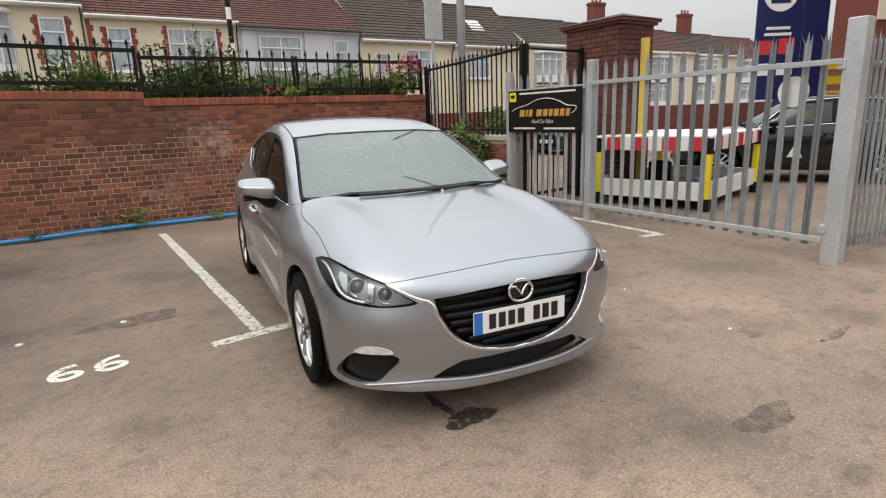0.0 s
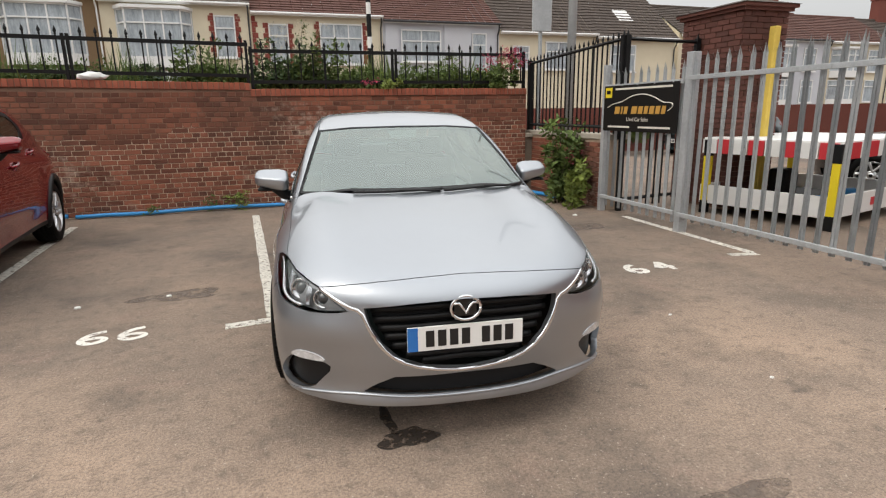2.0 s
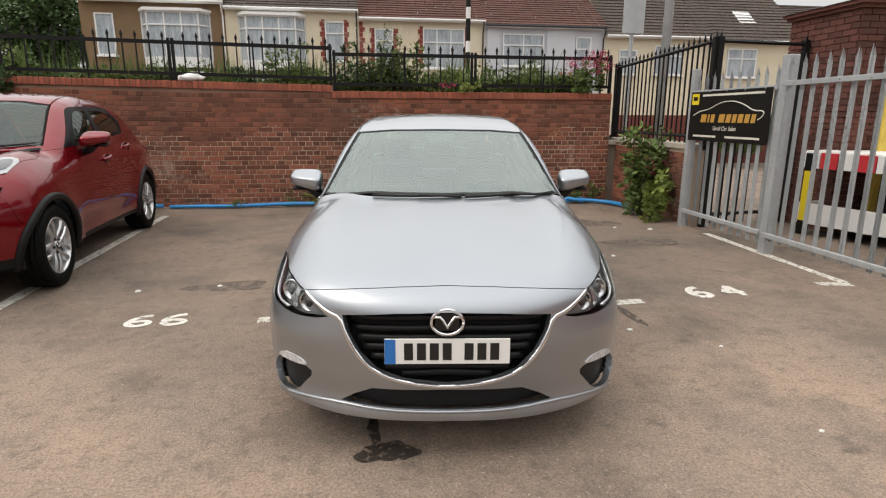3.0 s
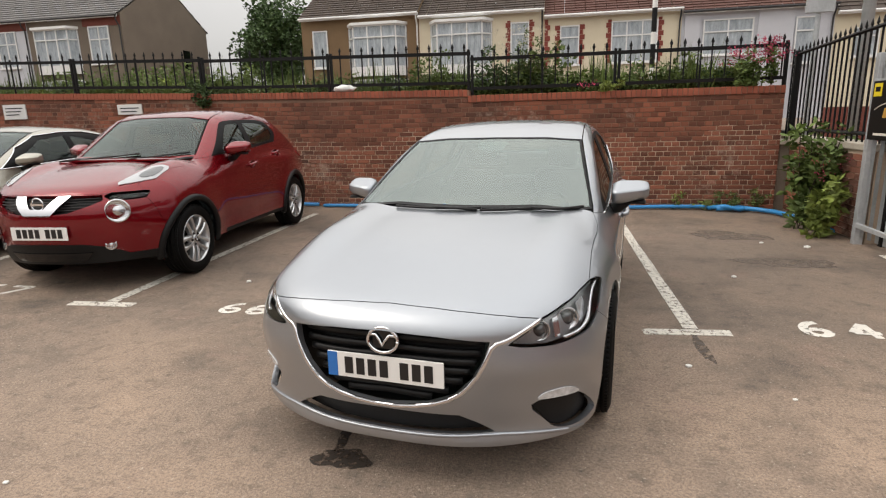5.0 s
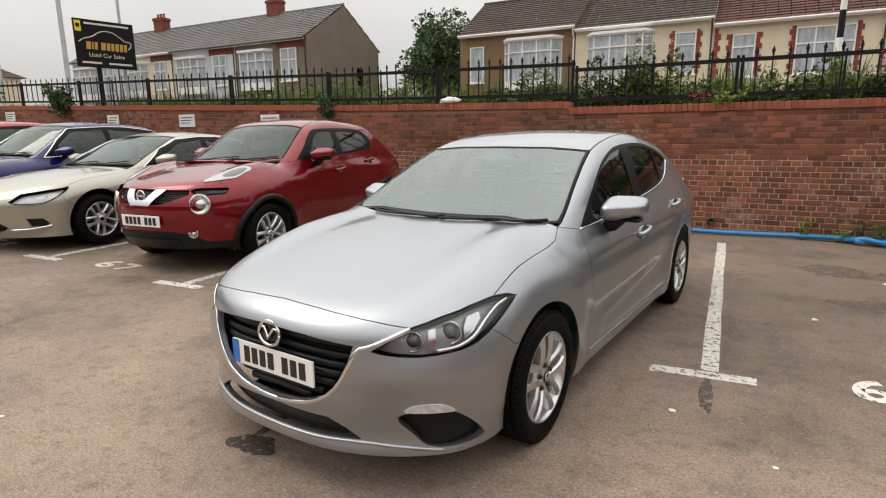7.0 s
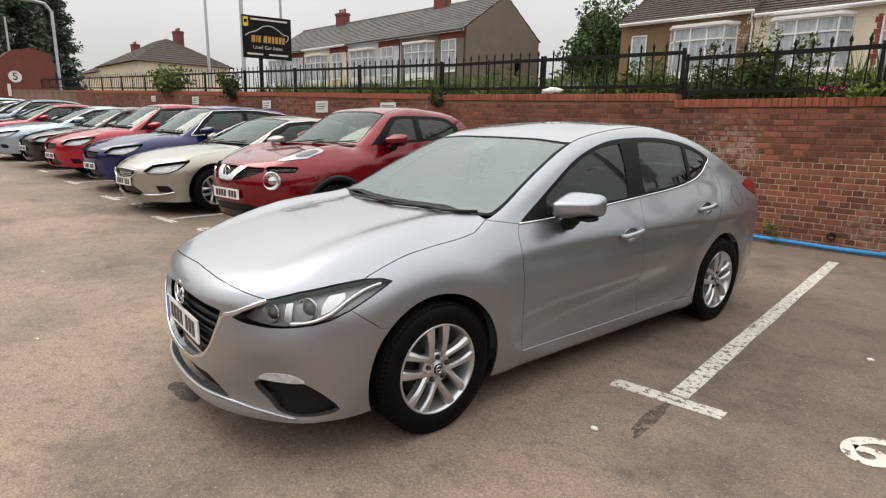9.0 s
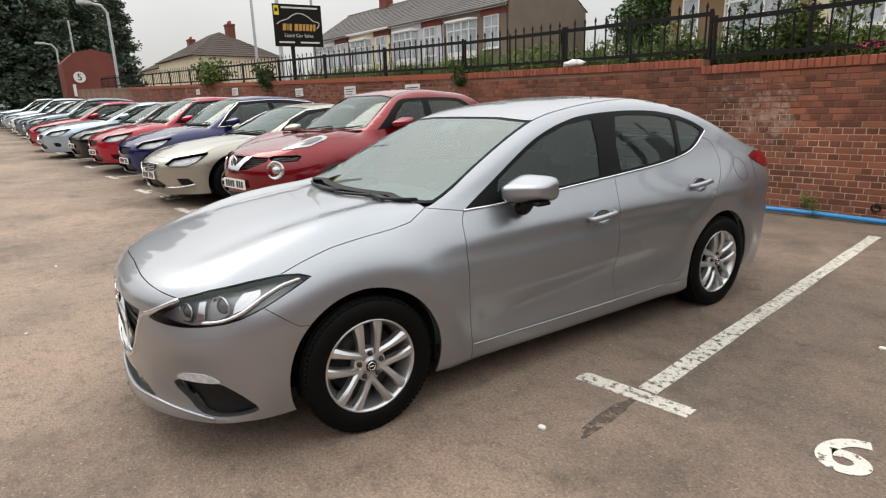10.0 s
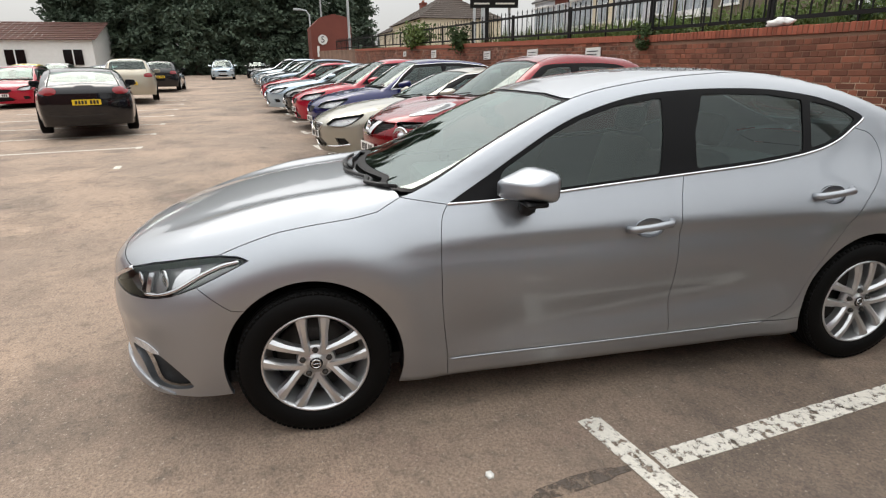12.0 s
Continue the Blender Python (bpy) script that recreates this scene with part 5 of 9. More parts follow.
# bank of weeds behind the railing
L = Leaves(1)
for _ in range(22000):
    x = L.r.uniform(-12, 5.7)
    y = L.r.uniform(9.82, 12.5)
    z = (1.42 + float(rise(x))) + 0.0
    L.blade((x, y, z), L.r.uniform(0.35, 0.85) * (1.3 if L.r.random() < 0.2 else 1) * (0.75 + 0.4 * math.sin(x * 2.3) ** 2), 0.020, L.r.normal(size=2) * 0.12)
tagged(new("tall_grass", L.mesh("tall_grass", LEAF)), "rank green grass on the bank behind the railing", "grass", kind="stuff")
L = Leaves(2)
for _ in range(6000):
    x = L.r.uniform(-40, -11)
    L.blade((x, L.r.uniform(9.85, 13.0), 1.35 + float(rise(x))), L.r.uniform(0.3, 0.9), 0.03, L.r.normal(size=2) * 0.15)
tagged(new("tall_grass", L.mesh("tall_grass", LEAF)), "rough grass on the far bank", "grass", kind="stuff")
for seed, mat, label, n, lo, hi in ((5, LEAF, "thick green weeds crowding the railing", 420, 0.10, 0.52), (6, LEAF_DARK, "dark undergrowth at the foot of the railing", 380, 0.05, 0.34)):
    L = Leaves(seed)
    while n:
        x = L.r.uniform(-6.5, 5.5)
        if L.r.random() > 0.30 + 0.70 * math.sin(1.45 * x + 0.6) ** 2:
            continue
        tall = hi * (0.55 + 0.45 * math.sin(1.45 * x + 0.6) ** 2)
        L.clump((x, L.r.uniform(9.86, 10.6), 1.66 + 0.014 * max(0, 1.2 - x) + L.r.uniform(lo, tall)), (0.15, 0.14, 0.13), 34, 0.034, 0.35, 2.1)
        n -= 1
    tagged(new("weeds", L.mesh("weeds", mat)), label, "weeds", kind="stuff")


def shrub(name, label, x, y, z, w, h, n, size, mat, seed, stems=True, category="shrub", group=""):
    """A weed or shrub: stems with leaves in uneven tufts."""
    t = thing(name, label, category, group)
    L = Leaves(seed)
    bm = bmesh.new()
    for k in range(max(3, n // 130)):
        a, rr = L.r.uniform(0, 2 * math.pi), L.r.uniform(0.1, 1.0)
        top = np.array([x + w * rr * math.cos(a), y + w * 0.7 * rr * math.sin(a), z + h * L.r.uniform(0.55, 1.0)])
        base = np.array([x + L.r.normal() * w * 0.2, y + L.r.normal() * w * 0.12, z - 0.02])
        mid = (base + top) / 2 + L.r.normal(size=3) * 0.04
        if stems:
            tube(bm, [base, mid, top], max(0.004, size * 0.10), 5)
        for u in np.linspace(0.25, 1.0, 6):
            c = base + (top - base) * u + L.r.normal(size=3) * 0.03
            L.clump(c, np.array((w * 0.30, w * 0.30, h * 0.11)) * L.r.uniform(0.6, 1.2), max(4, n // (6 * max(3, n // 130))), size)
    if stems:
        part("stems", bm, BARK, t)
    part("leaves", L.mesh("leaves", mat), mat, t)
    return t


def flowers(t, x, y, z, w, h, n, mat, seed, size=0.02):
    L = Leaves(seed)
    for _ in range(n):
        c = (x + L.r.normal() * w, y + L.r.normal() * w * 0.6, z + h * L.r.uniform(0.7, 1.1))
        for _ in range(9):
            L.add(np.array(c) + L.r.normal(size=3) * size * 1.4, size, 0.5, 1.3)
    part("blossom", L.mesh("blossom", mat), mat, t)


BANK = 1.42
for k, (x, w, h, n, mat) in enumerate(((-8.7, 0.5, 0.55, 900, LEAF), (-6.9, 0.6, 0.5, 800, LEAF_DARK), (-4.6, 0.5, 0.6, 900, LEAF), (-2.4, 0.6, 0.7, 1100, LEAF), (-0.4, 0.45, 0.62, 900, LEAF_DARK), (0.55, 0.55, 0.85, 1300, LEAF), (1.75, 0.55, 0.95, 1600, LEAF_DARK), (2.3, 0.45, 0.9, 1200, LEAF), (4.2, 0.55, 0.72, 1300, LEAF), (4.75, 0.45, 0.66, 1000, LEAF_LIGHT), (3.3, 0.4, 0.5, 700, LEAF))):
    shrub("bank_shrub", "green weedy shrub growing behind the railing", x, 10.15, BANK + float(rise(x)), w * 1.15, h + 0.2, int(n * 1.5), 0.04, mat, 20 + k, group="shrubs behind the railing")
for k in range(22):
    x = -9.5 + k * 0.69
    shrub("bank_shrub", "tangled green weeds behind the railing", x, 10.0 + 0.25 * (k % 3), BANK + float(rise(x)), 0.42, 0.62 + 0.22 * ((k * 7) % 5) / 5, 700, 0.036, (LEAF, LEAF_DARK, LEAF, LEAF_LIGHT)[k % 4], 500 + k, group="shrubs behind the railing")
t = shrub("flowering_weed", "tall cream flowered weed behind the railing", 2.0, 9.95, BANK, 0.35, 1.45, 900, 0.028, LEAF, 41, category="weed")
flowers(t, 2.0, 9.95, BANK, 0.30, 1.35, 90, PETAL_PALE, 42, 0.016)
t = shrub("valerian", "bushy red valerian spilling over the wall's coping", 5.35, 9.58, 1.80, 0.30, 0.50, 1300, 0.032, LEAF, 43, category="plant")
flowers(t, 5.35, 9.58, 1.80, 0.24, 0.52, 60, PETAL, 44, 0.02)
t = shrub("valerian", "red valerian in flower at the railing's end", 5.72, 9.72, 1.80, 0.14, 0.62, 400, 0.03, LEAF, 45, category="plant")
flowers(t, 5.72, 9.72, 1.80, 0.10, 0.66, 46, PETAL, 46, 0.024)
t = shrub("valerian", "small pale weed with red flowers on the coping", 3.35, 9.60, 1.82, 0.22, 0.16, 420, 0.028, LEAF_LIGHT, 47, category="plant")
flowers(t, 3.05, 9.58, 1.83, 0.08, 0.12, 8, PETAL, 48, 0.018)
shrub("ivy", "dark ivy hanging over the stepped coping", -3.55, 9.55, 1.78, 0.26, 0.42, 900, 0.035, LEAF_DARK, 49, category="plant")
shrub("ivy", "dark ivy over the wall farther along", -12.4, 9.52, 2.0, 0.6, 0.8, 900, 0.06, LEAF_DARK, 50, category="plant")
shrub("ivy", "green creeper over the far wall", -17.5, 9.6, 2.3, 1.4, 0.9, 1200, 0.08, LEAF, 58, category="plant")
# the shrub by the palisade's end and weeds at the wall foot
shrub("elder_shrub", "low leafy green shrub at the palisade's foot", 5.66, 7.50, 0.0, 0.26, 0.75, 700, 0.055, LEAF_LIGHT, 53)
t = shrub("elder_shrub", "leafy green shrub between the wall and the palisade", 5.74, 8.0, 0.0, 0.38, 1.22, 1900, 0.058, LEAF, 51)
flowers(t, 5.8, 7.7, 0.0, 0.2, 0.95, 10, PETAL, 52, 0.016)
for k, (x, w, h, n, mat) in enumerate(((0.85, 0.30, 0.26, 420, LEAF_LIGHT), (0.45, 0.1, 0.22, 120, LEAF), (1.9, 0.35, 0.12, 300, LEAF_LIGHT), (4.45, 0.10, 0.30, 160, LEAF_LIGHT), (5.2, 0.22, 0.32, 420, LEAF), (4.9, 0.2, 0.14, 200, LEAF_LIGHT), (5.6, 0.2, 0.3, 300, LEAF), (-0.4, 0.2, 0.12, 120, LEAF), (2.7, 0.12, 0.30, 160, LEAF_LIGHT))):
    shrub("wall_weed", "small green weed at the foot of the brick wall", x, 9.44, 0.0, w, h, n, 0.022, mat, 70 + k, category="weed", group="weeds at the wall foot")


def conifer(seed, h=15.0):
    """A tall dark cypress: trunk, drooping limbs, ragged sprays with gaps."""
    t = thing("conifer", "tall dark conifer at the end of the yard", "tree", "row of conifers")
    L = Leaves(seed)
    bm = bmesh.new()
    rod(bm, (0, 0, -0.5), (0, 0, h * 0.92), 0.32, 0.04, 10)
    z = 0.8
    while z < h:
        spread = (3.6 * (1 - z / h) ** 0.7 + 0.35) * L.r.uniform(0.65, 1.25)
        for k in range(5):
            a = L.r.uniform(0, 2 * math.pi)
            r = spread * L.r.uniform(0.5, 1.0)
            tip = np.array([r * math.cos(a), r * math.sin(a), z - 0.25 * r + 0.3 * L.r.normal()])
            rod(bm, (0, 0, z), tuple(tip), 0.05, 0.012, 5)
            for u in np.linspace(0.35, 1.05, 5):
                c = np.array([0, 0, z]) * (1 - u) + tip * u
                L.clump(c + L.r.normal(size=3) * 0.18, (0.70, 0.70, 0.40), 22, 0.24, -0.2, 2.2)
        z += 0.42
    part("trunk", bm, BARK, t)
    part("crown", L.mesh("crown", CONIFER), CONIFER, t)
    return t


first = conifer(101)
first.matrix_world = pose(-66, -9, 1.2, 0, 0, 20)
second_c = conifer(102, 17.0)
second_c.matrix_world = pose(-64, -4.5, 1.2, 0, 0, 80)
rr = random.Random(9)
for k, (x, y) in enumerate(((-67, -13), (-62, -1.0), (-65, 2.0), (-63, 5.5), (-66, 8.5), (-70, 11.5), (-70, 15), (-74, 18.5), (-72, -7), (-71, 0), (-72, 5), (-74, -12), (-64, 10.5))):
    copy_thing(first if k % 2 else second_c, pose(x, y, 1.2, 0, 0, rr.uniform(0, 360)) @ Matrix.Diagonal((1, 1, rr.uniform(0.85, 1.15), 1)))


def broadleaf(x, y, z, h, r, seed, label):
    t = thing("broadleaf_tree", label, "tree")
    L = Leaves(seed)
    bm = bmesh.new()
    rod(bm, (x, y, z), (x, y, z + h * 0.55), 0.28, 0.14, 10)
    for k in range(44):
        q = L.r.normal(size=3)
        q /= np.linalg.norm(q)
        c = np.array([x, y, z + h * 0.66]) + q * np.array([r, r, h * 0.34]) * L.r.uniform(0.45, 1.0)
        rod(bm, (x, y, z + h * 0.4), tuple(c), 0.07, 0.015, 5)
        L.clump(c, (r * 0.42, r * 0.42, h * 0.13), 300, 0.2, 0.1, 1.6)
    part("trunk", bm, BARK, t)
    part("crown", L.mesh("crown", TREE_LEAF), TREE_LEAF, t)
    return t


broadleaf(-20.5, 46, 1.5, 9.5, 3.3, 201, "round green tree between the two terraces")
broadleaf(-16.8, 50, 1.5, 7.5, 3.0, 202, "green tree behind the terrace's end")
for k, (x, w, h) in enumerate(((-24, 2.6, 2.2), (-20.5, 2.4, 1.8), (-17.5, 2.2, 1.9), (-15, 1.6, 1.6))):
    shrub("garden_hedge", "green garden hedge beyond the road", x, 30, BANK + 0.3, w, h + 1.0, 1400, 0.14, LEAF, 300 + k, group="garden hedges")


# ---- behind the palisade ----
pier = thing("brick_pier", "dark red brick gate pier with a tiled cap", "pier")
part("pier_core", boxed(7.56, 8.30, 6.46, 7.58, -0.05, 2.72), SOOTY_MORTAR, pier)
verts, faces = [], []
for row in range(36):
    z = 0.04 + row * PITCH
    off = 0.11 if row % 2 else 0.0
    for (px, py), (dx, dy), L_ in (((7.55, 6.45), (1, 0), 0.76), ((7.55, 7.59), (0, -1), 1.14)):
        u = -off
        while u < L_:
            a, b_ = max(u, 0), min(u + BL, L_)
            if b_ - a > 0.02:
                k = len(verts)
                nx, ny = (dy, -dx) if dx else (-1, 0)
                for uu, zz in ((a, z), (b_, z), (b_, z + BH), (a, z + BH)):
                    verts.append((px + dx * uu + (0 if dx else -0.012), py + dy * uu + (-0.012 if dx else 0), zz))
                for uu, zz in ((a, z), (b_, z), (b_, z + BH), (a, z + BH)):
                    verts.append((px + dx * uu + (0 if dx else 0.02), py + dy * uu + (0.02 if dx else 0), zz))
                faces.append((k, k + 1, k + 2, k + 3))
                for i in range(4):
                    j = (i + 1) % 4
                    faces.append((k + i, k + 4 + i, k + 4 + j, k + j))
            u += BL + 0.0105
me = bpy.data.meshes.new("bricks")
me.from_pydata(verts, [], faces)
DARK_BRICK = surface("dark_pier_brick", (0.125, 0.045, 0.033), 0.9, grain=(120, 0.35), stain=(2, 0.4), spread=0.3, bump=0.003)
me.materials.append(DARK_BRICK)
tagged(part("bricks", me, None, pier), kind="stuff")
bm = bmesh.new()
for k, o in enumerate((0.05, 0.09)):
    box(bm, 7.55 - o, 8.31 + o, 6.45 - o, 7.59 + o, 2.72 + k * 0.045, 2.72 + (k + 1) * 0.045 - 0.002)
part("pier_cap", bm, DARK_BRICK, pier)
bm = bmesh.new()
c = [bm.verts.new(v) for v in ((7.44, 6.34, 2.81), (8.42, 6.34, 2.81), (8.42, 7.70, 2.81), (7.44, 7.70, 2.81))]
r = [bm.verts.new(v) for v in ((7.93, 6.75, 2.93), (7.93, 7.3, 2.93))]
for f in ((c[0], c[1], r[0]), (c[1], c[2], r[1], r[0]), (c[2], c[3], r[1]), (c[3], c[0], r[0], r[1])):
    bm.faces.new(f)
part("cap_tiles", bm, TILE_BROWN, pier)
YEL = surface("yellow_post_paint", (0.72, 0.52, 0.10), 0.55, grain=(40, 0.15), stain=(4, 0.3))
solo("yellow_post", boxed(7.875, 7.975, 6.23, 6.33, -0.05, 2.50, 0.012), YEL, "tall pale yellow steel post before the brick pier", "post")

# plant trailers: two white decks on yellow legs
RED_STRIPE = surface("red_stripe", (0.55, 0.03, 0.04), 0.5, grain=(40, 0.1), stain=(4, 0.1))
tr = thing("stacked_trailer", "white flat decks stacked on yellow legs with red striped edges", "trailer", m=pose(7.55, 4.85, 0, 0, 0, 14))
TL, TW = 2.35, 1.72
part("deck", boxed(0, TL, 0, TW, 0.98, 1.05, 0.006), WHITE_PAINT, tr, "upper white deck")
for k in range(int(TL / 0.235)):
    part("edge_stripe", boxed(k * 0.235, (k + 1) * 0.235 - 0.002, -0.02, 0.012, 0.84, 1.03), RED_STRIPE if k % 2 else WHITE_PAINT, tr)
for k in range(int(TW / 0.215)):
    part("edge_stripe", boxed(-0.02, 0.012, k * 0.215 + 0.014, (k + 1) * 0.215, 0.84, 1.03), RED_STRIPE if k % 2 == 0 else WHITE_PAINT, tr)
for x0, x1, y0, y1 in ((0, TL, 0, 0.05), (0, TL, TW - 0.05, TW), (0, 0.05, 0.05, TW - 0.05), (TL - 0.05, TL, 0.05, TW - 0.05)):
    part("side_board", boxed(x0, x1, y0, y1, 0.14, 0.40, 0.005), WHITE_PAINT, tr, "lower white side board")
part("floor_plate", boxed(0.05, TL - 0.05, 0.05, TW - 0.05, 0.16, 0.19), surface("dirty_plate", (0.10, 0.10, 0.10), 0.8, grain=(30, 0.4), stain=(3, 0.5)), tr)
for x, y in ((0.0, 0.0), (TL - 0.09, 0.0), (0.0, TW - 0.09), (TL - 0.09, TW - 0.09)):
    part("leg", boxed(x - 0.03, x + 0.06, y - 0.035, y + 0.055, 0.0, 0.85, 0.006), SIGN_YELLOW, tr, "yellow leg with a black foot")
    part("leg_foot", boxed(x - 0.034, x + 0.064, y - 0.039, y + 0.059, 0.0, 0.18, 0.006), PLASTIC_BLACK, tr)
    part("leg_head", boxed(x - 0.034, x + 0.064, y - 0.039, y + 0.059, 0.80, 1.02, 0.006), PLASTIC_BLACK, tr)
part("red_mark", boxed(1.0, 1.12, -0.006, 0.0, 0.22, 0.32), RED_STRIPE, tr)
# gear lying in the lower deck
bm = bmesh.new()
tube(bm, [(8.2, 5.6, 0.24), (8.5, 5.5, 0.26), (8.9, 5.9, 0.25), (9.2, 5.8, 0.27)], 0.05, 8)
solo("blue_hose", bm, BLUE_PIPE, "coil of blue hose lying in the lower deck", "hose", smooth=True)
bm = bmesh.new()
box(bm, 8.0, 8.25, 5.9, 6.2, 0.20, 0.62, 0.05)
solo("black_canister", bm, PLASTIC_BLACK, "black canister standing in the lower deck", "canister")
# the tall blue estate sign
SIGN_BLUE = surface("sign_blue", (0.008, 0.014, 0.085), 0.4, grain=(20, 0.1), stain=(2, 0.15))
tw = thing("estate_sign", "tall dark blue two-faced sign with a white disc and red panels", "sign", m=pose(18.37, 9.70, 0, 0, 0, -33))
part("sign_face", boxed(-0.75, 0.55, 0, 0.06, 1.55, 6.5, 0.01), SIGN_BLUE, tw)
part("sign_side", boxed(0.55, 0.61, -0.0, 1.1, 1.2, 6.5, 0.01), SIGN_BLUE, tw, "darker side face", m=pose(0, 0, 0, 0, 0, 0))
part("sign_side_panel", boxed(0.62, 1.35, -0.02, 0.03, 1.2, 6.5, 0.01), SIGN_BLUE, tw)
bm = bmesh.new()
lathe(bm, [(0.001, -0.02), (0.50, -0.02), (0.50, 0.0)], 32, "Y")
part("white_disc", bm, WHITE_PAINT, tw, m=Matrix.Translation((-0.1, 0, 4.55)))
for z, w in ((4.60, 0.62), (4.35, 0.58)):
    part("name_bar", boxed(-0.1 - w / 2, -0.1 + w / 2, -0.03, -0.02, z - 0.07, z + 0.07), SIGN_BLUE, tw)
for k, (x0, x1, z0, z1, mat) in enumerate(((-0.45, 0.25, 3.55, 3.63, WHITE_PAINT), (-0.5, 0.3, 3.38, 3.46, WHITE_PAINT), (-0.65, -0.2, 2.85, 3.25, RED_STRIPE), (-0.05, 0.42, 2.85, 3.3, RED_STRIPE), (-0.65, -0.15, 2.25, 2.6, WHITE_PAINT), (-0.05, 0.42, 2.25, 2.6, WHITE_PAINT))):
    part("sign_panel", boxed(x0, x1, -0.012, -0.001, z0, z1), mat, tw)
bm = bmesh.new()
lathe(bm, [(0.001, -0.004), (0.14, -0.004), (0.14, 0.004), (0.001, 0.004)], 36, "Y")
ds = solo("round_board", bm, WHITE_PAINT, "plain round white plate fixed behind the palisade pales", "sign", smooth=False)
ds.matrix_world = pose(FX + 0.046, 3.05, 1.55, 0, 0, 90)
bm = bmesh.new()
prism(bm, [(-0.07, 0.0), (0.07, 0.0), (0.0, 0.125)], -0.003, 0.003)
tri = solo("warning_sign", bm, WHITE_PAINT, "small white triangular warning plate behind the pales", "sign")
tri.matrix_world = pose(FX + 0.046, 2.98, 0.95, 90, 0, 90)
# yellow rack, brick block and low wall far behind
yr = thing("yellow_rack", "yellow painted steel rack behind the fence", "rack", m=pose(22.0, 10.4, 0, 0, 0, -25))
for x in (0, 1.7):
    part("upright", boxed(x, x + 0.25, 0, 0.25, 0, 3.1, 0.01), SIGN_YELLOW, yr)
for z in (1.5, 2.0, 2.5):
    part("shelf", boxed(0.25, 1.7, 0, 0.3, z, z + 0.28, 0.01), SIGN_YELLOW, yr)
bb = thing("brick_block", "dark brick building beyond the estate entrance", "building", m=pose(27.7, 10.9, 0, 0, 0, -20))
part("wall", boxed(0, 9, 0, 2, 0, 9), HOUSE_BRICK, bb)
part("lintel_band", boxed(-0.05, 9, -0.06, 0.0, 4.5, 5.3), RENDER_CREAM, bb)
solo("low_wall", boxed(9.5, 40, 17.0, 17.4, 0, 1.5), HOUSE_BRICK, "low brick wall along the road", "wall", "structure")
shrub("hedge", "clipped green hedge by the road", 13.0, 16.0, 0.3, 1.3, 1.2, 1500, 0.08, LEAF, 400)

# unseen blocks closing the estate side and behind the camera, added to darken reflections
for name, label, m, L_, D_, H_ in (("works_building", "unseen long brick block added to darken reflections on the estate side", pose(17.5, -34, 0), 12, 40, 6.5),
                                   ("works_shed", "unseen long brick block added to darken reflections from behind", pose(-40, -34, 0), 56, 10, 5.5)):
    wk = thing(name, label, "building", m=m)
    part("wall", boxed(0, L_, 0, D_, -0.1, H_), HOUSE_BRICK, wk)
    part("roof", boxed(-0.3, L_ + 0.3, -0.3, D_ + 0.3, H_, H_ + 0.35, 0.03), SLATE_ROOF, wk)


# ---- car bodies ----
# A body is one smooth solid: where solid(P) is 0. Its panels are cut out of that skin by outlines drawn in a side, top,
# front or round-the-nose view, each with its own folded edge, so that the joints between them are real gaps.
def smax(a, b, r):
    h = np.maximum(r - np.abs(a - b), 0) / r
    return np.maximum(a, b) + h * h * r / 4


def smin(a, b, r):
    return -smax(-a, -b, r)


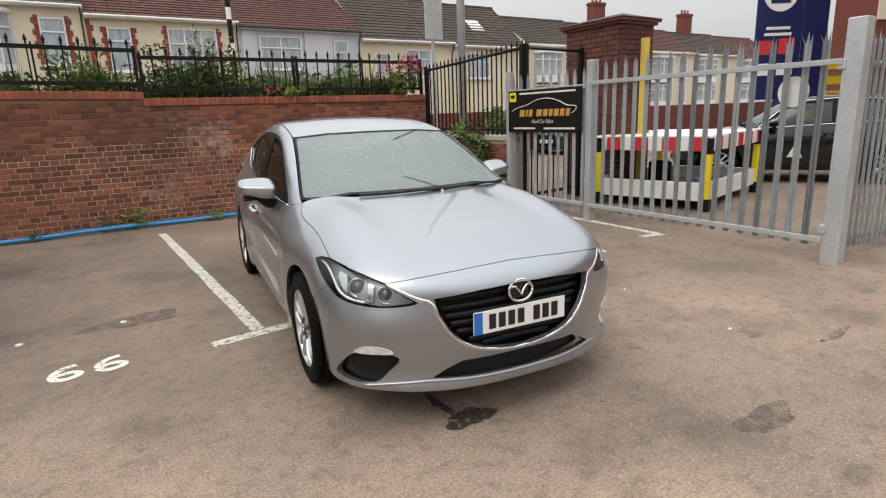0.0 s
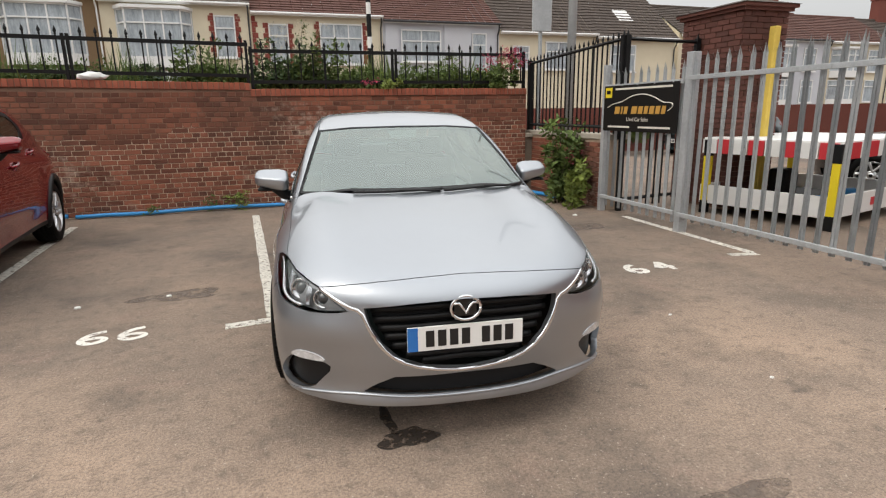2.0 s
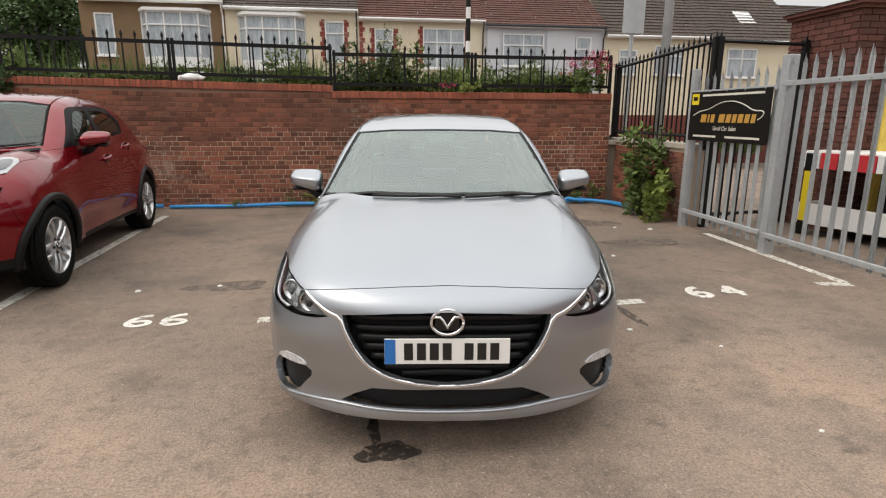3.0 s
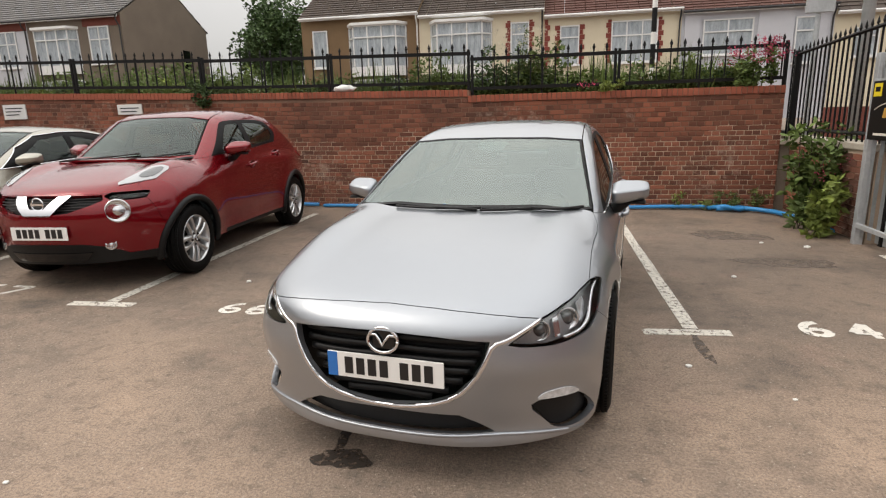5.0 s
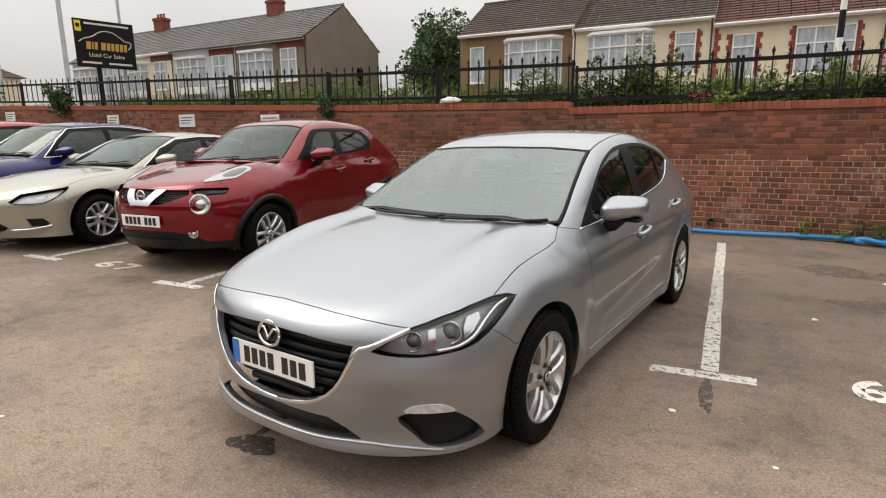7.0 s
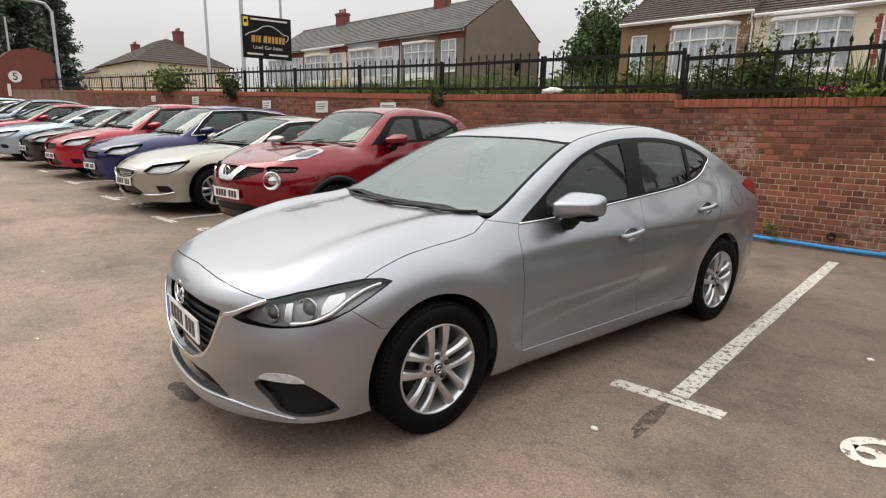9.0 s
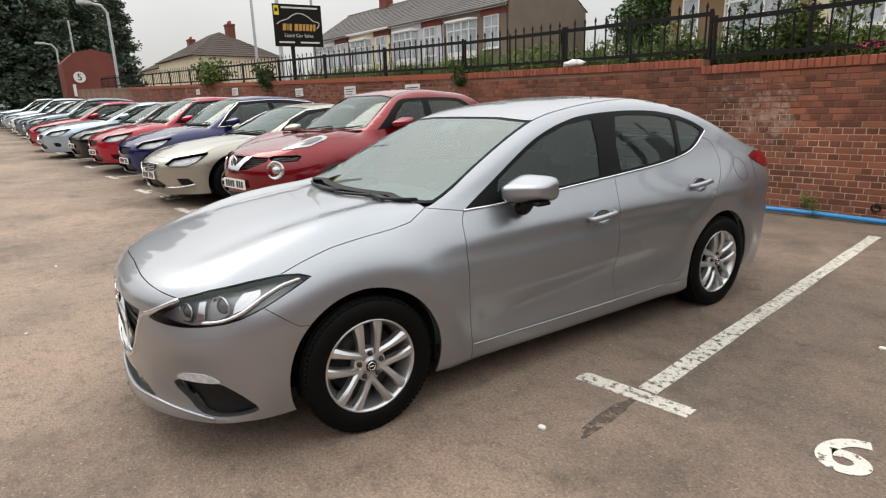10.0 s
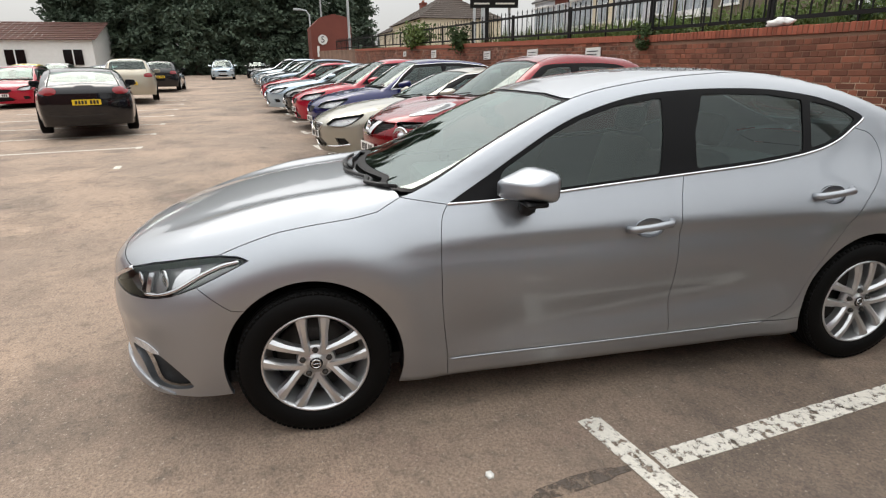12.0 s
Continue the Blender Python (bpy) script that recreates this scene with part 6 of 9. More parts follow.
def car_solid(s):
    """The solid of a car from its drawing s: y runs from the nose (0) to the tail, z up from the ground."""
    plan, sect, top, nose, tail = s["plan"], s["sect"], s["top"], s["nose"], s["tail"]
    belt, roof, tumble = s["belt_plan"], s["roof"], s["tumble"]
    ws0, ws1, bk0, bk1 = s["screen"][0], s["screen"][1], s["back"][0], s["back"][1]
    ks, kb = (ws1[0] - ws0[0]) / (ws1[1] - ws0[1]), (bk1[0] - bk0[0]) / (bk1[1] - bk0[1])
    ridge, arch, half = s.get("ridge", 0.02), s.get("arch_bulge", 0.02), s["half"]

    def solid(p):
        x, y, z = np.abs(p[:, 0]), p[:, 1], p[:, 2]
        w = plan(y) + sect(z)
        for c in s["axles"]:
            d = np.hypot(y - c, (z - s["hub"]) * 0.9)
            w = w + arch * np.exp(-(((d - s["arch"] * s.get("arch_r", 0.95)) / s.get("arch_s", 0.17)) ** 2))
        w = w + s.get("haunch", 0) * np.exp(-(((y - s["axles"][1]) / 0.5) ** 2) - (((z - s["haunch_z"]) / 0.13) ** 2)) if s.get("haunch") else w
        w = w - s.get("scoop", 0.0) * np.exp(-(((z - 0.40 - 0.06 * (y - 2)) / 0.095) ** 2)) * np.clip((y - s["axles"][0] - 0.35) / 0.5, 0, 1) * np.clip((s["axles"][1] - 0.25 - y) / 0.5, 0, 1)
        side = x - w
        f = np.clip((y - 0.2) / 0.6, 0, 1) * np.clip((s["cowl"] + 0.3 - y) / 0.5, 0, 1)
        zt = top(y) - s["crown"] * (x / half) ** 2 + ridge * f * np.exp(-(((x - 0.72 * half) / (0.16 * half)) ** 2))
        zt = zt - s.get("hood_dip", 0.0) * f * np.exp(-(((x - 0.50 * half) / (0.12 * half)) ** 2))
        up = (z - zt) * 0.95
        front = nose(z) + s["bow"] * (x / half) ** s.get("bow_n", 2.6) - y
        front = front - s.get("cheek", 0.0) * np.exp(-(((z - 0.52) / 0.085) ** 2)) * np.clip((x - 0.40) / 0.25, 0, 1)
        rear = y - (tail(z) - s["bow_r"] * (x / half) ** 3)
        low = smax(smax(side, up, s["shoulder"]), smax(front, rear, 0.05), s.get("corner", 0.10))
        low = smax(low, s["floor"] - z, 0.02)
        cs = (x - (belt(y) - tumble * (z - s["belt_z"]) - s.get("tumble2", 0.25) * np.maximum(z - s["belt_z"], 0) ** 2)) * 0.92
        cr = z - roof(y) + s["roof_crown"] * (x / half) ** 2
        cw = (ws0[0] + ks * (z - ws0[1]) + s["screen_bow"] * (x / half) ** 2 - y) / math.hypot(1, ks)
        cb = (y - (bk0[0] + kb * (z - bk0[1]) - s["back_bow"] * (x / half) ** 2)) / math.hypot(1, kb)
        cab = smax(smax(cs, cr, s.get("rail", 0.09)), smax(cw, cb, 0.05), s.get("pillar", 0.05))
        cab = smax(smax(cab, s["belt_z"] - 0.12 - z, 0.03), rear, 0.02)
        return smin(low, cab, s.get("blend", 0.05))

    return solid


AXIS = 1.1


def rays(view, q, off=0.0, tail=0.0):
    """Rays towards a body for flat points q of a view: starts and directions."""
    a, b = q[:, 0], q[:, 1]
    o, one = np.zeros((len(q), 3)), np.ones(len(q))
    if view == "side":
        return np.c_[3 * one, a, b], np.c_[-one, 0 * one, 0 * one]
    if view == "top":
        return np.c_[a, b, 4 * one], np.c_[0 * one, 0 * one, -one]
    if view == "front":
        return np.c_[a, -3 * one, b], np.c_[0 * one, one, 0 * one]
    if view == "rear":
        return np.c_[a, 8 * one, b], np.c_[0 * one, -one, 0 * one]
    if view == "tail":
        d = np.c_[np.sin(a), np.cos(a), 0 * a]
        return np.c_[3.2 * d[:, 0], tail - AXIS + 3.2 * d[:, 1], b], -d
    d = np.c_[np.sin(a), -np.cos(a), 0 * a]
    return np.c_[3.2 * d[:, 0], AXIS + 3.2 * d[:, 1], b], -d


def flat_of(view, p, tail=0.0):
    x, y, z = p[:, 0], p[:, 1], p[:, 2]
    if view == "side":
        return np.c_[y, z]
    if view == "top":
        return np.c_[x, y]
    if view in ("front", "rear"):
        return np.c_[x, z]
    if view == "tail":
        return np.c_[np.arctan2(x, y - tail + AXIS), z]
    return np.c_[np.arctan2(x, AXIS - y), z]


class Body:
    def __init__(self, spec):
        self.s, self.solid, self.tail = spec, car_solid(spec), spec["length"]

    def meet(self, view, q, push=0.0):
        """Where the rays of the flat points meet the skin."""
        q = np.atleast_2d(np.asarray(q, float))
        o, d = rays(view, q, tail=self.tail)
        ts = np.linspace(0, 9.0 if view in ("front", "rear") else 3.9, 150 if view in ("front", "rear") else 90)
        t0, t1, found = np.zeros(len(q)), np.full(len(q), ts[-1]), np.zeros(len(q), bool)
        best, bt = np.full(len(q), 1e9), np.zeros(len(q))
        for a, b in zip(ts, ts[1:]):
            v = self.solid(o + d * b)
            bt[(v < best) & ~found] = b
            best = np.where(found, best, np.minimum(best, v))
            new_hit = (v < 0) & ~found
            t0[new_hit], t1[new_hit] = a, b
            found |= new_hit
        for _ in range(22):
            t = (t0 + t1) / 2
            neg = self.solid(o + d * t[:, None]) < 0
            t1, t0 = np.where(neg, t, t1), np.where(neg, t0, t)
        t = np.where(found, t1, bt)
        p = o + d * t[:, None]
        return p + self.normal(p) * push if push else p

    def normal(self, p, e=0.006):
        g = np.stack([self.solid(p + v) - self.solid(p - v) for v in np.eye(3) * e], 1)
        return g / np.maximum(np.linalg.norm(g, axis=1, keepdims=True), 1e-9)

    def line(self, view, pts, to, step=0.03):
        """A line drawn in one view, carried over the skin into another."""
        return flat_of(to, self.meet(view, dense(pts, step)), self.tail)

    def panel(self, name, view, outer, material, parent, holes=(), step=0.04, gap=0.0015, push=0.0, fold=0.014, both=False, label="", mirror=False):
        """A panel of the skin inside an outline. mirror: its twin on the other side as well."""
        loops = []
        for k, lp in enumerate((outer, *holes)):
            lp = dense(lp, step, closed=True)
            area = np.sum(lp[:, 0] * np.roll(lp[:, 1], -1) - lp[:, 1] * np.roll(lp[:, 0], -1))
            if (area < 0) == (k == 0):
                lp = lp[::-1]
            if gap:
                e = np.roll(lp, -1, 0) - np.roll(lp, 1, 0)
                e = e / np.maximum(np.linalg.norm(e, axis=1, keepdims=True), 1e-9)
                lp = lp + np.c_[-e[:, 1], e[:, 0]] * gap
            loops.append(lp)
        lo, hi = loops[0].min(0), loops[0].max(0)
        gx, gy = np.meshgrid(np.arange(lo[0], hi[0], step), np.arange(lo[1], hi[1], step))
        g = np.c_[gx.ravel(), gy.ravel()]
        keep = inside(loops[0], g)
        for h in loops[1:]:
            keep &= ~inside(h, g)
        edge = np.vstack(loops)
        g = g[keep]
        if len(g):
            near = np.min(((g[:, None, :] - edge[None]) ** 2).sum(2), 1)
            g = g[near > (step * 0.42) ** 2]
        pts = np.vstack([edge, g]) if len(g) else edge
        ed, n0 = [], 0
        for lp in loops:
            ed += [(n0 + i, n0 + (i + 1) % len(lp)) for i in range(len(lp))]
            n0 += len(lp)
        from_cdt = mathutils_cdt([Vector(p) for p in pts], ed)
        v2 = np.array([tuple(v) for v in from_cdt[0]])
        tri = np.array([f for f in from_cdt[2] if len(f) == 3])
        cen = v2[tri].mean(1)
        keep = inside(loops[0], cen)
        for h in loops[1:]:
            keep &= ~inside(h, cen)
        tri = tri[keep]
        p3 = self.meet(view, v2)
        nn = self.normal(p3)
        p3 = p3 + nn * push
        u = p3[tri]
        back = np.sum(np.cross(u[:, 1] - u[:, 0], u[:, 2] - u[:, 0]) * nn[tri].mean(1), 1) < 0
        tri[back] = tri[back][:, ::-1]
        verts, norms, faces = [p3], [nn], [tri]
        if fold:
            seen = {}
            for a, b, c in tri:
                for i, j in ((a, b), (b, c), (c, a)):
                    seen[(i, j)] = True
            rim = [(i, j) for i, j in seen if (j, i) not in seen]
            base = len(p3)
            add_v, add_n, add_f = [], [], []
            for i, j in rim:
                side = np.cross(p3[j] - p3[i], nn[i])
                side = side / max(np.linalg.norm(side), 1e-9)
                k = base + len(add_v)
                add_v += [p3[i], p3[j], p3[j] - nn[j] * fold, p3[i] - nn[i] * fold]
                add_n += [side] * 4
                add_f += [(k, k + 2, k + 1), (k, k + 3, k + 2)]
            verts.append(np.array(add_v)), norms.append(np.array(add_n)), faces.append(np.array(add_f))
        v, n, f = np.vstack(verts), np.vstack(norms), np.vstack(faces)
        out = []
        for sign in (1, -1) if mirror else (1,):
            vv, nv = v * (sign, 1, 1), n * (sign, 1, 1)
            ff = f if sign > 0 else f[:, ::-1]
            me = bpy.data.meshes.new(name)
            me.from_pydata(vv.tolist(), [], ff.tolist())
            me.polygons.foreach_set("use_smooth", [True] * len(me.polygons))
            me.materials.append(material)
            me.normals_split_custom_set_from_vertices(nv.tolist())
            out.append(part(name, me, material, parent, label))
        return out

    def strip(self, name, view, pts, r, material, parent, push=0.0, flat=0.5, mirror=False, label="", sides=6, step=0.03):
        """A raised moulding along a line on the skin."""
        p = self.meet(view, dense(pts, step), push)
        for sign in (1, -1) if mirror else (1,):
            bm = bmesh.new()
            tube(bm, [(a * sign, b, c) for a, b, c in p], r, sides, 1.0)
            bmesh.ops.recalc_face_normals(bm, faces=bm.faces[:])
            part(name, bm, material, parent, label, smooth=True)


def mathutils_cdt(pts, edges):
    import mathutils
    return mathutils.geometry.delaunay_2d_cdt(pts, edges, [], 0, 1e-6)


def wheel_meshes(r, width, rim_r, spokes, double, res=1):
    """The meshes of a wheel about its hub, outer face towards +x."""
    w, seg = width, 72 if res else 28
    made = {}
    bm = bmesh.new()
    prof = [(rim_r - 0.004, w * 0.42), (rim_r + 0.012, w * 0.5), (rim_r + 0.035, w * 0.53), (r - 0.045, w * 0.53), (r - 0.018, w * 0.48), (r - 0.004, w * 0.40)]
    for k in (0.30, 0.10, -0.10, -0.30):
        prof += [(r, w * (k + 0.08)), (r, w * k + 0.005), (r - 0.008, w * k + 0.003), (r - 0.008, w * k - 0.003), (r, w * k - 0.005)] if res else [(r, w * k)]
    prof += [(r - 0.004, -w * 0.42), (r - 0.03, -w * 0.52), (rim_r, -w * 0.48)]
    lathe(bm, prof, seg)
    if res:
        # tread blocks on the shoulder
        for i in range(84):
            a = 2 * math.pi * i / 84
            box(bm, w * 0.36, w * 0.455, -0.009, 0.009, r - 0.014, r - 0.0035, 0, Matrix.Rotation(a, 4, "X"))
    made["tyre"] = mesh_of(bm, "tyre", RUBBER, True)
    bm = bmesh.new()
    lathe(bm, [(rim_r - 0.03, -w * 0.45), (rim_r - 0.032, w * 0.20), (rim_r - 0.012, w * 0.36), (rim_r - 0.007, w * 0.47), (rim_r - 0.001, w * 0.485), (rim_r + 0.004, w * 0.44)], seg)
    made["rim"] = mesh_of(bm, "rim", ALLOY, True)
    bm = bmesh.new()
    x0 = w * 0.40
    hub = 0.062
    for i in range(spokes):
        a = 2 * math.pi * i / spokes
        for side in ((-1, 1) if double else (0,)):
            pts = []
            for t in np.linspace(0, 1, 7):
                rad = hub * 0.72 + (rim_r - 0.006 - hub * 0.72) * t
                off = side * (0.034 + 0.012 * t)
                ang = a + math.asin(min(0.95, abs(off) / max(rad, 0.05))) * (1 if off > 0 else -1)
                wd = (0.0172 if double else 0.030) * (1.25 - 0.38 * math.sin(math.pi * min(1, t * 1.05)) + 0.25 * t)
                pts.append((rad, ang, wd, x0 - 0.004 + 0.016 * math.sin(math.pi * t * 0.8) + 0.004 * t))
            rows = []
            for rad, ang, wd, xx in pts:
                c = Vector((0, math.sin(ang), math.cos(ang))) * rad
                tn = Vector((0, math.cos(ang), -math.sin(ang)))
                rows.append([bm.verts.new(c + tn * k * wd + Vector((xx + dx, 0, 0))) for k, dx in ((-1.05, -0.040), (-0.95, -0.008), (-0.15 * side - 0.45, 0.003), (0.45 - 0.15 * side, 0.003), (0.95, -0.008), (1.05, -0.040))])
            for p, q in zip(rows, rows[1:]):
                for j in range(5):
                    bm.faces.new((p[j], p[j + 1], q[j + 1], q[j]))
    bmesh.ops.recalc_face_normals(bm, faces=bm.faces[:])
    for f in bm.faces:
        if f.normal.x < 0 and abs(f.normal.x) > 0.6:
            f.normal_flip()
    made["spokes"] = mesh_of(bm, "spokes", ALLOY)
    bm = bmesh.new()
    lathe(bm, [(0.002, x0 + 0.006), (0.031, x0 + 0.006), (0.034, x0 + 0.001), (0.055, x0 - 0.003), (0.074, x0 - 0.006), (0.079, x0 - 0.012), (0.082, x0 - 0.04)], 28)
    made["hub"] = mesh_of(bm, "hub", ALLOY, True)
    bm = bmesh.new()
    lathe(bm, [(0.001, x0 + 0.0125), (0.024, x0 + 0.0125), (0.027, x0 + 0.007)], 24)
    made["hub_cap"] = mesh_of(bm, "hub_cap", GLOSS_BLACK, True)
    bm = bmesh.new()
    lathe(bm, [(0.0205, x0 + 0.0126), (0.0195, x0 + 0.0145), (0.0165, x0 + 0.0145), (0.0155, x0 + 0.0126)], 24)
    box(bm, x0 + 0.0126, x0 + 0.0142, -0.0145, 0.0145, -0.0022, 0.0022)
    made["cap_badge"] = mesh_of(bm, "cap_badge", CHROME, True)
    bm = bmesh.new()
    lathe(bm, [(0.0135, x0 - 0.006), (0.0135, x0 + 0.001), (0.0105, x0 + 0.0015), (0.0095, x0 + 0.010), (0.007, x0 + 0.013), (0.0005, x0 + 0.013)], 6)
    made["wheel_nut"] = mesh_of(bm, "wheel_nut", DISC)
    bm = bmesh.new()
    lathe(bm, [(0.05, 0.0), (rim_r - 0.055, 0.0), (rim_r - 0.055, -0.02), (0.05, -0.02)], 40)
    made["brake_disc"] = mesh_of(bm, "brake_disc", DISC, True)
    bm = bmesh.new()
    lathe(bm, [(0.001, -w * 0.3), (rim_r - 0.02, -w * 0.3)], 24)
    made["wheel_back"] = mesh_of(bm, "wheel_back", RUBBER_SOFT)
    return made


def put_wheel(car, made, m, nuts=True):
    w = part("wheel", made["rim"], None, car, "silver multi-spoke alloy wheel", m=m)
    part("tyre", made["tyre"], None, w, "black rubber tyre")
    for n in ("spokes", "hub", "hub_cap", "brake_disc", "wheel_back"):
        part(n, made[n], None, w)
    if nuts:
        for i in range(5):
            a = 2 * math.pi * i / 5
            part("wheel_nut", made["wheel_nut"], None, w, m=Matrix.Translation((0, 0.0565 * math.sin(a), 0.0565 * math.cos(a))))
        part("cap_badge", made["cap_badge"], None, w, "small bright ring on the wheel cap")
    return w


def reg_plate(parent, m, yellow=False, band=True, bars=7):
    """A registration plate, its characters as plain bars; it stands in its own xz plane and faces -y."""
    p = part("number_plate", boxed(-0.26, 0.26, -0.003, 0.006, -0.0555, 0.0555, 0.002), PLATE_YELLOW if yellow else PLATE_WHITE, parent, "number plate with dark bars", m=m)
    if band:
        part("plate_band", boxed(-0.259, -0.214, -0.0045, 0.0, -0.054, 0.054), PLATE_BLUE, p, "blue band")
    x = -0.185 if band else -0.215
    step = (0.225 - x) / (bars + 0.7)
    for i in range(bars):
        x0 = x + i * step + (0.7 * step if i >= 4 else 0)
        part("plate_bar", boxed(x0 + 0.006, x0 + step - 0.010, -0.005, 0.0, -0.037, 0.037), PLATE_INK, p)
    return p


def arc(cy, cz, r, a0, a1, n=26):
    return [(cy + r * math.cos(radians(a)), cz + r * math.sin(radians(a))) for a in np.linspace(a0, a1, n)]


def build_car(s, name, label, paint, at, turn, fine=0.04, group="", category="car", lower=None, wheels=None, plate="white", ground=0.0, seats=True, nuts=False):
    """A car from its drawing: panels, glass, lamps, wheels. at: the nose's place on the ground; turn: degrees about z."""
    car = thing(name, label, category, group, m=pose(at[0], at[1], ground, 0, 0, turn))
    b = Body(s)
    b.car = car
    hub, ra, (fa, raxle), L, sill = s["hub"], s["arch"], s["axles"], s["length"], s["sill"]
    trim = lower or paint
    head, U, H, J = s["head"], s["head_u"], s["head_h"], s["head_j"]     # round-the-nose view: angle, height
    k_u, k_h, k_j = head.index(U), head.index(H), head.index(J)
    head_top, head_low = head[k_u:k_h + 1], head[k_j:]                   # U..H and J..N
    tip = head[k_h:k_j + 1]
    s = dict(s, hood_side=[tuple(flat_of("top", b.meet("nose", [H]))[0])] + s["hood_side"])
    C3 = b.meet("top", [s["hood_side"][-1]])
    C = tuple(flat_of("side", C3)[0])
    low = s["floor"] + 0.022
    # bonnet
    side_line = dense(s["hood_side"], 0.03)
    front_line = b.line("nose", s["hood_front"] + [U], "top", 0.03)
    head_line = b.line("nose", head_top, "top", 0.03)
    cowl = dense([s["hood_side"][-1]] + s["cowl_line"], 0.04)
    hood_r = np.vstack([front_line, head_line, side_line, cowl])
    hood = np.vstack([hood_r, (hood_r * (-1, 1))[::-1]])
    b.panel("bonnet", "top", hood, paint, car, step=fine, gap=0.0014)
    # front bumper, with its openings
    arch_f = arc(fa, hub, ra, s["bumper_arch"], 180 + s.get("arch_drop", 20))
    low_corner = tuple(flat_of("side", b.meet("nose", [J]))[0])
    joint = b.line("side", [low_corner, s["joint"], arch_f[0]], "nose", 0.03)
    arch_n = b.line("side", arch_f, "nose", 0.02)
    right = np.vstack([dense(s["hood_front"] + [U], 0.03), dense([U, head[0]] + head_low[::-1], 0.03), joint, arch_n, [(arch_n[-1][0], low)]])
    right = right[np.r_[True, np.linalg.norm(np.diff(right, axis=0), axis=1) > 1e-4]]
    ring = np.vstack([right, (right * (-1, 1))[::-1]])
    holes = []
    for poly, mirrored in s["openings"]:
        holes.append(np.array(poly))
        if mirrored:
            holes.append(np.array(poly) * (-1, 1))
    b.panel("front_bumper", "nose", ring, s.get("bumper_paint") or paint, car, holes=holes, step=fine, gap=0.0014, fold=0.03)
    # wings
    head_side = b.line("nose", tip, "side", 0.02)
    hs = b.line("top", s["hood_side"], "side", 0.03)
    door = s["door_front"]
    arch_w = arc(fa, hub, ra, s["bumper_arch"], -s.get("arch_drop", 20))
    wing = np.vstack([hs, dense([C, door[0]], 0.03), dense(door, 0.03), dense([(door[-1][0], s.get("low_side", low)), (arch_w[-1][0], s.get("low_side", low))], 0.03), arch_w[::-1], dense([arch_w[0], s["joint"]], 0.03), head_side[::-1]])
    b.panel("front_wing", "side", wing, paint, car, step=fine, mirror=True)
    # doors
    dlo = dense(s["dlo"], 0.03, closed=True)
    belt = [p for p in s["dlo_belt"]]
    cut_b, cut_r = s["door_mid"], s["door_rear"]
    front_belt = [p for p in belt if p[0] < cut_b[0][0]]
    rear_belt = [p for p in belt if p[0] > cut_b[0][0]]
    grips = [[np.array([(hy + 0.068 * math.cos(a), hz - 0.008 + 0.040 * math.sin(a)) for a in np.linspace(0, 2 * math.pi, 25)[:-1]])] for hy, hz in s["handles"]]
    fd = dense(front_belt + cut_b + [(cut_b[-1][0], sill)] + [(door[-1][0], sill)] + door[::-1], 0.03, True)
    doors = [b.panel("front_door", "side", fd, paint, car, step=fine, mirror=True, holes=grips[0])]
    rd = dense(cut_b[::-1] + rear_belt + cut_r + [(cut_b[-1][0], sill)], 0.03, True)
    doors.append(b.panel("rear_door", "side", rd, paint, car, step=fine, mirror=True, holes=grips[1]))
    # sills
    sl = [(door[-1][0], sill), (cut_r[-1][0], sill), (raxle - math.sqrt(ra ** 2 - (hub - sill) ** 2), sill), (raxle - math.sqrt(ra ** 2 - (hub - s.get("low_side", low)) ** 2), s.get("low_side", low)), (door[-1][0], s.get("low_side", low))]
    b.panel("sill", "side", sl, trim, car, step=fine, mirror=True, fold=0.05)
    # the frame of the side: screen pillar, roof rail, rear quarter
    (x0, z0), (x1, z1) = s["screen_edge"]
    ws = b.line("front", [(x0, z0), (x1, z1)], "side", 0.03)
    y_f = ws[-1][0]
    (bx1, bz1), (bx0, bz0) = s["back_edge"]
    bk = b.line("rear", [(bx1, bz1), (bx0, bz0)], "side", 0.03)
    rail = b.line("top", [(x1, y_f), ((x1 + bx1) / 2 + s.get("rail_out", 0.01), (y_f + bk[0][0]) / 2), (bx1, bk[0][0])], "side", 0.03)
    deck = b.line("top", [(bx0, bk[-1][0]), *s["deck_line"]], "side", 0.03)
    drop = math.degrees(math.asin((hub - sill) / ra))
    arch_r = arc(raxle, hub, ra, s["rear_bumper_arch"], 180 + drop)
    lamp = s["tail_lamp"]
    quarter = np.vstack([[C], ws, rail, bk, deck, dense(s["tail_joint"] + [arch_r[0]], 0.03), arch_r, dense([arch_r[-1], cut_r[-1]], 0.03), dense(cut_r[::-1], 0.03), dense(s["dlo_over"], 0.03), [door[0]]])
    quarter = quarter[np.r_[True, np.linalg.norm(np.diff(quarter, axis=0), axis=1) > 2e-3]]
    b.panel("body_side", "side", quarter, paint, car, step=fine, mirror=True, gap=0.0015)
    # window frames and glass
    glass = [np.array(g) for g in s["panes"]]
    b.panel("window_frame", "side", dlo, WINDOW_TRIM, car, holes=glass, step=fine, gap=0.0, push=-0.002, mirror=True, fold=0.02, label="black window frame")
    for g in glass:
        b.panel("side_window", "side", g, SIDE_GLASS, car, step=fine * 1.5, gap=-0.001, push=-0.006, mirror=True, fold=0, label="dark tinted side window")
    # windscreen, with its black edge
    scr = np.vstack([dense([(0, s["screen_low"]), (x0 * 0.6, s["screen_low"] + 0.002), (x0, z0), (x1, z1), (x1 * 0.6, s["screen_top"] - 0.004), (0, s["screen_top"])], 0.03)])
